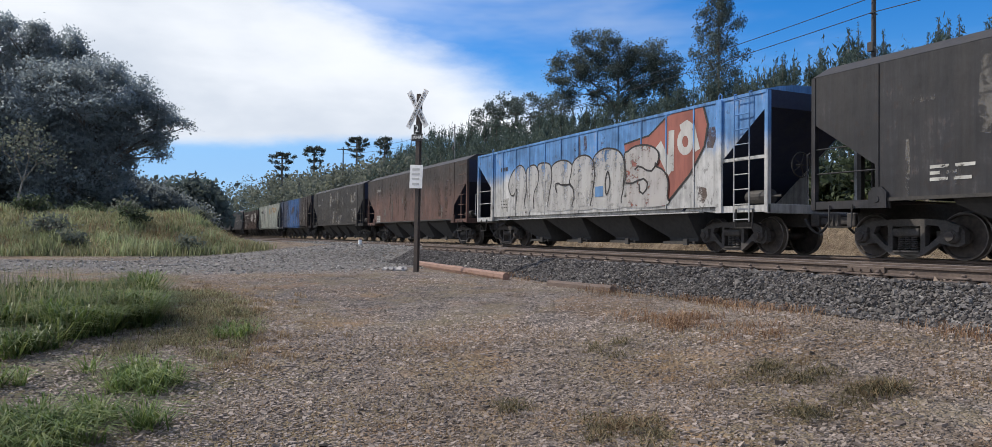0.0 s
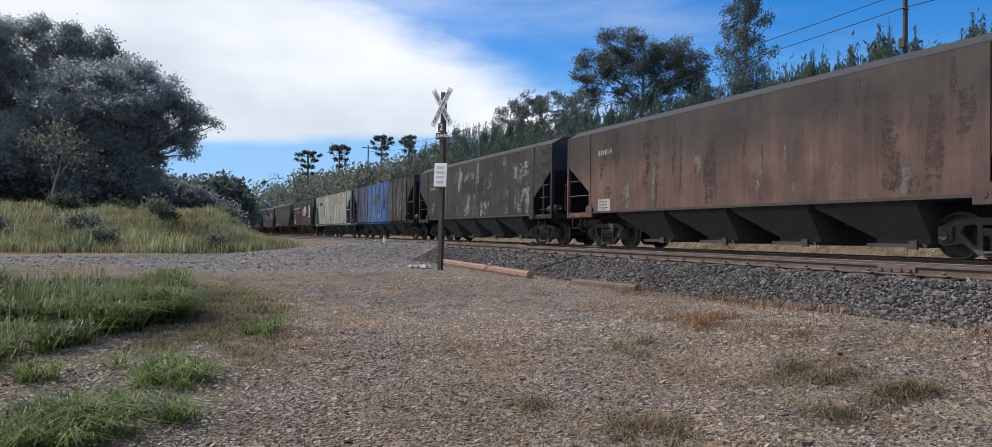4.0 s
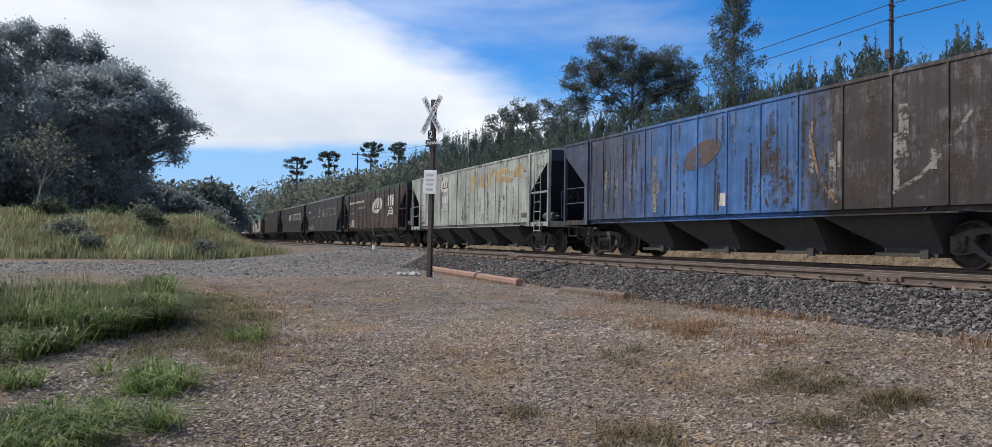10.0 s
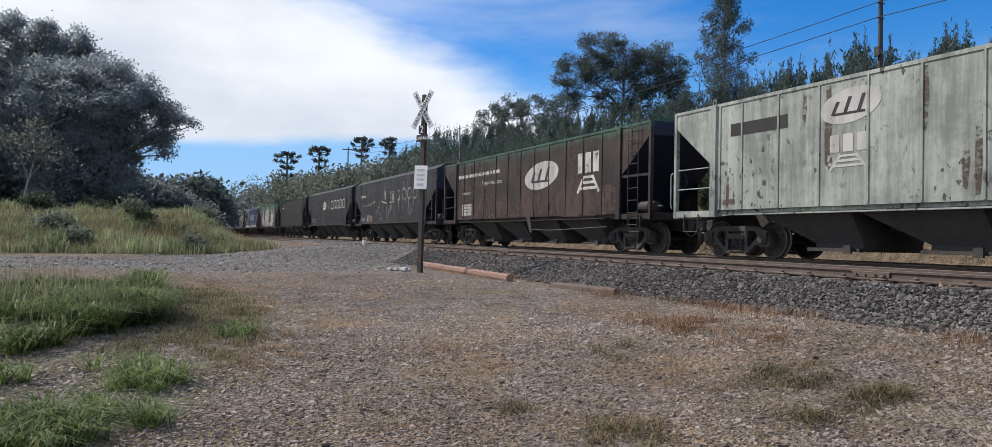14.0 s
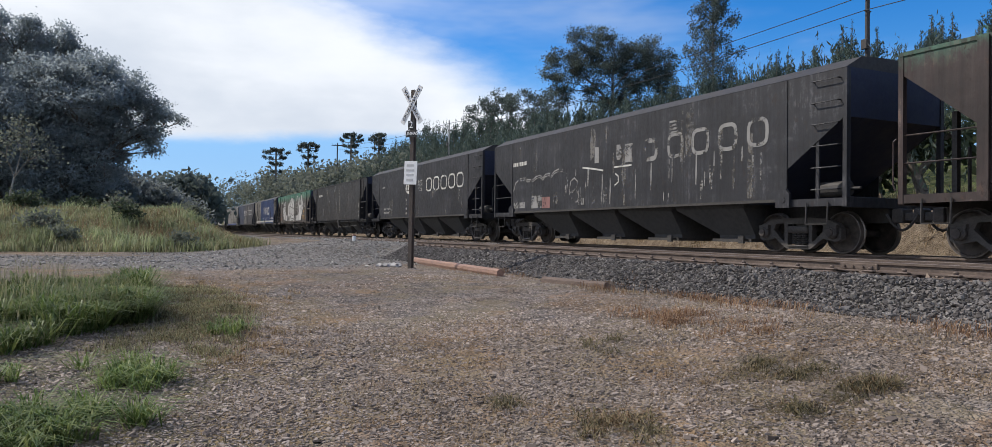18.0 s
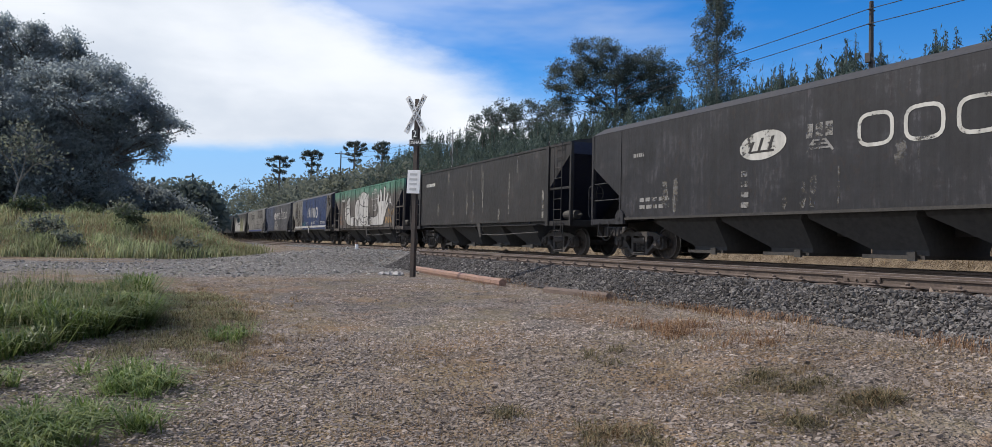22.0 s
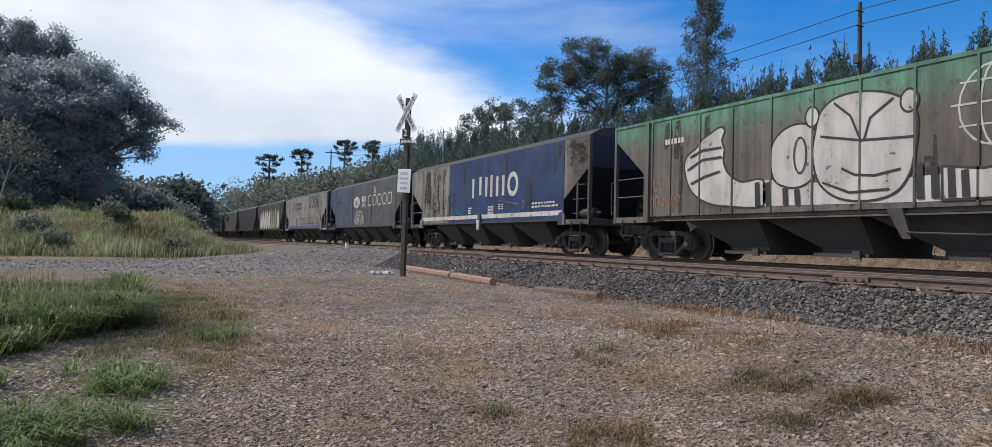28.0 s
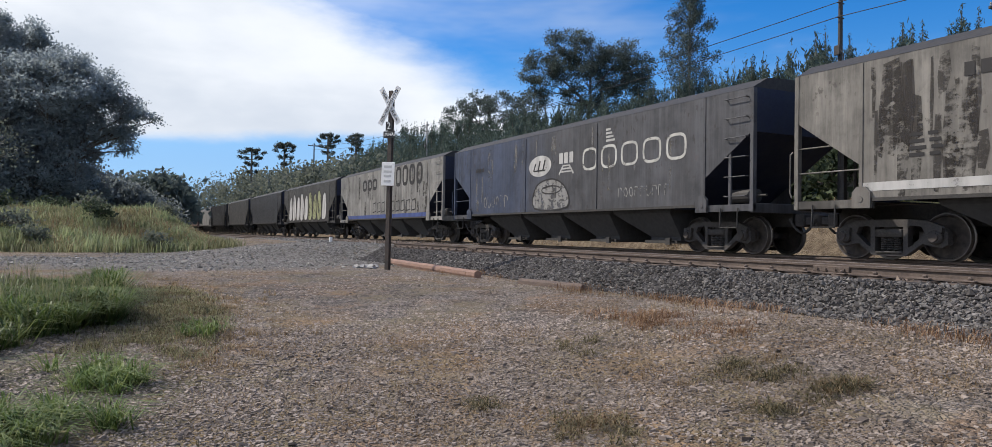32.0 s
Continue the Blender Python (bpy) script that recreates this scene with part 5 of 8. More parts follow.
# pale green wagon
decal(W[5], "number_box", [bar(-5.66, 2.74, 1.66, 0.28)], BLACK_PAINT, "dark number box")
badge(W[5], -2.5, 2.97, 0.68, 0.33)
track_mark(W[5], -2.94, -2.10, 1.76, 2.44, WHITE_PAINT)
marks = (([(1.22, 3.13), (0.8, 3.08), (0.7, 2.93), (1.0, 2.84)], 0.19), ([(1.2, 2.74), (0.76, 2.65)], 0.2), ([(2.18, 3.03), (1.78, 2.9), (1.72, 2.66)], 0.18), ([(2.16, 2.7), (1.74, 2.64)], 0.15), ([(2.47, 2.57), (2.69, 3.02), (3.04, 3.16), (3.22, 3.08), (3.21, 2.7)], 0.19), ([(3.56, 2.66), (3.68, 3.1), (4.46, 3.06)], 0.17), ([(3.7, 2.8), (4.2, 2.76), (4.72, 2.68)], 0.2), ([(4.84, 2.86), (5.12, 3.06), (5.4, 3.12), (5.43, 2.7)], 0.2), ([(4.84, 2.86), (5.38, 2.86)], 0.16))
decal(W[5], "brush_mark", [q for p, w in marks for q in stroke(p, w)], YELLOW, "broad yellow dry-brush mark")
decal(W[5], "dark_plate", [bar(5.57, 1.25, 0.56, 0.18), bar(-5.9, 1.2, 0.4, 0.12)], BROWN_PATCH)
# brown wagon with green top
badge(W[6], 1.55, 2.48, 1.2, 0.46, 0.1, WHITE_PAINT)
track_mark(W[6], 3.95, 5.16, 1.76, 2.98, GREY_PRINT)
decal(W[6], "print", small_print(-5.9, 2.82, 1, 12, 0.26, 0.13, 20), GREY_PRINT, "faded white print")
for body, size, x, z in (("CARGA ESPECIAL", 0.13, -5.0, 2.16), ("A gente nunca para", 0.24, -2.5, 2.5)):
    ink = mesh_object("lettering", words(body, size, depth=0.001), GREY_PRINT, W[6], "faded white lettering")
    ink.matrix_basis = pose(x, -WIDE - 0.012, z)
PINK_WEAR = worn("pinkish_wear", (0.105, 0.066, 0.058), 0.53, 39, 0.35)
for x0, x1, z0, z1 in ((-4.2, -1.2, 1.15, 1.95), (-0.9, 2.1, 1.15, 2.1), (2.3, 6.0, 1.12, 2.25), (-6.05, -4.5, 1.15, 1.7)):
    decal(W[6], "worn_patch", [spline([(x0, z0), (x0 + 0.2, 0.5 * (z0 + z1)), (0.6 * x0 + 0.4 * x1, z1), (0.3 * x0 + 0.7 * x1, 0.9 * z1), (x1, 0.5 * (z0 + z1) + 0.15), (x1 - 0.1, z0)])], PINK_WEAR, "pinkish patch where brown paint has worn thin", y=-WIDE - 0.0055)
plate(W[6], -5.46, -4.45, 1.25, 1.71, 3, 23)
# graphite wagon
number(W[7], -6.1, 2.68, 8, 0.13, GREY_PRINT, 25)
cloud_line = [(-6.06, 1.82), (-5.92, 2.1), (-5.61, 2.23), (-5.19, 2.25), (-5.05, 2.17), (-4.66, 2.15), (-4.4, 2.24), (-4.15, 2.27), (-3.95, 2.16), (-3.79, 2.27), (-3.56, 2.29), (-3.39, 2.22), (-3.22, 2.33), (-2.95, 2.38), (-2.64, 2.35), (-2.46, 2.19), (-2.38, 1.94), (-2.42, 1.71), (-2.57, 1.52)]
loops = [(-2.27, 1.54), (-2.25, 1.78), (-2.18, 1.97), (-1.99, 2.04), (-1.8, 1.93), (-1.81, 1.78), (-2.08, 1.61), (-2.27, 1.61), (-1.89, 1.69), (-1.72, 1.51), (-1.79, 1.33), (-1.98, 1.3), (-2.17, 1.46)]
decal(W[7], "scrawl", stroke(cloud_line, 0.04) + stroke(loops, 0.04), DIM_PRINT, "wavy white spray line of an old graffiti")
decal(W[7], "scrawl", stroke([(x, z - 0.07) for x, z in cloud_line[2:15]], 0.03), DIM_PRINT, "fainter second spray line")
decal(W[7], "scrawl", stroke([(-1.53, 2.32), (-0.92, 2.24), (-0.43, 2.16)], 0.05) + stroke([(0.1, 2.21), (0.38, 2.21), (0.92, 2.21)], 0.045) + stroke([(0.17, 2.03), (0.31, 1.95), (0.32, 1.79), (0.14, 1.7)], 0.04), GREY_PRINT, "short white spray line")
decal(W[7], "faded_patch", [bar(-0.88, 2.4, 0.22, 0.46), bar(0.2, 2.4, 0.26, 0.42), bar(0.62, 2.3, 0.34, 0.5)], DIM_PRINT, "patch of faded white paint")
decal(W[7], "pink_panel", [bar(-3.98, 1.17, 0.5, 0.36)], worn("faded_pink", (0.24, 0.12, 0.11), 0.6, 29), "faded pink panel")
decal(W[7], "data_panel", [bar(-6.03, 1.21, 0.34, 0.2), bar(-5.6, 1.21, 0.4, 0.2), bar(-4.72, 1.18, 0.7, 0.42)], DIM_PRINT, "faded pale panel")
streaks(W[7], 28, 34, DIM_PRINT, "thin run of old white paint", -2.6, 5.6, 0.05, 1.2, 2.3)
decal(W[7], "name_block", frames(1.42, 2.24, 0.62, 0.6, 1, 0.2, 0.12), DIM_PRINT)
decal(W[7], "name_block", frames(2.42, 2.24, 0.62, 0.64, 4, 0.28, 0.09), DIM_PRINT, "faint blocks in place of a name")
decal(W[7], "emblem", [bar(2.5, 2.86 + 0.09 * i, 0.34, 0.05) for i in range(4)], DIM_PRINT)
# charcoal wagon
badge(W[8], -1.0, 2.54, 0.66, 0.31, 0.08, GREY_PRINT)
track_mark(W[8], 0.16, 0.80, 2.26, 2.82, DIM_PRINT)
block_word(W[8], 1.33, 5.95, 2.22, 2.86, 5, GREY_PRINT, 0.07)
number(W[8], -5.6, 2.7, 6, 0.1, DIM_PRINT, 31)
decal(W[8], "print", small_print(-5.3, 1.5, 2, 5, 0.2, 0.1, 33) + small_print(-1.6, 1.9, 4, 1, 0.2, 0.12, 34), DIM_PRINT)
# umber wagon
number(W[9], -5.4, 2.85, 8, 0.14, GREY_PRINT, 36)
decal(W[9], "scuff", [bar(1.0, 1.5, 0.07, 1.6), bar(3.3, 1.4, 0.07, 1.5), bar(5.8, 1.2, 0.14, 0.9)], PALE_SCUFF, "pale vertical scratches")
# graffiti wagon, green on top
shapes = [[(-4.76, 2.15), (-4.71, 2.46), (-4.36, 2.66), (-4.17, 2.83), (-3.88, 2.95), (-3.6, 3.05), (-3.44, 2.96), (-3.53, 2.75), (-3.45, 2.53), (-3.47, 2.26), (-3.31, 1.98), (-2.91, 1.77), (-2.3, 1.77), (-2.28, 1.23), (-3.34, 1.25), (-4.01, 1.36), (-4.53, 1.66)],
    [(-2.11, 2.19), (-2.04, 2.51), (-1.79, 2.74), (-1.44, 2.83), (-1.13, 2.77), (-0.95, 2.56), (-0.91, 2.18), (-0.98, 1.8), (-1.25, 1.59), (-1.64, 1.57), (-2.0, 1.75)],
    [(-0.98, 2.61), (-0.87, 2.97), (-0.56, 3.19), (-0.07, 3.24), (0.46, 3.15), (0.84, 2.97), (1.06, 2.72), (1.1, 2.42), (1.05, 1.99), (0.96, 1.65), (0.7, 1.35), (0.19, 1.23), (-0.43, 1.3), (-0.87, 1.6), (-1.04, 2.14)],
    [(1.54, 1.19), (1.53, 1.74), (2.19, 1.66), (2.81, 1.74), (3.11, 1.99), (3.01, 2.42), (3.3, 2.58), (3.9, 2.55), (4.44, 2.5), (4.74, 2.34), (4.66, 1.92), (4.42, 1.67), (4.01, 1.19)]]
fingers = ([(3.16, 2.3), (3.1, 2.66), (3.2, 2.84)], 0.22), ([(3.6, 2.4), (3.68, 2.78), (3.52, 3.04)], 0.3), ([(4.25, 2.4), (4.3, 2.8), (4.3, 3.16)], 0.28), ([(4.5, 2.3), (4.75, 2.6), (4.93, 2.86)], 0.22), ([(4.5, 2.05), (4.8, 2.2), (4.98, 2.34)], 0.18)
decal(W[10], "outline", [q for p, w in fingers for q in stroke(p, w + 0.09) + [oval(*p[-1], w / 2 + 0.045, w / 2 + 0.045, 0, 14)]], BLACK_PAINT, y=-WIDE - 0.007)
decal(W[10], "graffiti_shape", [q for p, w in fingers for q in stroke(p, w) + [oval(*p[-1], w / 2, w / 2, 0, 14)]], WHITE_PAINT, "white painted finger", y=-WIDE - 0.0225)
for k, p in enumerate(shapes):
    s = spline(p) if k < 3 else p
    decal(W[10], "graffiti_shape", [s], WHITE_PAINT, "large white graffiti shape", y=-WIDE - 0.006 - 0.004 * k)
    decal(W[10], "outline", stroke(closed(s), 0.045), BLACK_PAINT, y=-WIDE - 0.008 - 0.004 * k)
decal(W[10], "graffiti_shape", [oval(-1.06, 2.93, 0.16, 0.2), oval(0.95, 2.9, 0.16, 0.2)], WHITE_PAINT, y=-WIDE - 0.0165)
decal(W[10], "outline", [q for cx in (-1.06, 0.95) for q in stroke(closed(oval(cx, 2.92, 0.16, 0.2, 0, 14)), 0.04)], BLACK_PAINT, y=-WIDE - 0.0175)
decal(W[10], "white_band", [[(-2.3, 1.22), (1.53, 1.17), (1.53, 1.62), (0.9, 1.6), (-0.9, 1.62), (-1.9, 1.75), (-2.3, 1.76)]], WHITE_PAINT)
decal(W[10], "dark_bar", [[(x, 1.22), (x + 0.13, 1.22), (x + 0.1, 1.22 + h), (x - 0.02, 1.2 + h)] for x, h in ((-2.5, 0.52), (-2.2, 0.5), (-1.75, 0.36), (-1.45, 0.32), (1.1, 0.62), (1.36, 0.56), (1.64, 0.5), (1.86, 0.45))], BLACK_PAINT, y=-WIDE - 0.021)
fold = ([(-0.86, 2.51), (0.02, 2.34), (1.04, 2.29)], [(0.02, 2.34), (-0.2, 2.82), (-0.56, 3.11)], [(0.09, 2.35), (0.21, 2.73), (0.66, 3.01)], [(-0.38, 1.86), (-0.1, 1.72), (0.3, 1.68), (0.81, 1.76)], [(-4.56, 2.45), (-4.16, 2.58), (-3.52, 2.59)], [(-4.65, 2.15), (-4.15, 2.36), (-3.51, 2.37)], [(-4.53, 1.82), (-4.04, 1.97), (-3.56, 2.05)], [(3.91, 2.26), (3.75, 2.09), (3.78, 1.83)], [(-0.8, 1.62), (-0.2, 1.4), (0.6, 1.42)])
decal(W[10], "outline", [q for p in fold for q in stroke(p, 0.045)] + stroke(closed(oval(-1.34, 2.2, 0.15, 0.36, 0, 14)), 0.03), BLACK_PAINT, y=-WIDE - 0.021)
decal(W[10], "dark_patch", [spline([(3.17, 2.79), (3.36, 2.84), (3.44, 2.68), (3.38, 2.49), (3.27, 2.51)])], BROWN_PATCH, y=-WIDE - 0.0205)
g = [closed(oval(2.35, 2.66, r, 0.64, 0, 20)) for r in (0.56, 0.22)]
decal(W[10], "line_globe", [q for p in g for q in stroke(p, 0.035)] + stroke([(1.66, 2.7), (2.9, 2.7)], 0.035) + stroke([(1.8, 3.05), (2.74, 3.05)], 0.03) + stroke([(1.8, 2.35), (2.74, 2.35)], 0.03), WHITE_PAINT, "thin white globe of lines", y=-WIDE - 0.006)
decal(W[10], "name_block", stroke([(5.08, 2.27), (5.29, 2.76), (5.51, 2.25)], 0.10) + stroke([(5.16, 2.4), (5.42, 2.4)], 0.08), WHITE_PAINT)

decal(W[10], "tag", scribble(4.55, 5.7, 1.30, 0.32, 6, 3, 0.05) + scribble(5.0, 5.4, 1.72, 0.34, 2, 4, 0.05) + scribble(5.55, 6.05, 1.7, 0.4, 2, 5, 0.03), YELLOW, "yellow spray tag")
decal(W[10], "tag", scribble(-5.95, -5.1, 1.72, 0.3, 3, 6, 0.04) + scribble(-6.05, -4.85, 1.32, 0.26, 6, 7, 0.035), RED_TAG, "faded orange spray tag")
number(W[10], -5.5, 2.85, 6, 0.13, GREY_PRINT, 41)
# navy-blue wagon
decal(W[11], "white_stripe", [bar(-6.2, 1.22, 12.4, 0.15)], WHITE_PAINT, "white stripe along the sill")
decal(W[11], "name_block", [bar(x - 0.1, z, 0.2, h) for x, z, h in ((-0.57, 2.03, 0.75), (0.1, 2.12, 0.7), (0.63, 2.03, 0.74), (1.07, 2.02, 0.8), (1.56, 2.02, 0.72), (2.05, 2.02, 0.72))], WHITE_PAINT, "white upright bar in place of a name")
decal(W[11], "ring", stroke(closed(oval(2.79, 2.39, 0.33, 0.35, 0, 22)), 0.17), WHITE_PAINT, "white ring mark")
plate(W[11], 0.8, 1.27, 1.37, 1.68, 2, 43)
bm = slab(bmesh.new(), [(-0.1, 1.18), (0.16, 1.18), (0.14, 0.8), (-0.02, 0.8)], -1.47, -1.43)
part("bracket", bm, SIGN_PALE, W[11], "pale steel bracket below the sill")
part("lamp_iron", slab(bmesh.new(), [(0.04, 1.2), (0.3, 1.2), (0.24, 1.38), (0.12, 1.46), (0.04, 1.46)], -1.47, -1.44), UNDER, W[11], "black rounded iron tab")
decal(W[11], "tag", scribble(-2.8, -1.4, 1.4, 0.3, 7, 11, 0.025), TEAL, "thin teal spray tag")
decal(W[11], "scuff", stroke([(1.5, 1.86), (2.4, 1.78), (3.3, 1.66)], 0.02) + stroke(closed(oval(3.6, 1.64, 0.09, 0.14, 0.2, 12)), 0.02), DIM_PRINT, "thin pale scratch")
decal(W[11], "print", small_print(4.2, 1.62, 2, 8, 0.18, 0.06, 45) + small_print(-1.0, 1.62, 3, 1, 0.3, 0.05, 46) + small_print(1.7, 1.68, 3, 2, 0.2, 0.04, 47), GREY_PRINT)
decal(W[11], "print", small_print(-5.3, 2.1, 4, 2, 0.25, 0.06, 48) + [bar(-4.4, 2.95, 0.16, 0.22), bar(-4.15, 2.95, 0.16, 0.22)], BLACK_PAINT)
# slate wagon
badge(W[12], -1.08, 2.52, 0.68, 0.33, 0.02)
track_mark(W[12], 0.05, 0.83, 2.18, 2.82, WHITE_PAINT)
block_word(W[12], 1.3, 5.8, 2.2, 2.84, 5, GREY_PRINT, 0.07)
decal(W[12], "emblem", [bar(2.42, 2.92 + 0.1 * i, 0.4 - 0.06 * i, 0.06) for i in range(4)], WHITE_PAINT)
s = spline([(-1.38, 1.2), (-1.28, 1.89), (-0.34, 2.08), (0.40, 1.79), (0.5, 1.2)])
decal(W[12], "graffiti_shape", [s], DIM_PRINT, "pale round graffiti shape")
decal(W[12], "outline", stroke(closed(s), 0.05) + stroke(closed(oval(-0.4, 1.75, 0.55, 0.12)), 0.04), BLACK_PAINT, y=-WIDE - 0.009)
decal(W[12], "tag", scribble(3.0, 5.1, 1.38, 0.26, 9, 8, 0.028) + scribble(-5.0, -3.1, 1.3, 0.4, 6, 9, 0.035), DIM_PRINT, "thin white spray tag")
number(W[12], -5.7, 2.62, 6, 0.13, BLACK_PAINT, 51)
# dirty white wagon
decal(W[13], "blue_band", [bar(-6.2, 1.08, 12.3, 0.2)], BLUE_BAND, "blue band along the sill")
decal(W[13], "name_block", frames(-3.3, 2.55, 0.7, 0.6, 3, 0.15, 0.15) + frames(1.95, 2.55, 0.72, 0.95, 4, 0.18, 0.17), BLACK_PAINT, "dark blocks in place of a name")
decal(W[13], "outline", [q for k in range(9) for q in stroke(closed([(-1.5 + 0.7 * k, 1.4), (-1.0 + 0.7 * k, 1.45), (-1.05 + 0.7 * k, 1.9), (-1.45 + 0.7 * k, 1.85)]), 0.045)], BLACK_PAINT)
# yellow and white graffiti on the black wagon
for k in range(9):
    x = -5.6 + 1.25 * k
    s = spline([(x, 1.3), (x + 0.2, 2.6 + 0.4 * (k % 2)), (x + 0.8, 2.9), (x + 1.1, 2.1), (x + 0.9, 1.25)])
    decal(W[14], "graffiti_shape", [s], LIME if 4 < k < 8 else WHITE_PAINT, "pale graffiti shape")
    decal(W[14], "outline", stroke(closed(s), 0.08), BLACK_PAINT, y=-WIDE - 0.009)

# ---- things beside the line ----
RAIL_POST = plain("old_rail_post", (0.05, 0.042, 0.038), (0.11, 0.085, 0.07), 6, 0.7, 0.2)
SIGN_WHITE = plain("weathered_white_plate", (0.80, 0.80, 0.79), (0.90, 0.90, 0.89), 4, 0.6, 0, 0.05)
SIGN_BLACK = plain("black_sign_paint", (0.025, 0.025, 0.027), (0.045, 0.045, 0.045), 5, 0.6, 0, 0.05)
FADED_INK = plain("faded_grey_ink", (0.45, 0.45, 0.45), (0.58, 0.58, 0.57), 5, 0.7, 0, 0)
TIMBER = plain("bare_timber", (0.17, 0.10, 0.076), (0.33, 0.21, 0.158), 2.2, 0.85, 0, 0.5, 0.02, (1, 6, 6))
CONCRETE = plain("pole_concrete", (0.30, 0.29, 0.27), (0.42, 0.41, 0.39), 3, 0.85)
POLE_DARK = plain("pole_weathered", (0.035, 0.033, 0.033), (0.075, 0.07, 0.068), 3, 0.85)
WIRE = plain("line_wire", (0.03, 0.03, 0.03), (0.05, 0.05, 0.05), 2, 0.6, 0, 0)
RUBBLE = plain("pale_rubble", (0.28, 0.265, 0.25), (0.42, 0.4, 0.38), 6, 0.9, 0, 0.4)


def ground_at(x, y):
    return float(height(x, y))


def crossing_sign(x, y, top):
    z0 = ground_at(x, y) - 0.05
    sign = tagged(new("crossing_sign"), "railway crossbuck with a lower plate on an old rail post", "road sign")
    sign.matrix_basis = pose(x, y, z0, 0, 0.5, 33)
    h = top - z0
    bm = bmesh.new()
    slab(bm, [(-0.055, -0.05), (0.055, -0.05), (0.055, -0.035), (0.012, -0.02), (0.012, 0.045), (0.035, 0.055), (0.035, 0.075), (-0.035, 0.075), (-0.035, 0.055), (-0.012, 0.045), (-0.012, -0.02), (-0.055, -0.035)], 0, h, "z")
    part("post", bm, RAIL_POST, sign, "rusty length of rail set upright")
    zc = h - 0.38
    for word, lean, off in (("CRUZAMENTO", 58, -0.085), ("VIA FERREA", -58, -0.066)):
        bm = boxed(-0.53, 0.53, -0.008, 0.008, -0.075, 0.075, 0.004)
        blade = part("blade", bm, SIGN_WHITE, sign, "white board with black lettering")
        blade.matrix_basis = pose(0, off, zc, 0, -lean, 0)
        t = words(word, 0.105)
        ink = mesh_object("lettering", t, SIGN_BLACK, blade)
        ink.matrix_basis = pose(0, -0.011, 0) @ Matrix.Diagonal((0.90 / max(0.3, max(v.co.x for v in t.vertices) * 2), 1, 1, 1))
    bm = boxed(-0.10, 0.10, -0.006, 0.006, -0.11, 0.11, 0.004)
    plate = part("plate", bm, SIGN_BLACK, sign, "small black plate with a white figure")
    plate.matrix_basis = pose(-0.01, -0.07, h - 0.88)
    mesh_object("lettering", words("2", 0.24), SIGN_WHITE, plate).location.y = -0.009
    bm = boxed(-0.18, 0.18, -0.006, 0.006, -0.085, 0.085, 0.004)
    plate = part("plate", bm, SIGN_BLACK, sign, "narrow black plate with white lettering")
    plate.matrix_basis = pose(0.005, -0.07, h - 1.09)
    mesh_object("lettering", words("LINHAS", 0.115), SIGN_WHITE, plate).location.y = -0.009
    bm = boxed(-0.20, 0.20, -0.006, 0.006, -0.29, 0.29, 0.006)
    board = part("board", bm, SIGN_WHITE, sign, "square white board with faded print")
    board.matrix_basis = pose(0, -0.08, h - 2.06, 0, 2, 0)
    for z, n, hh in ((0.18, 4, 0.055), (0.06, 3, 0.05), (-0.05, 4, 0.05), (-0.18, 5, 0.06)):
        part("print_line", boxed(-0.15 + 0.008 * n, 0.15 - 0.01 * n, -0.010, -0.0065, z - hh / 2, z + hh / 2), FADED_INK, board, "faded grey line of print")
    return sign


crossing_sign(-17.38, 5.97, 3.86)


def beam(x0, y0, x1, y1, w, h, material, name, label, lift=0.0, seed=0):
    """A timber with worn, uneven edges lying on the ground."""
    rnd = random.Random(seed)
    ln = math.hypot(x1 - x0, y1 - y0)
    bm = bmesh.new()
    rings = []
    n = 14
    for i in range(n + 1):
        u = i / n
        gx_, gy_ = x0 + (x1 - x0) * u, y0 + (y1 - y0) * u
        ws, hs = w * rnd.uniform(0.97, 1.03), h * rnd.uniform(0.96, 1.03)
        c = 0.02
        rings.append([bm.verts.new((u * ln, p, q)) for p, q in ((-ws * 0.32, -0.03), (ws * 0.32, -0.03), (ws / 2, hs * 0.35), (ws * 0.42, hs * 0.8), (ws * 0.12, hs), (-ws * 0.2, hs * 0.98), (-ws * 0.44, hs * 0.75), (-ws / 2, hs * 0.3))])
    for a, b in zip(rings, rings[1:]):
        for i in range(8):
            bm.faces.new((a[i], a[(i + 1) % 8], b[(i + 1) % 8], b[i]))
    bm.faces.new(rings[0][::-1])
    bm.faces.new(rings[-1])
    bmesh.ops.recalc_face_normals(bm, faces=bm.faces[:])
    ob = link(name, bm, material)
    za, zb = ground_at(x0, y0), ground_at(x1, y1)
    ob.matrix_basis = Matrix.Translation((x0, y0, za + lift)) @ Matrix.Rotation(math.atan2(y1 - y0, x1 - x0), 4, "Z") @ Matrix.Rotation(-math.atan2(zb - za, ln), 4, "Y")
    return tagged(ob, label, "timber")


beam(-21.2, 7.35, -13.66, 6.64, 0.16, 0.15, TIMBER, "timber_beam", "long bare reddish timber lying at the foot of the ballast", 0.0, 1)
beam(-11.9, 6.68, -10.3, 6.98, 0.15, 0.15, plain("grey_timber", (0.098, 0.07, 0.057), (0.178, 0.133, 0.108), 3, 0.9, 0, 0.5, 0.02, (1, 6, 6)), "old_sleeper", "short grey-brown sleeper half sunk in gravel", -0.04, 2)


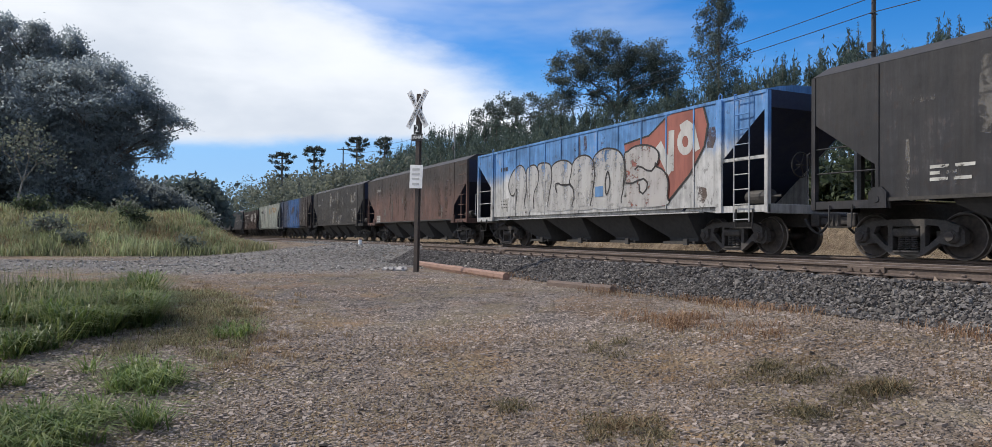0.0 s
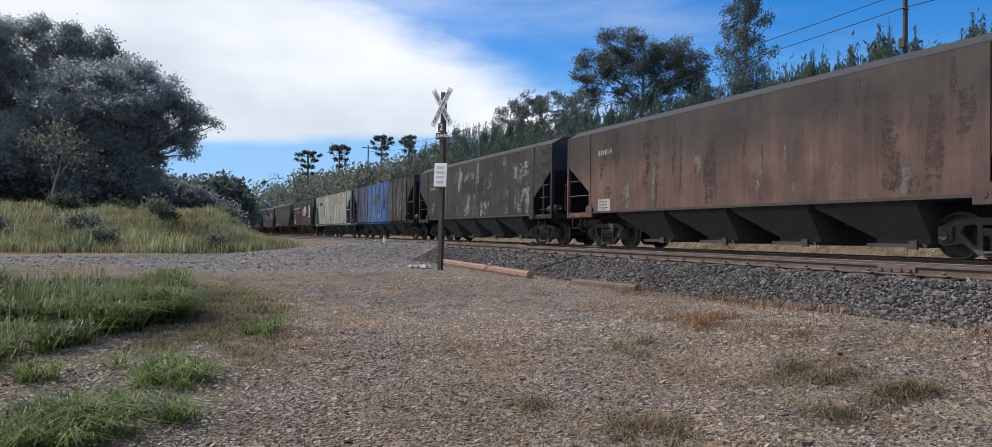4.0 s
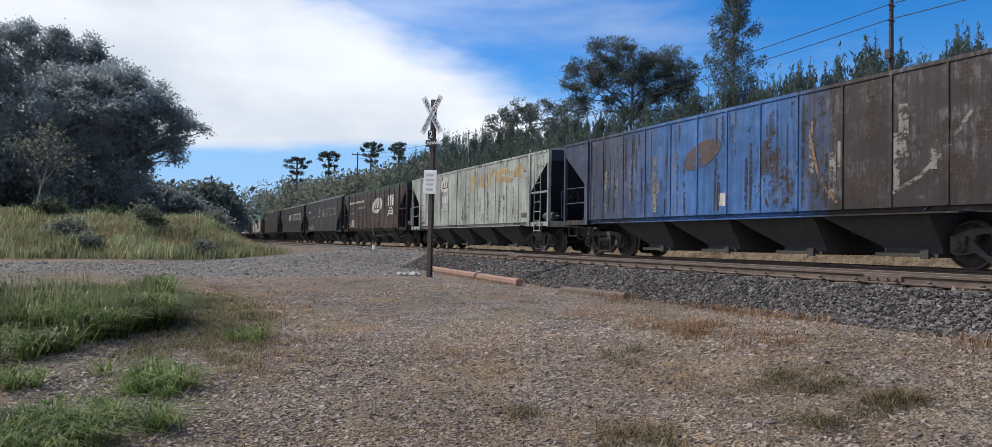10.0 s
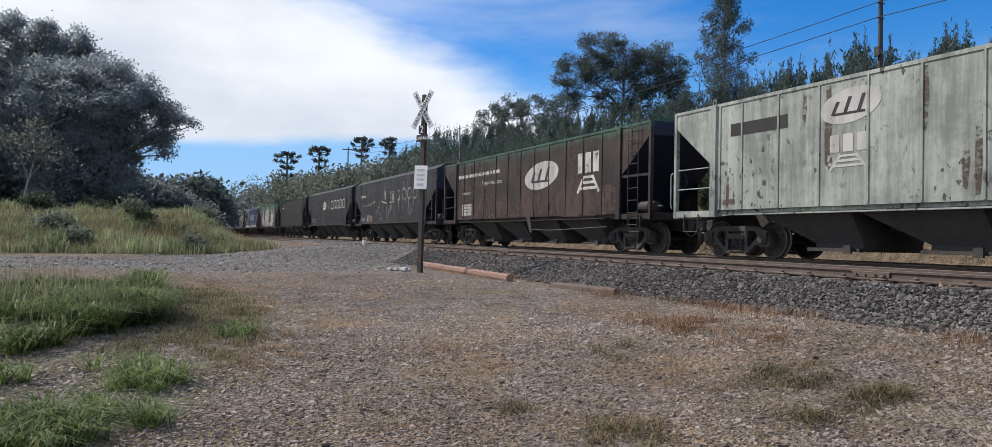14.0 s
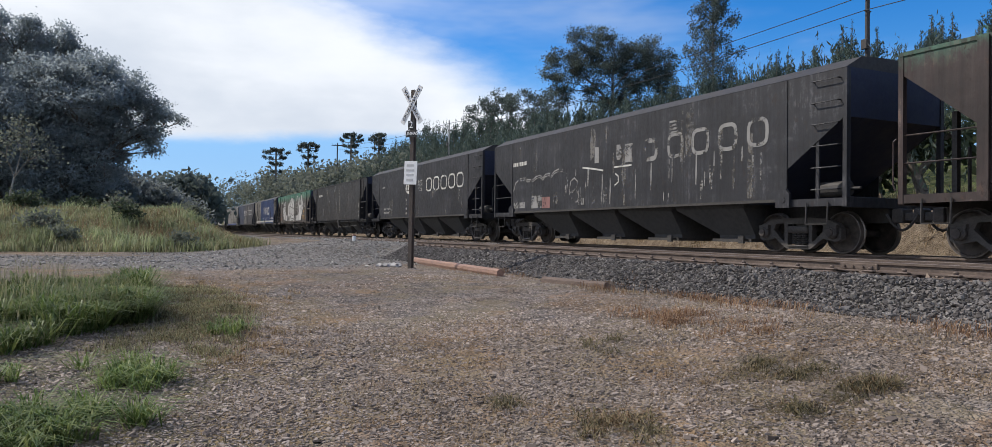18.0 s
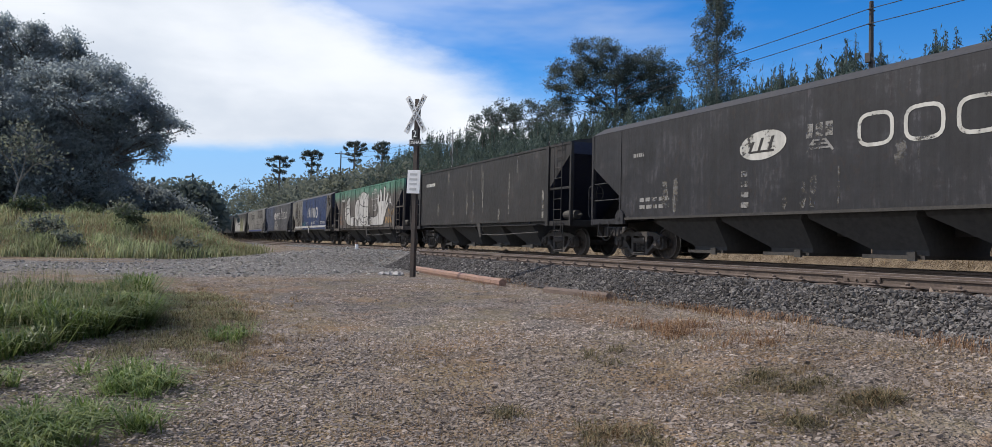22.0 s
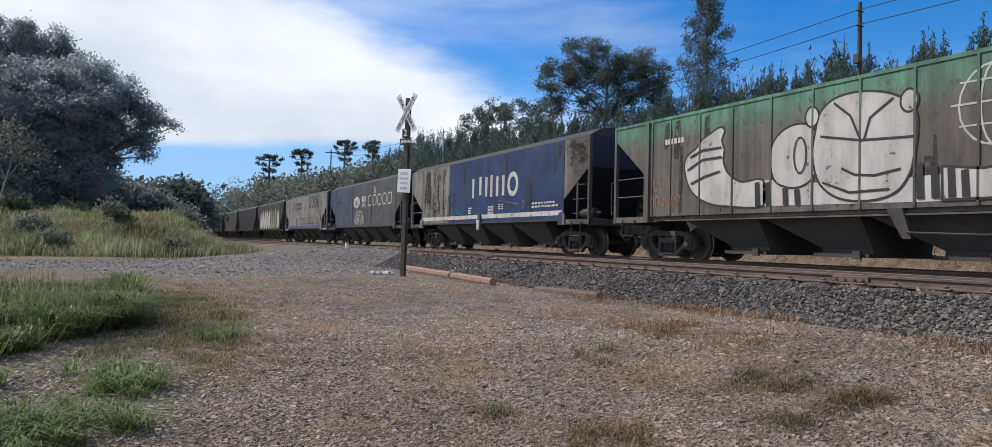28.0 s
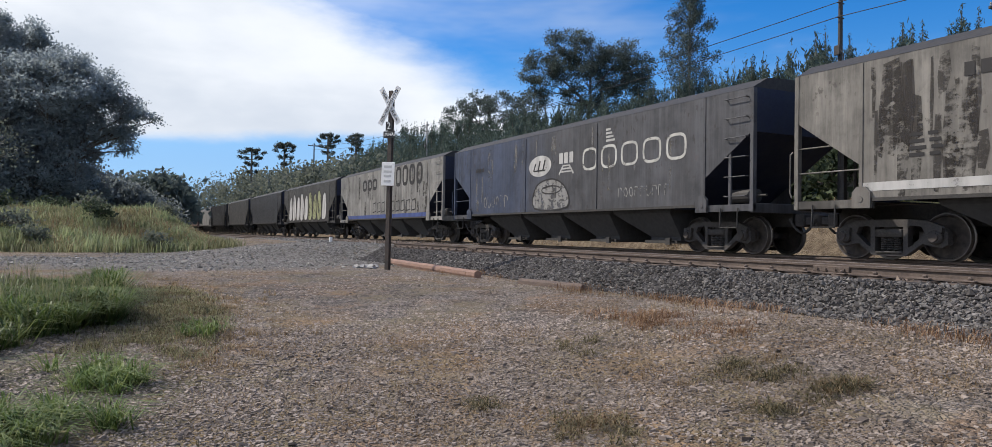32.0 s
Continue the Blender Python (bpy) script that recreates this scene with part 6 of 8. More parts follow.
def lump(rnd, sx, sy, sz):
    bm = bmesh.new()
    bmesh.ops.create_icosphere(bm, subdivisions=2, radius=1)
    o = rnd.uniform(0, 50)
    for v in bm.verts:
        k = 0.8 + 0.5 * noise.noise(v.co * 1.3 + Vector((o, 0, 0)))
        v.co = Vector((v.co.x * sx * k, v.co.y * sy * k, v.co.z * sz * k))
    return bm


rnd = random.Random(5)
for i in range(6):
    x, y = -17.9 - rnd.uniform(0, 0.9), 5.75 + rnd.uniform(-0.25, 0.3)
    ob = link("rubble_block", lump(rnd, 0.16, 0.13, 0.08), RUBBLE)
    ob.location = (x, y, ground_at(x, y) + 0.03)
    tagged(ob, "pale broken lump of concrete beside the sign post", "rubble", "lumps by the sign")

marker = tagged(new("marker_post"), "short white marker post beside the crossing", "marker")
marker.location = (-30.6, 8.0, ground_at(-30.6, 8.0) - 0.02)
part("stub", boxed(-0.07, 0.07, -0.06, 0.06, 0, 0.22, 0.02), SIGN_WHITE, marker)
part("cap", boxed(-0.075, 0.075, -0.065, 0.065, 0.22, 0.28, 0.01), TIMBER, marker, "faded orange cap")


def power_pole(x, y, top, material, arm=True, width=0.13):
    z0 = ground_at(x, y) - 0.1
    pole = tagged(new("utility_pole"), "slim utility pole carrying overhead wires", "utility pole", "poles of the overhead line")
    pole.location = (x, y, z0)
    h = top - z0
    part("shaft", rod(bmesh.new(), (0, 0, 0), (0, 0, h), width, 10, width * 0.62), material, pole)
    if arm:
        part("crossarm", boxed(-0.05, 0.05, -0.9, 0.9, h - 0.45, h - 0.33, 0.01), POLE_DARK, pole)
        for yy in (-0.8, -0.25, 0.25, 0.8):
            bm = lathe(bmesh.new(), [(0.02, h - 0.33), (0.045, h - 0.28), (0.03, h - 0.23), (0.045, h - 0.2), (0.02, h - 0.14)], 8, "z")
            for v in bm.verts:
                v.co.y += yy
            part("insulator", bm, CONCRETE, pole)
    else:
        for z in (h - 0.35, h - 0.95):
            part("bracket", rod(bmesh.new(), (0.0, -0.2, z), (0.0, 0.2, z), 0.03, 6), POLE_DARK, pole)
        part("junction_box", boxed(-0.14, 0.14, -0.22, -0.10, h - 2.5, h - 2.1, 0.02), POLE_DARK, pole)
        pts = [(0.05, -0.16, h - 2.2), (0.3, -0.2, h - 2.5), (0.35, -0.2, h - 3.2), (0.12, -0.16, h - 3.6)]
        part("stay_cable", pipe(bmesh.new(), pts, 0.02), WIRE, pole)
    return pole


POLES = [(26.0, 26.0, 10.4), (-20.15, 26.0, 10.35), (-65.0, 26.0, 11.0), (-110.0, 26.0, 13.6)]
power_pole(*POLES[0], POLE_DARK, False)
power_pole(*POLES[1], POLE_DARK, False)
power_pole(*POLES[2], CONCRETE, False, 0.10)
power_pole(*POLES[3], POLE_DARK, True)
power_pole(-18.6, 34.5, 11.0, CONCRETE, True)
power_pole(-118.0, 21.0, 8.6, POLE_DARK, False, 0.11)


def wire(a, b, sag, r=0.016):
    pts = []
    for i in range(17):
        u = i / 16
        p = Vector(a).lerp(Vector(b), u)
        p.z -= sag * 4 * u * (1 - u)
        pts.append(p)
    bm = pipe(bmesh.new(), pts, r, 5)
    return tagged(link("overhead_wire", bm, WIRE), "thin dark overhead wire strung between poles", "wire", "wires of the overhead line")


for (xa, ya, za), (xb, yb, zb) in zip(POLES, POLES[1:]):
    for dz, dy, sag in ((-0.35, -0.2, 0.5), (-0.95, -0.2, 0.5), (-3.3, 0.1, 0.7), (-3.6, -0.1, 0.7)):
        wire((xa, ya + dy, za + dz), (xb, yb + dy, zb + dz), sag, 0.018 if dz > -2 else 0.014)

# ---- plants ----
# the veil of haze over the wood is put into these two leaf colours
LEAF_HAZE = islands("broadleaf_haze", (0.275, 0.315, 0.33), (0.305, 0.345, 0.355), (0.335, 0.375, 0.38), 0.8, 0.65)
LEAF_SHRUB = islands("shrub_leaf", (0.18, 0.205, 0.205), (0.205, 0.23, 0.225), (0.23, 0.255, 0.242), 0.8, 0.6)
LEAF_MID = islands("broadleaf_mid", (0.045, 0.063, 0.038), (0.068, 0.09, 0.05), (0.095, 0.118, 0.065), 0.7, 0.4)
# distance haze is mixed into scrub, hill leaf, needle and araucaria colours
LEAF_OLIVE = islands("scrub_olive", (0.13, 0.15, 0.125), (0.155, 0.172, 0.138), (0.185, 0.198, 0.152), 0.7, 0.5)
HILL_LEAF = islands("feathery_leaf", (0.09, 0.114, 0.106), (0.108, 0.134, 0.12), (0.126, 0.154, 0.132), 0.7, 0.5)
NEEDLE = islands("pine_needles", (0.066, 0.094, 0.084), (0.084, 0.114, 0.096), (0.105, 0.138, 0.106), 0.6, 0.45)
DARK_BARK = plain("dark_bark", (0.05, 0.043, 0.037), (0.11, 0.095, 0.082), 4, 0.9, 0, 0.5, 0.03, (1, 1, 0.3))
ARAUCARIA = islands("araucaria_needles", (0.06, 0.075, 0.07), (0.08, 0.097, 0.085), (0.105, 0.122, 0.10), 0.65, 0.35)
GRASS = islands("green_grass", (0.06, 0.10, 0.026), (0.12, 0.175, 0.048), (0.23, 0.265, 0.10), 0.5, 0.4)
MEADOW = islands("meadow_grass", (0.16, 0.17, 0.085), (0.26, 0.26, 0.14), (0.38, 0.35, 0.22), 0.7, 0.45)
WEED = islands("pale_weed", (0.17, 0.21, 0.10), (0.27, 0.31, 0.16), (0.38, 0.40, 0.24), 0.7, 0.5)
DEAD_MAT = islands("dead_grass_mat", (0.05, 0.05, 0.026), (0.125, 0.108, 0.056), (0.27, 0.215, 0.12), 0.8, 0.25)
RED_DRY = islands("dry_red_grass", (0.13, 0.07, 0.04), (0.24, 0.14, 0.08), (0.36, 0.25, 0.15), 0.8, 0.2)
STRAW = islands("dry_straw", (0.17, 0.112, 0.06), (0.28, 0.2, 0.115), (0.38, 0.295, 0.18), 0.8, 0.2)
BARK = plain("grey_bark", (0.10, 0.085, 0.07), (0.21, 0.185, 0.16), 4, 0.9, 0, 0.5, 0.03, (1, 1, 0.3))
PALE_BARK = plain("pale_bark", (0.20, 0.18, 0.15), (0.36, 0.33, 0.29), 4, 0.85, 0, 0.4, 0.02, (1, 1, 0.3))


def cards(rs, centres, size, stretch=1.6, up=0.0):
    """Small leaf pieces (two triangles bent along the middle) round the given centres."""
    n = len(centres)
    d = rs.normal(size=(n, 3))
    d[:, 2] += up
    d /= np.linalg.norm(d, axis=1)[:, None]
    e = np.cross(d, rs.normal(size=(n, 3)))
    e /= np.linalg.norm(e, axis=1)[:, None] + 1e-9
    s = (size * rs.uniform(0.6, 1.35, n))[:, None]
    a, b = d * s * stretch * 0.5, e * s * 0.5
    nrm = np.cross(d, e) * s * 0.18
    v = np.stack((centres - a, centres + b + nrm, centres + a, centres - b + nrm), 1).reshape(-1, 3)
    return v, np.arange(4 * n).reshape(n, 4)


def skeleton_tree(seed, trunk, levels, spread, droop=0.0, lean=0.0, ratio=0.72, kids=3, r0=0.22, first=0.45):
    """Limbs as (start, end, radius, radius) and the tips."""
    rnd = random.Random(seed)
    limbs, tips = [], []

    def grow(p, d, ln, r, lv):
        q = p
        for k in range(2):
            d = (d + Vector((rnd.gauss(0, 0.12), rnd.gauss(0, 0.12), rnd.gauss(0, 0.08) - droop))).normalized()
            q2 = q + d * ln / 2
            limbs.append((q, q2, r * (1 - 0.15 * k), r * (1 - 0.15 * (k + 1))))
            q = q2
        if lv == 0:
            tips.append(q)
            return
        if lv <= 2:
            tips.append(q)
        n = kids + (rnd.random() < 0.4)
        for i in range(n):
            a = 6.283 * (i + rnd.uniform(-0.3, 0.3)) / n
            s = d.orthogonal().normalized()
            t = d.cross(s)
            tilt = spread * rnd.uniform(0.6, 1.25)
            nd = (d * math.cos(tilt) + (s * math.cos(a) + t * math.sin(a)) * math.sin(tilt)).normalized()
            grow(q, nd, ln * ratio * rnd.uniform(0.8, 1.15), r * 0.62, lv - 1)

    grow(Vector((0, 0, 0)), Vector((lean, 0, 1)).normalized(), trunk, r0, levels)
    return limbs, tips


def limb_mesh(name, limbs):
    bm = bmesh.new()
    for a, b, r, s in limbs:
        rod(bm, a, b, r, 6 if r > 0.05 else 4, s, False)
    me = bpy.data.meshes.new(name)
    bm.to_mesh(me)
    bm.free()
    return me


def broadleaf(name, label, x, y, tall, seed, leaf, bark, trunk=0.28, levels=4, spread=0.62, size=0.3, per=26, cloud=0.9, kids=3, droop=0.0, ratio=0.74, squash=1.0, category="tree", lean=0.0, flat=0.8, group=""):
    limbs, tips = skeleton_tree(seed, trunk, levels, spread, droop, lean, ratio, kids, 0.03)
    zmax = max(t.z for t in tips)
    f = tall / (zmax * 1.04)
    sx = f * squash
    limbs = [(Vector((a.x * sx, a.y * sx, a.z * f)), Vector((b.x * sx, b.y * sx, b.z * f)), r * f, s * f) for a, b, r, s in limbs]
    pts = np.array([(t.x * sx, t.y * sx, t.z * f) for t in tips])
    rs = np.random.RandomState(seed)
    c = np.repeat(pts, per, 0) + rs.normal(size=(len(pts) * per, 3)) * np.array((cloud, cloud, cloud * flat))
    c[:, 2] = np.maximum(c[:, 2], 0.12)
    v, q = cards(rs, c, size)
    tree = tagged(new(name), label, category, group)
    tree.location = (x, y, ground_at(x, y) - 0.05)
    me = limb_mesh("trunk", limbs)
    mesh_object("trunk", me, bark, tree)
    mesh_object("crown", from_arrays("crown", v, q), leaf, tree)
    return tree


def lobed_tree(name, label, x, y, fork, lobes, seed, leaf, bark, size=0.15, per=14, cloud=0.22, dense=16, thick=0.2, deep=0.6, group=""):
    """A tree whose crown is built of lobes (across, height, radius): limbs run from the fork into each lobe, boughs spread in it, leaves grow in sprays at their ends."""
    rnd, rs = random.Random(seed), np.random.RandomState(seed)
    a = math.atan2(y, x)
    right, away = Vector((math.sin(a), -math.cos(a), 0)), Vector((math.cos(a), math.sin(a), 0))
    z0 = ground_at(x, y) - 0.05
    f = Vector((0, 0, fork - z0))
    peak = max(z for s, z, r in lobes) - z0 - 1.0
    knots = [Vector((rnd.gauss(0, 0.05) * u * 4, rnd.gauss(0, 0.05) * u * 4, f.z + (peak - f.z) * u)) for u in (0, 0.25, 0.5, 0.75, 1.0)]
    limbs = [(Vector((0, 0, 0)), f * 0.5 + Vector((0.06, 0.04, 0)), thick, thick * 0.85), (f * 0.5 + Vector((0.06, 0.04, 0)), knots[0], thick * 0.85, thick * 0.7)]
    limbs += [(p, q, thick * (0.7 - 0.14 * i), thick * (0.56 - 0.14 * i)) for i, (p, q) in enumerate(zip(knots, knots[1:]))]
    sprays = []
    for s, z, r in lobes:
        for back in (rnd.uniform(-1, 0.2), rnd.uniform(0.0, 1.0)) if r > 0.7 else (rnd.uniform(-0.6, 0.6),):
            c = right * s + away * back * deep * max(r, 1.2) + Vector((0, 0, z - z0))
            want = min(max(c.z - 0.75 * abs(s) - 0.8, f.z), peak)
            root = min(knots, key=lambda p: abs(p.z - want))
            low = c - Vector((0, 0, r * 0.45)) - (c - root).normalized() * r * 0.3
            bend = root.lerp(low, 0.5) + Vector((rnd.gauss(0, 0.15), rnd.gauss(0, 0.15), 0.10 * (low - root).length))
            limbs += [(root, bend, thick * 0.34, thick * 0.24), (bend, low, thick * 0.24, thick * 0.12)]
            n = max(4, int(dense * r * r))
            boughs = []
            for _ in range(max(3, n // 7)):
                d = Vector((rnd.gauss(0, 1), rnd.gauss(0, 1), rnd.gauss(0.25, 0.8))).normalized()
                q = low.lerp(c + d * r * 0.75, 0.9)
                limbs.append((low, q, thick * 0.11, thick * 0.05))
                boughs.append(q)
            for _ in range(n):
                q = rnd.choice(boughs)
                d = (q - c).normalized() + Vector((rnd.gauss(0, 0.5), rnd.gauss(0, 0.5), rnd.gauss(0.0, 0.45)))
                e = c + d.normalized() * r * rnd.uniform(0.5, 1.12)
                if rnd.random() < 0.35:
                    limbs.append((q, e, thick * 0.05, thick * 0.025))
                sprays.append(tuple(e))
    k = np.array(sprays)
    c = np.repeat(k, per, 0) + rs.normal(size=(len(k) * per, 3)) * np.array((cloud, cloud, cloud * 0.62))
    c[:, 2] = np.maximum(c[:, 2], 0.12)
    v, q = cards(rs, c, size, 1.9)
    tree = tagged(new(name), label, "tree", group)
    tree.location = (x, y, z0)
    mesh_object("trunk", limb_mesh("trunk", limbs), bark, tree)
    mesh_object("crown", from_arrays("crown", v, q), leaf, tree)
    return tree


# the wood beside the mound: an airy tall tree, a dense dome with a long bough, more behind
lobed_tree("tree", "tall airy broadleaf tree with open upper branches", -57.0, -7.6, 8.0, ((-1.1, 13.7, 0.85), (-2.2, 12.9, 0.9), (0.5, 13.2, 0.9), (2.3, 12.9, 0.95), (3.2, 12.3, 0.8), (-0.6, 11.2, 1.0), (1.2, 11.5, 1.1), (-2.8, 10.8, 1.1), (-1.7, 9.4, 1.2), (-4.3, 12.3, 1.3), (-4.4, 9.8, 1.7), (2.6, 10.4, 1.5), (0.4, 8.6, 1.6), (-4.0, 7.4, 1.7), (-1.6, 6.4, 1.8), (-3.4, 13.0, 1.2), (1.5, 12.3, 1.1), (-0.3, 12.4, 1.1), (-5.4, 11.0, 1.5)), 3, LEAF_HAZE, BARK, 0.095, 32, 0.23, 34, 0.22)
lobed_tree("tree", "broad dense tree with a drooping outer bough", -54.0, -3.3, 4.2, ((0.7, 10.5, 1.15), (-0.9, 10.2, 1.4), (-2.6, 9.5, 1.7), (-4.1, 8.2, 1.9), (-1.0, 8.2, 2.2), (1.1, 8.9, 1.7), (2.4, 9.3, 1.15), (3.6, 8.2, 1.0), (4.6, 7.8, 0.75), (5.25, 7.75, 0.45), (3.8, 6.9, 0.8), (3.0, 6.2, 0.9), (1.5, 6.8, 1.5), (-0.3, 5.8, 2.0), (-3.0, 5.4, 2.3), (-5.0, 5.4, 2.3), (1.5, 5.2, 0.9), (3.9, 5.7, 0.45), (0.5, 3.9, 1.5), (-1.8, 3.4, 1.9), (-4.4, 3.4, 2.0)), 8, LEAF_HAZE, BARK, 0.1, 36, 0.27, 26, 0.26)
broadleaf("tree", "dark broadleaf tree behind the mound", -58.0, -15.0, 13.0, 12, LEAF_HAZE, BARK, levels=5, spread=0.6, size=0.2, per=30, cloud=0.6, squash=0.9)
broadleaf("tree", "dark broadleaf tree behind the mound", -63.0, -7.5, 9.0, 17, LEAF_HAZE, BARK, levels=5, spread=0.6, size=0.2, per=36, cloud=0.6, squash=0.75)
broadleaf("sapling", "slender pale sapling with a thin flat crown", -46.5, -6.6, 5.2, 21, LEAF_OLIVE, PALE_BARK, trunk=0.8, levels=3, spread=0.6, size=0.12, per=12, cloud=0.28, squash=1.0)
rnd = random.Random(31)
for i in range(15):
    u = i / 14
    x, y = -49.5 - rnd.uniform(0, 5) - 9 * u, -15 + 18.6 * u + rnd.uniform(-0.6, 0.6)
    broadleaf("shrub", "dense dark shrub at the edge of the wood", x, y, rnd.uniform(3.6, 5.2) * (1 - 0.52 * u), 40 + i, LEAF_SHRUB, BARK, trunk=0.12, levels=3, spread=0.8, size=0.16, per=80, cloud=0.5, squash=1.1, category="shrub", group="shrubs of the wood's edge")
for i in range(9):
    x, y = -72 - 9 * i, 3.5 + rnd.uniform(-1.5, 1.0) + 0.15 * i
    broadleaf("shrub", "olive-green shrub beside the far line", x, y, rnd.uniform(3.5, 6), 60 + i, HILL_LEAF, BARK, trunk=0.12, levels=3, spread=0.75, size=0.4, per=36, cloud=0.8, squash=1.1, category="shrub", group="shrubs beside the far line")

lobed_tree("pine_tree", "small round-headed pine standing alone beyond the mound", -89.8, 5.6, 4.6, ((0, 6.2, 0.75), (-0.7, 5.7, 0.55), (0.75, 5.7, 0.6), (0.1, 5.3, 0.6)), 61, NEEDLE, BARK, 0.13, 16, 0.16, 22, 0.12)
# crowns that stand out on the hill
lobed_tree("tree", "spreading feathery broadleaf tree on the hill", -61.5, 42.0, 13.4, ((-5.6, 18.4, 1.1), (-6.5, 16.6, 0.9), (-2.9, 19.9, 1.4), (-0.6, 20.3, 1.3), (1.6, 18.6, 1.3), (3.9, 18.9, 1.3), (5.4, 17.6, 1.1), (3.0, 16.6, 1.6), (-2.7, 17.2, 1.6), (0.0, 16.4, 1.6), (-4.9, 15.6, 1.2), (4.9, 15.6, 1.4), (-1.6, 14.4, 1.3), (2.0, 14.4, 1.5), (-4.2, 17.4, 1.3), (0.6, 18.2, 1.5), (-1.4, 18.4, 1.3), (4.6, 16.9, 1.3), (2.6, 18.0, 1.2), (-5.6, 14.0, 1.5), (5.4, 13.9, 1.6), (0.2, 13.6, 1.4), (3.2, 13.0, 1.4)), 24, HILL_LEAF, DARK_BARK, 0.10, 26, 0.25, 22, 0.16, 0.9)
lobed_tree("tree", "low tree of several dark crowns on the hill crest", -85.0, 42.5, 12.6, ((-3.6, 17.0, 1.1), (-1.7, 18.0, 1.1), (0.2, 17.3, 1.2), (1.9, 17.9, 1.0), (3.6, 17.0, 1.1), (-2.6, 16.0, 1.4), (0.4, 15.9, 1.5), (2.8, 15.7, 1.5), (-4.6, 15.4, 1.2), (4.8, 15.4, 1.3)), 33, HILL_LEAF, BARK, 0.13, 18, 0.26, 15, 0.2, 0.9)


def eucalyptus(x, y, tall, seed):
    rs = np.random.RandomState(seed)
    rnd = random.Random(seed)
    tree = tagged(new("eucalyptus"), "tall slender eucalyptus with airy drooping foliage", "tree")
    tree.location = (x, y, ground_at(x, y) - 0.05)
    limbs = [(Vector((0, 0, 0)), Vector((0.1, 0, tall * 0.5)), 0.17, 0.11), (Vector((0.1, 0, tall * 0.5)), Vector((0, 0.05, tall)), 0.11, 0.02)]
    tips = []
    for i in range(58):
        u = 0.36 + 0.63 * (i + rnd.random()) / 58
        a = 2.4 * i + rnd.uniform(-0.5, 0.5)
        ln = float(np.interp(u, (0.36, 0.46, 0.56, 0.7, 0.85, 1.0), (1.0, 2.2, 2.2, 1.7, 1.05, 0.25))) * rnd.uniform(0.55, 1.08)
        p = Vector((0.08, 0, u * tall - ln * 0.6))
        q = p + Vector((math.cos(a) * ln, math.sin(a) * ln, ln * 0.75))
        m = p.lerp(q, 0.5) + Vector((0, 0, 0.12 * ln))
        limbs += [(p, m, 0.04, 0.025), (m, q, 0.025, 0.01)]
        tips += [m, m.lerp(q, 0.6), q, q + Vector((rnd.gauss(0, 0.25), rnd.gauss(0, 0.25), -0.4))]
    c = np.repeat(np.array([tuple(t) for t in tips]), 62, 0) + rs.normal(size=(len(tips) * 62, 3)) * np.array((0.19, 0.19, 0.26))
    v, q = cards(rs, c, 0.075, 2.8, -0.8)
    mesh_object("trunk", limb_mesh("trunk", limbs), BARK, tree)
    mesh_object("crown", from_arrays("crown", v, q), HILL_LEAF, tree)


eucalyptus(-46.2, 41.3, 16.4, 4)


def araucaria(x, y, top, seed, wide=1.0):
    """A bare straight trunk under a flat candelabrum of upswept boughs with tufts at their ends."""
    rs, rnd = np.random.RandomState(seed), random.Random(seed)
    z0 = ground_at(x, y) - 0.05
    tall = top - z0
    tree = tagged(new("araucaria"), "tall araucaria pine with a bare trunk and flat umbrella crown", "tree", "araucarias on the skyline")
    tree.location = (x, y, z0)
    limbs, tips = [(Vector((0, 0, 0)), Vector((0, 0, tall - 0.4)), 0.34, 0.16)], []
    for k, (u, ln, n) in enumerate(((0.70, 1.5, 4), (0.80, 2.3, 6), (0.88, 2.7, 8), (0.95, 2.4, 8), (0.99, 1.4, 6))):
        for i in range(n):
            if rnd.random() < 0.34:
                continue
            a = 6.283 * i / n + rnd.uniform(-0.3, 0.3)
            w = ln * wide * rnd.uniform(0.55, 1.15)
            p = Vector((0, 0, u * tall - 0.6))
            m = p + Vector((math.cos(a) * w * 0.6, math.sin(a) * w * 0.6, -0.1))
            q = p + Vector((math.cos(a) * w, math.sin(a) * w, 0.45 * (1 if k < 4 else 0.6)))
            limbs += [(p, m, 0.07, 0.05), (m, q, 0.05, 0.03)]
            tips += [q, m.lerp(q, 0.6)]
    c = np.repeat(np.array([tuple(t) for t in tips]), 60, 0) + rs.normal(size=(len(tips) * 60, 3)) * np.array((0.22, 0.22, 0.15))
    v, q = cards(rs, c, 0.15, 2.2, 0.5)
    mesh_object("trunk", limb_mesh("trunk", limbs), BARK, tree)
    mesh_object("crown", from_arrays("crown", v, q), ARAUCARIA, tree)


araucaria(-148.0, 23.0, 16.6, 1, 0.92)
araucaria(-147.0, 29.0, 18.0, 2, 0.78)
araucaria(-145.0, 37.0, 20.2, 3, 0.8)
araucaria(-134.0, 39.5, 19.0, 5, 0.75)


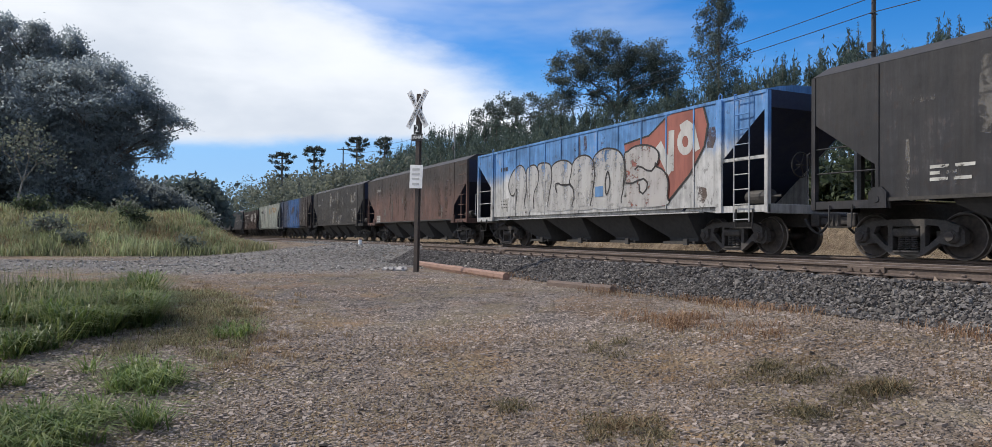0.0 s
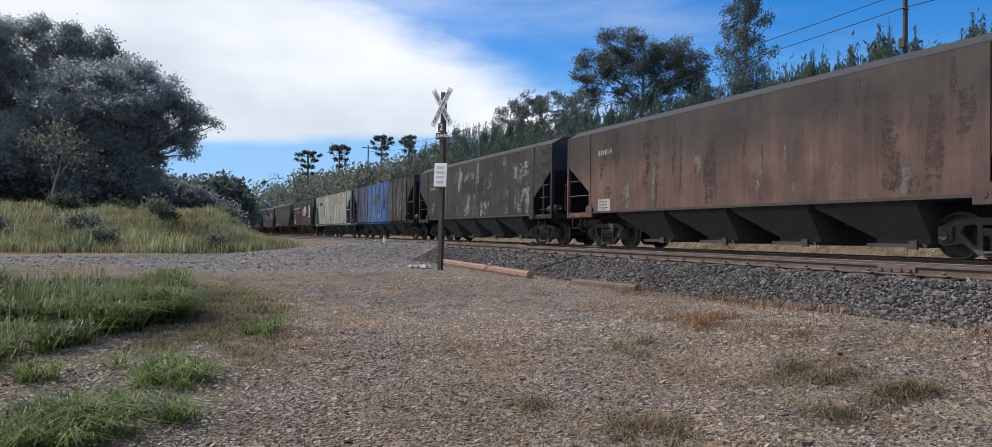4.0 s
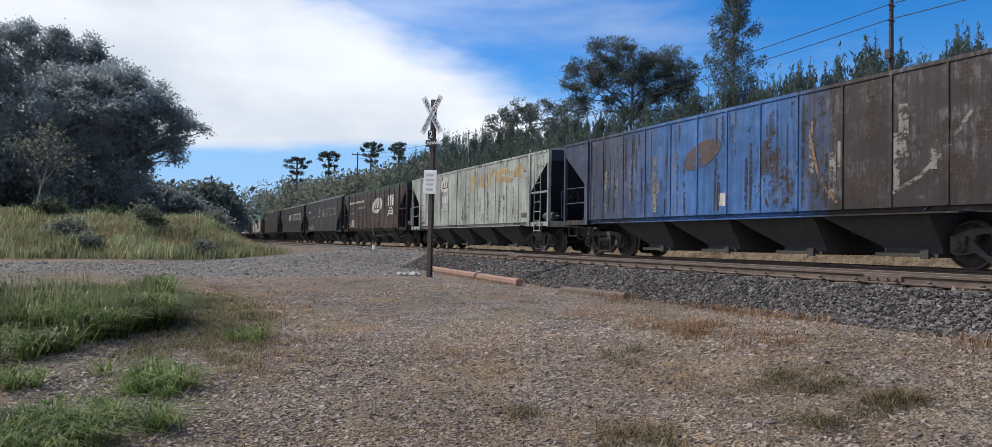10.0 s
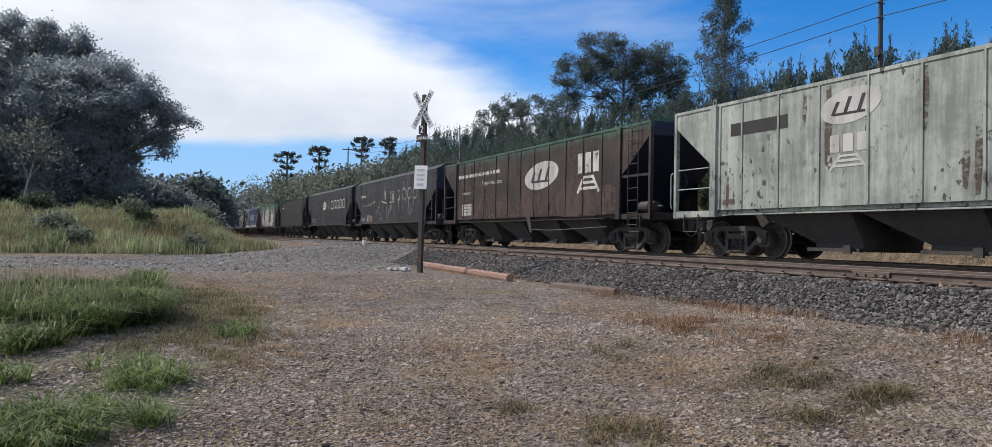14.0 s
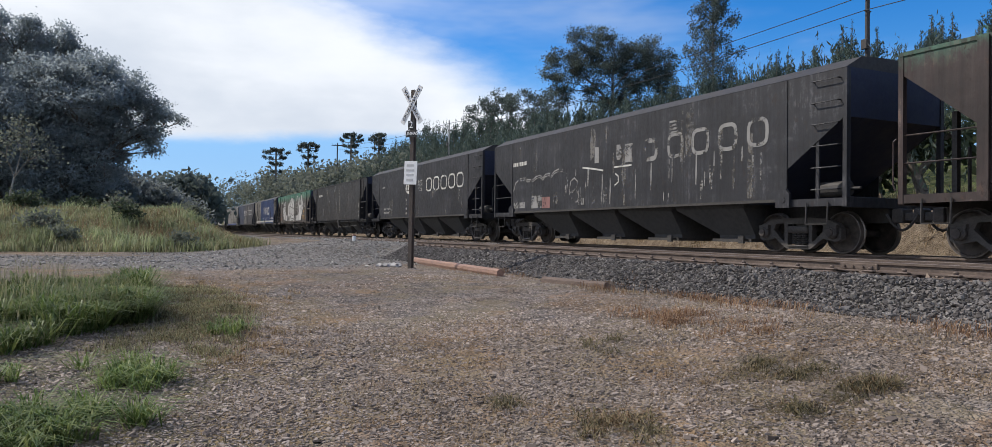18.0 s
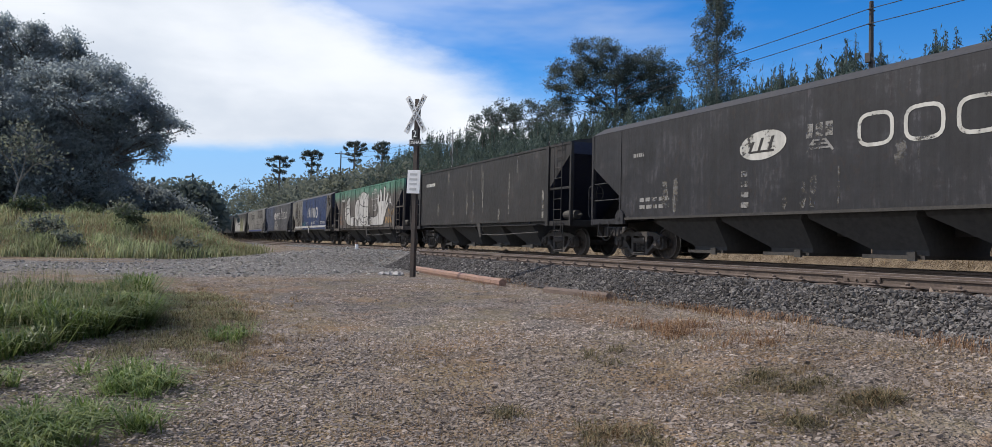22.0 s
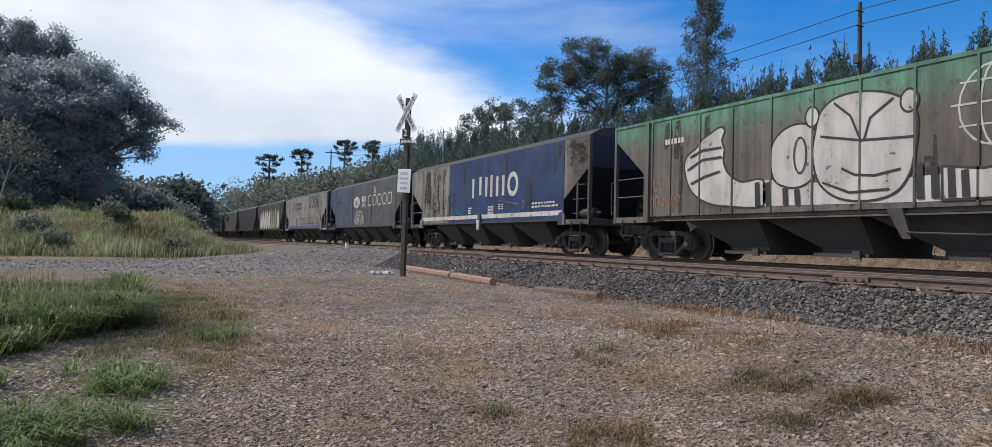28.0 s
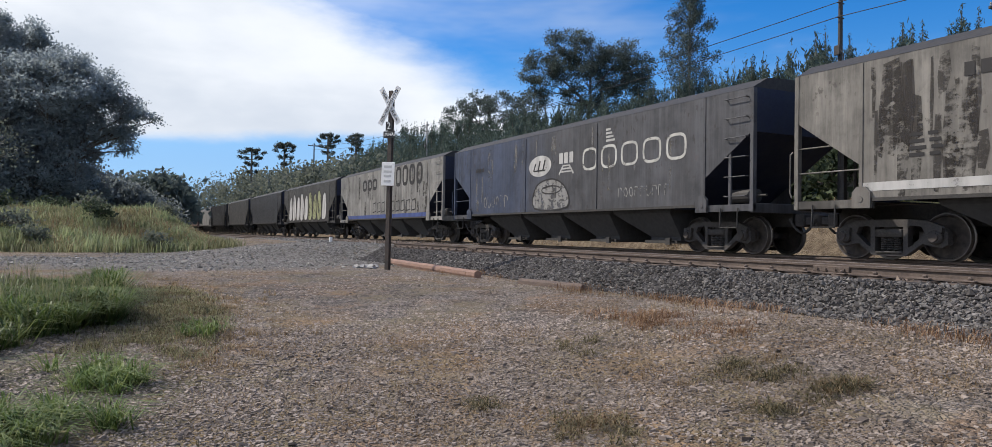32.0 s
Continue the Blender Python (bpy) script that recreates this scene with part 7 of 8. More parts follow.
# the young pine plantation
def pine_arrays(seed, tall, n_cards, width=0.038):
    rs = np.random.RandomState(seed)
    out = []
    whorls = int(tall * 1.55)
    for k in range(whorls):
        u = 0.08 + 0.76 * (k + 0.3 * rs.rand()) / whorls
        ln = (0.96 - u) * 1.5 * rs.uniform(0.6, 1.15) + 0.1
        m = rs.randint(4, 7)
        for i in range(m):
            a = 6.283 * (i + rs.rand()) / m
            w = ln * rs.uniform(0.55, 1.1)
            s = np.linspace(0.3, 1.0, 7)[:, None]
            d = np.array((math.cos(a), math.sin(a), 0.25))
            out.append(np.array((0, 0, u * tall)) + s * d * w + s ** 2 * np.array((0, 0, 0.65)) * w + rs.normal(size=(7, 3)) * 0.025)
            tip = out[-1][-1]
            out.append(tip + np.stack((rs.normal(size=6) * 0.012, rs.normal(size=6) * 0.012, np.linspace(0.03, rs.uniform(0.2, 0.42), 6)), 1))
    # upright candles at the top
    for dx, dy, lo in ((0, 0, 0.74), (0.14, 0.05, 0.80), (-0.1, 0.12, 0.82), (-0.05, -0.14, 0.81)):
        hi, m = (1.0, 30) if not dx else (rs.uniform(0.88, 0.93), 10)
        out.append(np.stack((dx + rs.normal(size=m) * 0.02, dy + rs.normal(size=m) * 0.02, np.linspace(lo, hi, m) * tall), 1))
    c = np.concatenate(out)
    c = np.concatenate([c + rs.normal(size=c.shape) * 0.05 for _ in range(6)])
    if len(c) > n_cards:
        c = c[rs.permutation(len(c))[:n_cards]]
    return cards(rs, c, width * 1.1, 4.6, 1.8)


PINE_TALL = (9.0, 7.2, 11.0, 5.8)
# how high the wood's outline stands, by compass angle from the eye
SKY_A = [116, 121.5, 123.6, 127, 129.2, 131.5, 135.2, 138, 142, 147, 151.6, 155.1, 159, 161, 163, 165.9, 170]
SKY_T = [0.275, 0.27, 0.262, 0.25, 0.268, 0.245, 0.24, 0.225, 0.21, 0.19, 0.178, 0.165, 0.158, 0.142, 0.122, 0.085, 0.07]


def skyline(x, y):
    return float(np.interp(math.degrees(math.atan2(y, x)), SKY_A, SKY_T))


pine_kinds = []
for k, (tall, n) in enumerate(((9.0, 2900), (7.2, 2400), (11.0, 3400), (5.8, 2000))):
    pine = tagged(new("pine_tree"), "young plantation pine with upright shoots", "tree", "pines on the hill")
    mesh_object("trunk", limb_mesh("trunk", [(Vector((0, 0, 0)), Vector((0, 0, tall * 0.95)), 0.11, 0.02)]), BARK, pine)
    v, q = pine_arrays(70 + k, tall, n)
    mesh_object("crown", from_arrays("crown", v, q), NEEDLE, pine)
    pine_kinds.append(pine)
low = [pine_arrays(90 + k, 6.6, 430, 0.062) for k in range(4)]
rnd = random.Random(77)
used = [False] * 4
joined_v, joined_q, base = [], [], 0
made = 0
x = 16.0
while x > -150:
    for row in range(11):
        px, py = x + rnd.uniform(-1.0, 1.0), 21.5 + 2.6 * row + rnd.uniform(-0.8, 0.8)
        if (py < 26 and rnd.random() < 0.45) or (px > -18 and rnd.random() < 0.5):
            continue
        if abs(px + 60) < 8 and py > 38 and rnd.random() < 0.8:
            continue
        pz = ground_at(px, py) - 0.08
        if (pz + 7 - 0.335) / py < 0.24:
            continue
        room = skyline(px, py) * math.hypot(px, py) * rnd.choice((0.78, 0.86, 0.9, 0.94, 1.0)) * rnd.uniform(0.96, 1.03) + 0.335 - pz
        if room < 3.4:
            continue
        turn = rnd.uniform(0, 360)
        if 33 < py < 48 and -110 < px < -20 and made < 170 and rnd.random() < 0.75:
            k = min(range(4), key=lambda j: abs(PINE_TALL[j] - room))
            m = pose(px, py, pz, rnd.uniform(-2, 2), rnd.uniform(-2, 2), turn) @ Matrix.Diagonal((1.0, 1.0, min(room / PINE_TALL[k], 1.3), 1.0))
            if used[k]:
                copy_thing(pine_kinds[k], m)
            else:
                pine_kinds[k].matrix_basis = m
                used[k] = True
            made += 1
        else:
            v, q = low[rnd.randrange(4)]
            c, s = math.cos(turn), math.sin(turn)
            f = min(rnd.uniform(0.8, 1.2) if py < 36 else 1.9, room / 6.6)
            r = np.array(((c, -s, 0), (s, c, 0), (0, 0, f / min(f, 1.1)))) * min(f, 1.1)
            joined_v.append(v @ r.T + np.array((px, py, pz)))
            joined_q.append(q + base)
            base += len(v)
    x -= 1.6 if x > -70 else 2.1
woods = mesh_object("pine_plantation", from_arrays("pine_plantation", np.concatenate(joined_v), np.concatenate(joined_q)), NEEDLE)
tagged(woods, "dense young pine plantation covering the hillside", "wood", kind="stuff")

# scrub on the far slopes and behind the line
rs = np.random.RandomState(5)
far_c = []
FAR_A, FAR_T = (159, 161, 163, 166, 169, 172, 174, 178, 180), (0.122, 0.118, 0.112, 0.098, 0.088, 0.081, 0.077, 0.073, 0.06)
while len(far_c) < 820:
    h, d = rs.uniform(160, 180), rs.uniform(85, 330)
    px, py = d * math.cos(radians(h)), d * math.sin(radians(h))
    if 6.5 < py < 18 or (px > -100 and py < 18):
        continue
    r = rs.uniform(1.2, 2.6)
    lim = float(np.interp(h, FAR_A, FAR_T)) * d * rs.uniform(0.75, 1.0) + 0.335
    z0 = ground_at(px, py)
    zc = min(lim - r * 0.7, z0 + rs.uniform(0.6, 9) * r * 0.6)
    if zc < z0:
        continue
    n = 100
    o = rs.normal(size=(n, 3))
    o /= np.linalg.norm(o, axis=1)[:, None]
    far_c.append(o * r * rs.uniform(0.45, 1.1, n)[:, None] * np.array((1, 1, 0.9)) + np.array((px, py, zc)))
v, q = cards(rs, np.concatenate(far_c), 0.36)
tagged(mesh_object("far_scrub", from_arrays("far_scrub", v, q), LEAF_OLIVE), "olive-green scrub along the far slopes", "scrub", kind="stuff")
for i in range(20):
    px, py = -52 + 2.9 * i + rs.normal() * 0.6, 20.5 + rs.uniform(0, 3)
    broadleaf("shrub", "loose green shrub on the bank behind the line", px, py, rs.uniform(1.6, 3.0), 120 + i, LEAF_MID, BARK, trunk=0.15, levels=3, spread=0.75, size=0.2, per=20, cloud=0.35, category="shrub", group="shrubs behind the line")


# ---- grass ----
def blades(name, rs, xs, ys, tall, wide, material, label, lean=0.45, lift=-0.02):
    n = len(xs)
    z = height(xs, ys) + lift
    a = rs.uniform(0, 6.283, n)
    h = tall * rs.uniform(0.5, 1.25, n)
    b = h * lean * rs.uniform(0.3, 1.5, n)
    w = wide * rs.uniform(0.7, 1.3, n)
    p = np.stack((xs, ys, z), 1)
    side = np.stack((-np.sin(a), np.cos(a), np.zeros(n)), 1) * w[:, None] / 2
    out = np.stack((np.cos(a), np.sin(a), np.zeros(n)), 1)
    mid = p + out * (b * 0.35)[:, None] + np.array((0, 0, 1)) * (h * 0.62)[:, None]
    tip = p + out * b[:, None] + np.array((0, 0, 1)) * (h * (1 - 0.35 * lean))[:, None]
    v = np.stack((p - side, p + side, mid + side * 0.75, mid - side * 0.75, tip), 1).reshape(-1, 3)
    k = np.arange(n)[:, None] * 5
    q = np.concatenate((k + np.array((0, 1, 2)), k + np.array((0, 2, 3)), k + np.array((3, 2, 4))))
    return tagged(mesh_object(name, from_arrays(name, v, q), material), label, "grass", kind="stuff")


def clumps(rs, spots, per, spread):
    c = np.repeat(np.array(spots), per, 0)
    return c + rs.normal(size=c.shape) * spread


rs = np.random.RandomState(9)
# lush patch near the road's edge
def patch_edge(x):
    return np.interp(-x, (7.6, 8.0, 8.5, 9.0, 9.4, 10.2, 13.5), (-1.9, -1.4, -1.15, -0.8, -0.45, -0.05, 0.1))


px, py = rs.uniform(-13.5, -7.6, 1500), rs.uniform(-3.6, 0.1, 1500)
ok = (py < patch_edge(px) + 0.25 * (value_noise(px, py, 0.5, 18) - 0.5)) & (value_noise(px, py, 0.8, 19) > rs.uniform(0.25, 0.75, 1500))
spots = list(zip(px[ok], py[ok]))
c = clumps(rs, spots, 40, 0.06)
blades("green_grass", rs, c[:, 0], c[:, 1], 0.50 * (0.3 + 1.05 * value_noise(c[:, 0], c[:, 1], 0.75, 8)), 0.017, GRASS, "lush green grass in thick patches", 1.25)
c = clumps(rs, spots[::4], 12, 0.12)
blades("grass_heads", rs, c[:, 0], c[:, 1], 0.62, 0.006, MEADOW, "thin pale seed stalks above the lush grass", 0.4)
near_spots = []
for cx, cy, rx, ry, n in ((-7.0, -0.2, 0.22, 0.16, 9), (-6.9, 0.05, 0.2, 0.1, 7), (-7.5, -0.2, 0.2, 0.14, 4), (-5.8, -0.8, 0.3, 0.2, 24), (-5.6, -0.5, 0.22, 0.14, 12), (-5.35, -0.75, 0.2, 0.16, 10), (-6.0, -0.3, 0.16, 0.12, 6), (-5.85, -0.05, 0.12, 0.08, 4), (-8.9, 0.95, 0.35, 0.12, 5), (-7.4, -1.1, 0.2, 0.12, 4)):
    near_spots += list(zip(cx + rx * 0.75 * rs.normal(size=n), cy + ry * 0.75 * rs.normal(size=n)))
c = clumps(rs, near_spots, 34, 0.04)
blades("green_tufts", rs, c[:, 0], c[:, 1], 0.26, 0.012, GRASS, "small bright green tufts on gravel", 1.4)
# low olive mat beside them
px, py = rs.uniform(-13.5, -7.2, 2600), rs.uniform(-0.9, 1.8, 2600)
across = (py - np.interp(-px, (7.2, 8.2, 10, 13.5), (0.05, 0.2, 0.65, 0.6))) / np.interp(-px, (7.2, 8.2, 10, 13.5), (0.35, 0.75, 0.75, 0.6))
ok = (np.abs(across) < rs.uniform(0.4, 1.1, 2600)) & (value_noise(px, py, 0.6, 23) > rs.uniform(0.15, 0.8, 2600))
c = clumps(rs, np.stack((px[ok], py[ok]), 1), 26, 0.07)
third = rs.rand(len(c)) < 0.55
blades("olive_mat", rs, c[third, 0], c[third, 1], 0.13, 0.007, DEAD_MAT, "low mat of dry olive-brown grass", 1.3)
blades("loose_grass", rs, c[~third, 0], c[~third, 1], 0.12, 0.008, MEADOW, "loose grass round the lush patches", 1.1)
# thin low grass round them
c = np.stack((rs.uniform(-15, -4.5, 26000), rs.uniform(-3.5, 2.2, 26000)), 1)
keep = cover(c[:, 0], c[:, 1])[1] * value_noise(c[:, 0], c[:, 1], 0.5, 29) > rs.uniform(0.12, 1.0, len(c))
c = c[keep]
blades("short_grass", rs, c[:, 0], c[:, 1], 0.09, 0.007, DEAD_MAT, "short thin grass on trodden ground", 0.9)
# the mound
c = np.stack((rs.uniform(-46, -31, 60000), rs.uniform(-12, 5.2, 60000)), 1)
keep = cover(c[:, 0], c[:, 1])[1] * (0.5 + value_noise(c[:, 0], c[:, 1], 1.6, 3)) > rs.uniform(0.1, 1.0, len(c))
c = c[keep]
blades("mound_grass", rs, c[:, 0], c[:, 1], 0.42, 0.03, MEADOW, "tall meadow grass covering the mound", 0.5)
c = clumps(rs, np.stack((rs.uniform(-44, -32, 190), rs.uniform(-11, 3.6, 190)), 1), 70, 0.3)
blades("mound_weeds", rs, c[:, 0], c[:, 1], 0.55 * (0.5 + value_noise(c[:, 0], c[:, 1], 1.2, 15)), 0.035, WEED, "taller green weeds on the mound", 0.45)
c = np.stack((rs.uniform(-46, -31, 26000), rs.uniform(-12, 5.0, 26000)), 1)
c = c[cover(c[:, 0], c[:, 1])[1] * value_noise(c[:, 0], c[:, 1], 1.1, 51) > rs.uniform(0.35, 0.9, len(c))]
blades("mound_straw", rs, c[:, 0], c[:, 1], 0.5, 0.03, STRAW, "bleached stalks among the grass of the mound", 0.5)
for i in range(9):
    px, py = rs.uniform(-43, -32.5), rs.uniform(-10, 3.2)
    broadleaf("weed_bush", "low grey-green weed bush on the mound", px, py, rs.uniform(0.5, 1.1), 160 + i, LEAF_OLIVE if i % 3 else LEAF_MID, BARK, trunk=0.1, levels=2, spread=0.8, size=0.10, per=34, cloud=0.2, squash=1.5, category="bush", group="weed bushes on the mound")
# rust-coloured growth at the corner of the ballast
c = clumps(rs, np.stack((-6.9 + 0.55 * rs.normal(size=46), 5.75 + 0.28 * rs.normal(size=46)), 1), 30, 0.07)
blades("rusty_grass", rs, c[:, 0], c[:, 1], 0.13, 0.007, RED_DRY, "low rust-coloured grass near the ballast", 1.2)
# the verge behind the line
c = np.stack((rs.uniform(-60, 2, 30000), rs.uniform(19.2, 25, 30000)), 1)
blades("bank_grass", rs, c[:, 0], c[:, 1], 0.5, 0.03, MEADOW, "rough grass on the bank behind the line", 0.5)
c = clumps(rs, np.stack((rs.uniform(-60, 2, 420), rs.uniform(17.2, 19.6, 420)), 1), 22, 0.18)
blades("bank_straw", rs, c[:, 0], c[:, 1], 0.28, 0.018, STRAW, "dry straw-coloured tufts on the bank behind the line", 0.7)
# dead mats lying flat on the gravel, then straw tufts
spots = []
for cx, cy, rx, ry, n in ((-4.3, 3.0, 0.2, 0.18, 11), (-4.75, 4.5, 0.09, 0.3, 8), (-4.35, 4.9, 0.09, 0.22, 7), (-3.75, 4.88, 0.1, 0.22, 9), (-3.8, 4.25, 0.1, 0.14, 5), (-5.3, 2.7, 0.15, 0.12, 3), (-6.4, 4.3, 0.4, 0.2, 4)):
    spots += list(zip(cx + rx * 0.7 * rs.normal(size=n), cy + ry * 0.8 * rs.normal(size=n)))
c = clumps(rs, spots, 40, 0.06)
blades("dead_mats", rs, c[:, 0], c[:, 1], 0.12 * (0.3 + value_noise(c[:, 0], c[:, 1], 0.4, 6)), 0.0075, DEAD_MAT, "dark dry mats of dead grass on gravel", 2.3)
spots = []
for cx, cy, rx, ry, n in ((-4.3, 3.0, 0.2, 0.2, 8), (-4.6, 4.7, 0.2, 0.4, 6), (-3.85, 4.7, 0.2, 0.3, 8), (-8.4, 0.9, 0.8, 0.4, 30), (-9.6, 1.3, 1.0, 0.5, 50), (-11.5, 1.4, 1.4, 0.5, 60), (-13.5, 0.9, 1.6, 0.5, 50)):
    spots += list(zip(cx + rx * 0.7 * rs.normal(size=n), cy + ry * 0.8 * rs.normal(size=n)))
c = clumps(rs, spots, 34, 0.05)
blades("dry_tufts", rs, c[:, 0], c[:, 1], 0.10 * (0.4 + value_noise(c[:, 0], c[:, 1], 0.4, 6)), 0.006, STRAW, "dry yellow-brown tufts of grass on gravel", 1.0)
c = np.stack((rs.uniform(-16, -2.5, 90000), rs.uniform(0.2, 7.6, 90000)), 1)
keep = cover(c[:, 0], c[:, 1])[2] * (0.3 + value_noise(c[:, 0], c[:, 1], 0.45, 61)) > rs.uniform(0.35, 1.7, len(c))
c = c[keep]
blades("straw", rs, c[:, 0], c[:, 1], 0.055, 0.005, STRAW, "thin dry straw scattered over the gravel", 1.3, -0.005)
c = np.stack((rs.uniform(-16, -3, 9000), 6.95 + rs.normal(size=9000) * 0.3), 1)
c = c[value_noise(c[:, 0], c[:, 1], 0.7, 14) > rs.uniform(0.3, 0.95, len(c))]
blades("dry_verge", rs, c[:, 0], c[:, 1], 0.16, 0.007, RED_DRY, "dry reddish grass along the foot of the ballast", 1.0)

# ---- stones, sleepers ----
BALLAST = islands("grey_ballast", (0.04, 0.036, 0.034), (0.10, 0.091, 0.085), (0.20, 0.184, 0.172), 0.85)
CHIPS = islands("stone_chips", (0.12, 0.097, 0.081), (0.25, 0.204, 0.17), (0.38, 0.316, 0.265), 0.8)
STONE = plain("ballast_stone", (0.05, 0.047, 0.044), (0.17, 0.158, 0.147), 12, 0.85, 0, 0.3, 0.01, (1, 1, 1), 0.7)

ico = bmesh.new()
bmesh.ops.create_icosphere(ico, subdivisions=1, radius=1.0)
ICO_V = np.array([tuple(v.co) for v in ico.verts])
ICO_F = np.array([[v.index for v in f.verts] for f in ico.faces])
ico.free()
OCT_V = np.array(((1, 0, 0), (-1, 0, 0), (0, 1, 0), (0, -1, 0), (0, 0, 1), (0, 0, -1)), float)
OCT_F = np.array(((0, 2, 4), (2, 1, 4), (1, 3, 4), (3, 0, 4), (2, 0, 5), (1, 2, 5), (3, 1, 5), (0, 3, 5)))


TIP_V = np.array(((1, 0, 0), (0, 1, 0), (-1, 0, 0), (0, -1, 0), (0, 0, 1)), float)
TIP_F = np.array(((0, 1, 4), (1, 2, 4), (2, 3, 4), (3, 0, 4)))


def stones(rs, xs, ys, size, flat, base_v, base_f, sink=0.2, lift=0.0):
    n = len(xs)
    z = height(xs, ys) + lift
    m = rs.normal(size=(n, 3, 3))
    if base_v is TIP_V:
        # flat chips lie level, turned any way, a little tilted
        m = m * 0.22 + np.eye(3)
        a = rs.uniform(0, 6.283, n)
        o = np.zeros(n)
        m = np.stack((np.cos(a), -np.sin(a), o, np.sin(a), np.cos(a), o, o, o, o + 1), 1).reshape(n, 3, 3) @ m
        q = m
    else:
        q, _ = np.linalg.qr(m)
    s = size * np.exp(rs.normal(size=n) * 0.32)
    jag = rs.uniform(0.5, 1.3, (n, len(base_v), 1))
    shape = base_v[None] * jag * rs.uniform(0.55, 1.0, (n, 1, 3)) * s[:, None, None]
    v = np.einsum("nij,nkj->nki", q, shape)
    v[:, :, 2] *= flat
    v += np.stack((xs, ys, z + s * flat * (0.5 - sink)), 1)[:, None]
    f = (np.arange(n)[:, None, None] * len(base_v) + base_f[None]).reshape(-1, 3)
    return v.reshape(-1, 3), f


rs = np.random.RandomState(21)
# shoulder of the ballast: the bulk joined, some hundreds near the camera as stones of their own
n = 44000
bx, by = -2 - 23 * rs.rand(n), rs.uniform(7.2, 8.75, n)
v1, f1 = stones(rs, bx, by, 0.030, 0.85, OCT_V, OCT_F, 0.2)
n = 10000
tx, ty = -40 + 42 * rs.rand(n), rs.uniform(8.7, 15.3, n)
v2, f2 = stones(rs, tx, ty, 0.042, 0.8, OCT_V, OCT_F, 0.3)
me = from_arrays("ballast", v1, f1, True)
ballast = mesh_object("ballast", me, BALLAST)
tagged(ballast, "grey crushed-stone ballast on the shoulder of the line", "ballast", kind="stuff")
# brown tint put in to offset blue skylight in the train's shade
bed_mat = islands("warm_brown_ballast", (0.07, 0.054, 0.043), (0.15, 0.115, 0.09), (0.26, 0.205, 0.16), 0.85)
tagged(mesh_object("track_bed_stone", from_arrays("track_bed_stone", v2, f2, True), bed_mat), "brown oil-stained stone between the rails", "ballast", kind="stuff")
kinds = []
for k in range(8):
    v, f = stones(np.random.RandomState(200 + k), np.zeros(1), np.zeros(1), 0.035, 0.85, ICO_V, ICO_F)
    me = from_arrays("stone", v - v.mean(0), f, True)
    me.materials.append(STONE)
    kinds.append(me)
for i in range(300):
    x, y = rs.uniform(-9.5, -4.2), rs.uniform(7.3, 8.6)
    ob = new("stone", kinds[i % 8])
    ob.parent = ballast
    ob.matrix_basis = pose(x, y, ground_at(x, y) + 0.028, rs.uniform(0, 360), rs.uniform(0, 360), rs.uniform(0, 360))

# loose stone of the road and the crossing
n = 12000
rx, ry = rs.uniform(-46, -15, n), rs.uniform(-9, 8.6, n)
keep = cover(rx, ry)[0] > rs.uniform(0.1, 1.0, n)
v, f = stones(rs, rx[keep], ry[keep], 0.04, 0.7, OCT_V, OCT_F, 0.25)
tagged(mesh_object("road_gravel", from_arrays("road_gravel", v, f, True), islands("road_stone", (0.14, 0.13, 0.118), (0.25, 0.233, 0.21), (0.40, 0.376, 0.34), 0.85)), "loose grey gravel of the road to the crossing", "gravel", kind="stuff")

# flat shards lying on the ground near by: thin plates of four uneven corners
def shards(rs, xs, ys, size):
    n = len(xs)
    s = size * np.exp(rs.normal(size=n) * 0.36)
    a = rs.uniform(0, 6.283, n)[:, None] + np.array((0, 1.57, 3.14, 4.71)) + rs.uniform(-0.45, 0.45, (n, 4))
    r = s[:, None] * rs.uniform(0.65, 1.2, (n, 4))
    long = rs.uniform(0.5, 1.0, n)[:, None]
    turn = rs.uniform(0, 6.283, n)[:, None]
    p, q = r * np.cos(a), r * np.sin(a) * long
    px, py = p * np.cos(turn) - q * np.sin(turn), p * np.sin(turn) + q * np.cos(turn)
    tilt = rs.normal(size=(n, 2, 1)) * 0.22
    z = tilt[:, 0] * px + tilt[:, 1] * py
    up = (height(xs, ys) + s * rs.uniform(0.05, 0.4, n))[:, None]
    top = np.stack((xs[:, None] + px * 0.92, ys[:, None] + py * 0.92, up + z + 0.0), -1)
    low = np.stack((xs[:, None] + px, ys[:, None] + py, up + z - s[:, None] * 0.42), -1)
    v = np.concatenate((top, low), 1).reshape(-1, 3)
    f = np.array(((0, 1, 2, 3), (0, 4, 5, 1), (1, 5, 6, 2), (2, 6, 7, 3), (3, 7, 4, 0)))
    return v, (np.arange(n)[:, None, None] * 8 + f[None]).reshape(-1, 4)


def strewn(n, d0, d1, power):
    d = d0 + (d1 - d0) * rs.rand(n) ** power
    a = radians(154.9) + rs.uniform(-0.66, 0.66, n)
    x, y = d * np.cos(a), d * np.sin(a)
    bare = cover(x, y)[1] < rs.uniform(0.2, 1.2, n)
    drift = value_noise(x, y, 0.9, 40) * 0.55 + value_noise(x, y, 0.3, 41) * 0.45
    keep = (y < 7.4) & bare & (drift > rs.uniform(0.12, 0.72, n))
    return x[keep], y[keep]


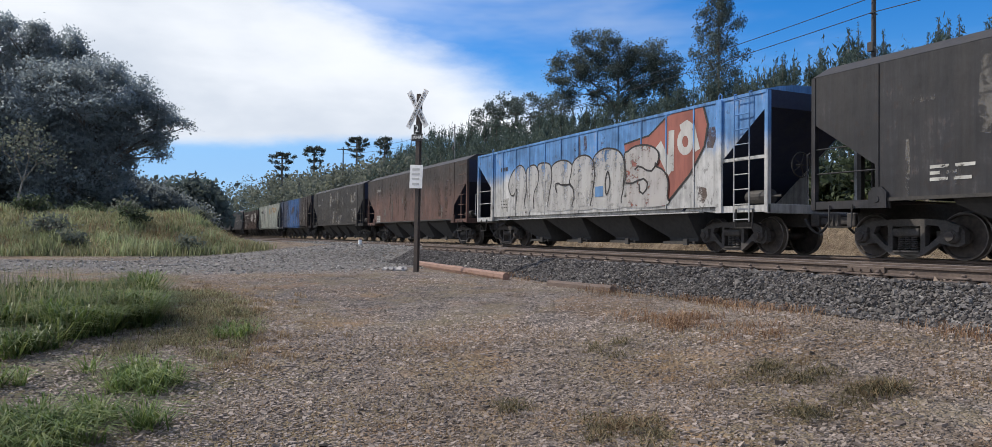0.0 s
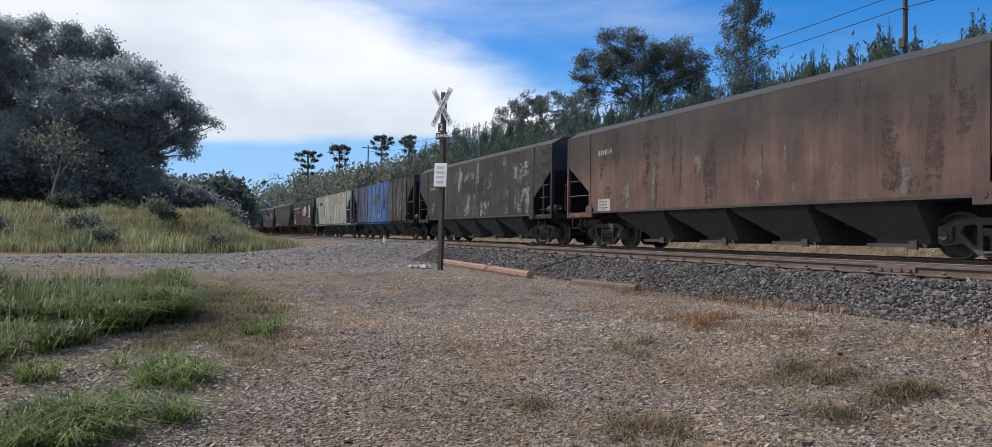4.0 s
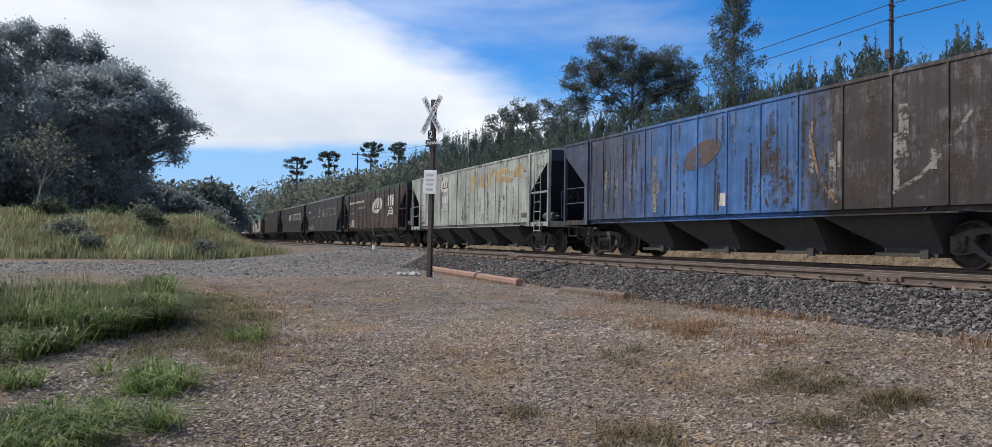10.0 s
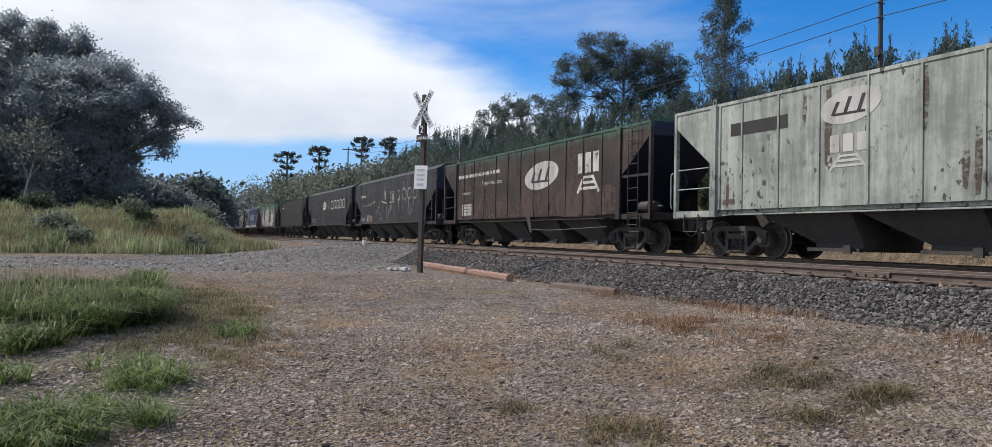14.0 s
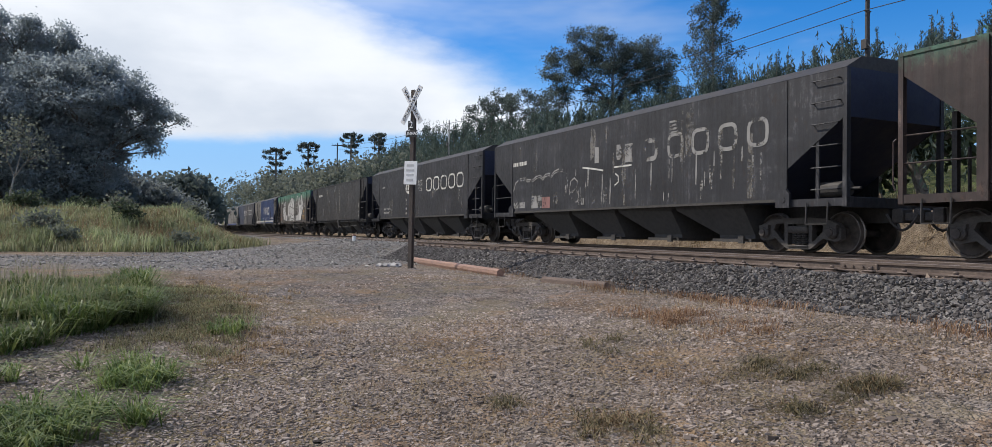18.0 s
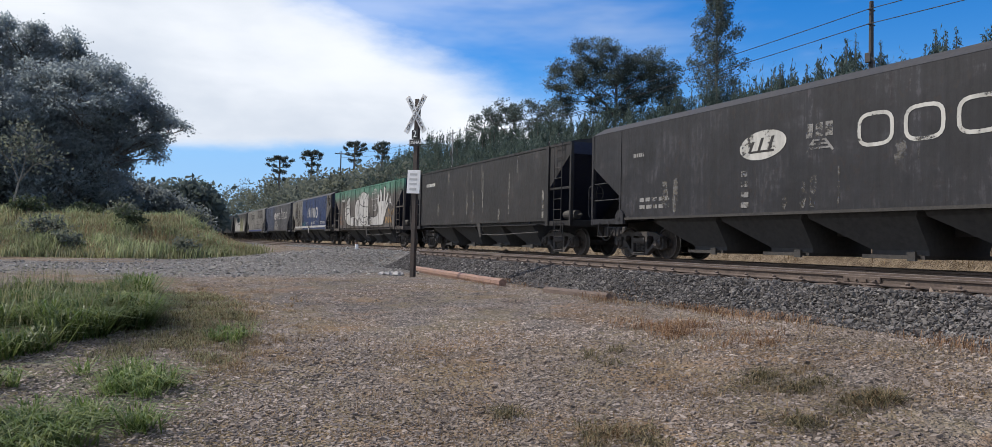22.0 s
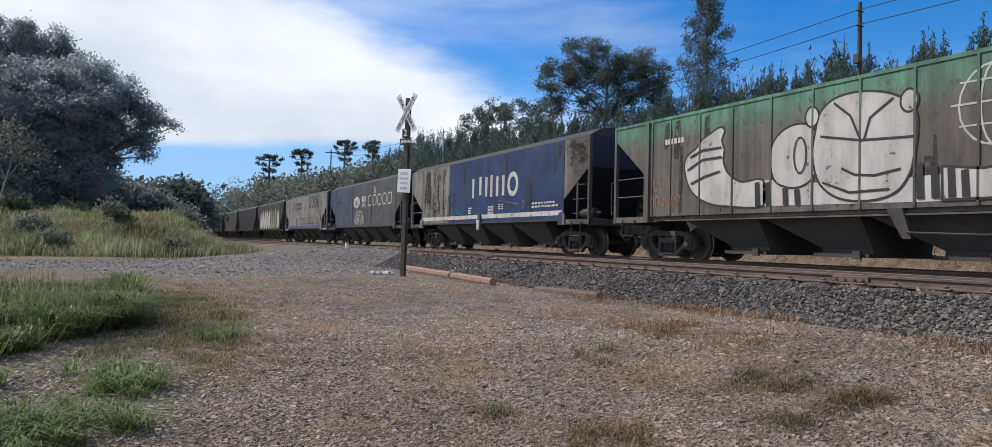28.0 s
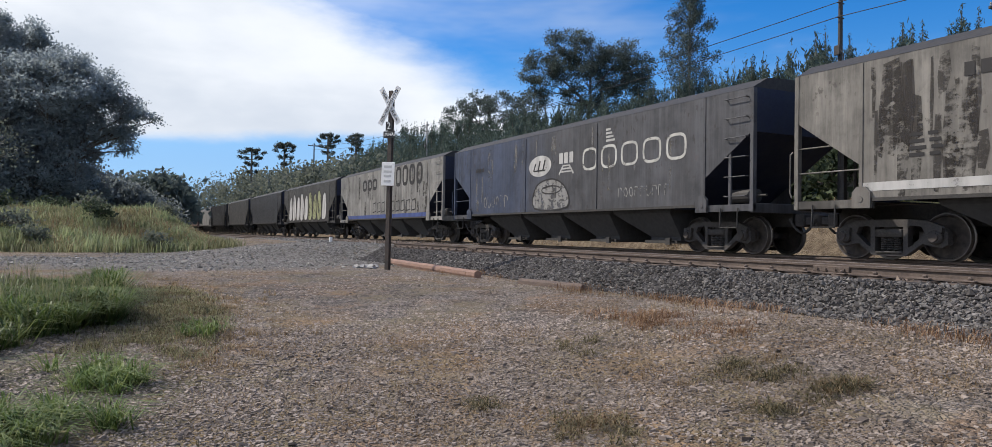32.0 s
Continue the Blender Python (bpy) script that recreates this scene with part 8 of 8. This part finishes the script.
cx, cy = strewn(96000, 3.6, 9.6, 1.0)
v, f = shards(rs, cx, cy, 0.0155)
tagged(mesh_object("stone_shards", from_arrays("stone_shards", v, f, True), CHIPS), "flat grey-brown slaty shards on trodden earth", "gravel", kind="stuff")
cx, cy = strewn(400, 3.6, 14.0, 1.0)
v, f = shards(rs, cx, cy, 0.026)
tagged(mesh_object("loose_stones", from_arrays("loose_stones", v, f, True), CHIPS), "larger loose stones scattered on the gravel", "gravel", kind="stuff")
cx, cy = strewn(80000, 8.5, 19.0, 1.3)
v, f = stones(rs, cx, cy, 0.02, 0.5, TIP_V, TIP_F, 0.55)
tagged(mesh_object("stone_chips", from_arrays("stone_chips", v, f, True), CHIPS), "small stone chips on trodden earth farther off", "gravel", kind="stuff")

# sleepers, fastenings and a rail joint
tracks = [o for o in scene.objects if o.name.startswith("railway_track")]
bm = boxed(-0.11, 0.11, -0.98, 0.98, -0.30, -0.142, 0.012)
sleeper_me = bpy.data.meshes.new("sleeper")
bm.to_mesh(sleeper_me)
bm.free()
sleeper_me.materials.append(SLEEPER)
bm = boxed(-0.075, 0.075, -0.045, 0.035, -0.142, -0.115, 0.01)
lathe_bm = lathe(bmesh.new(), [(0.03, -0.115), (0.034, -0.09), (0.02, -0.075)], 8, "z")
tmp = bpy.data.meshes.new("bolt")
lathe_bm.to_mesh(tmp)
lathe_bm.free()
bm.from_mesh(tmp)
clip_me = bpy.data.meshes.new("rail_clip")
bm.to_mesh(clip_me)
bm.free()
clip_me.materials.append(STEEL_RAIL)
for track in tracks:
    near = abs(track.location.y - NEAR_Y) < 0.1
    for i in range(110 if near else 60):
        x = -4.0 + 3.0 - 0.6 * i + rnd.uniform(-0.05, 0.05)
        ob = new("sleeper", sleeper_me)
        ob.parent = track
        ob.matrix_basis = pose(x, rnd.uniform(-0.04, 0.04), rnd.uniform(-0.012, 0.0), 0, 0, rnd.uniform(-1.5, 1.5))
        if near and i < 60:
            ob = new("rail_clip", clip_me)
            ob.parent = track
            ob.matrix_basis = pose(x + rnd.uniform(-0.03, 0.03), -0.64, 0)
for track in tracks:
    if abs(track.location.y - NEAR_Y) < 0.1:
        for x in (-7.2, -19.2, -31.2):
            bm = boxed(x - 0.3, x + 0.3, -0.575, -0.552, -0.115, -0.03, 0.006)
            for k in (-0.22, -0.08, 0.08, 0.22):
                rod(bm, (x + k, -0.575, -0.075), (x + k, -0.60, -0.075), 0.018, 6)
            part("fishplate", bm, STEEL_RAIL, track)



# ---- what moves ----
def travelled(t):
    return 5.42 * t + 0.00975 * t * t - 0.00008 * t ** 3


def motions():
    """The train draws past, gaining a little speed; its wheels roll without slipping."""
    steps = [i * 0.5 for i in range(65)]
    fine = [i * 0.1 for i in range(321)]
    for car, mid, sets in WAGONS:
        walk(car, [(t, pose(mid + travelled(t), FAR_Y, 0)) for t in steps])
        for k, wheel in enumerate(sets):
            x = -AXLE if k % 2 == 0 else AXLE
            walk(wheel, [(t, pose(x, 0, WHEEL_R, 0, math.degrees(travelled(t) / WHEEL_R) + 37 * k, 0)) for t in fine])


motions()
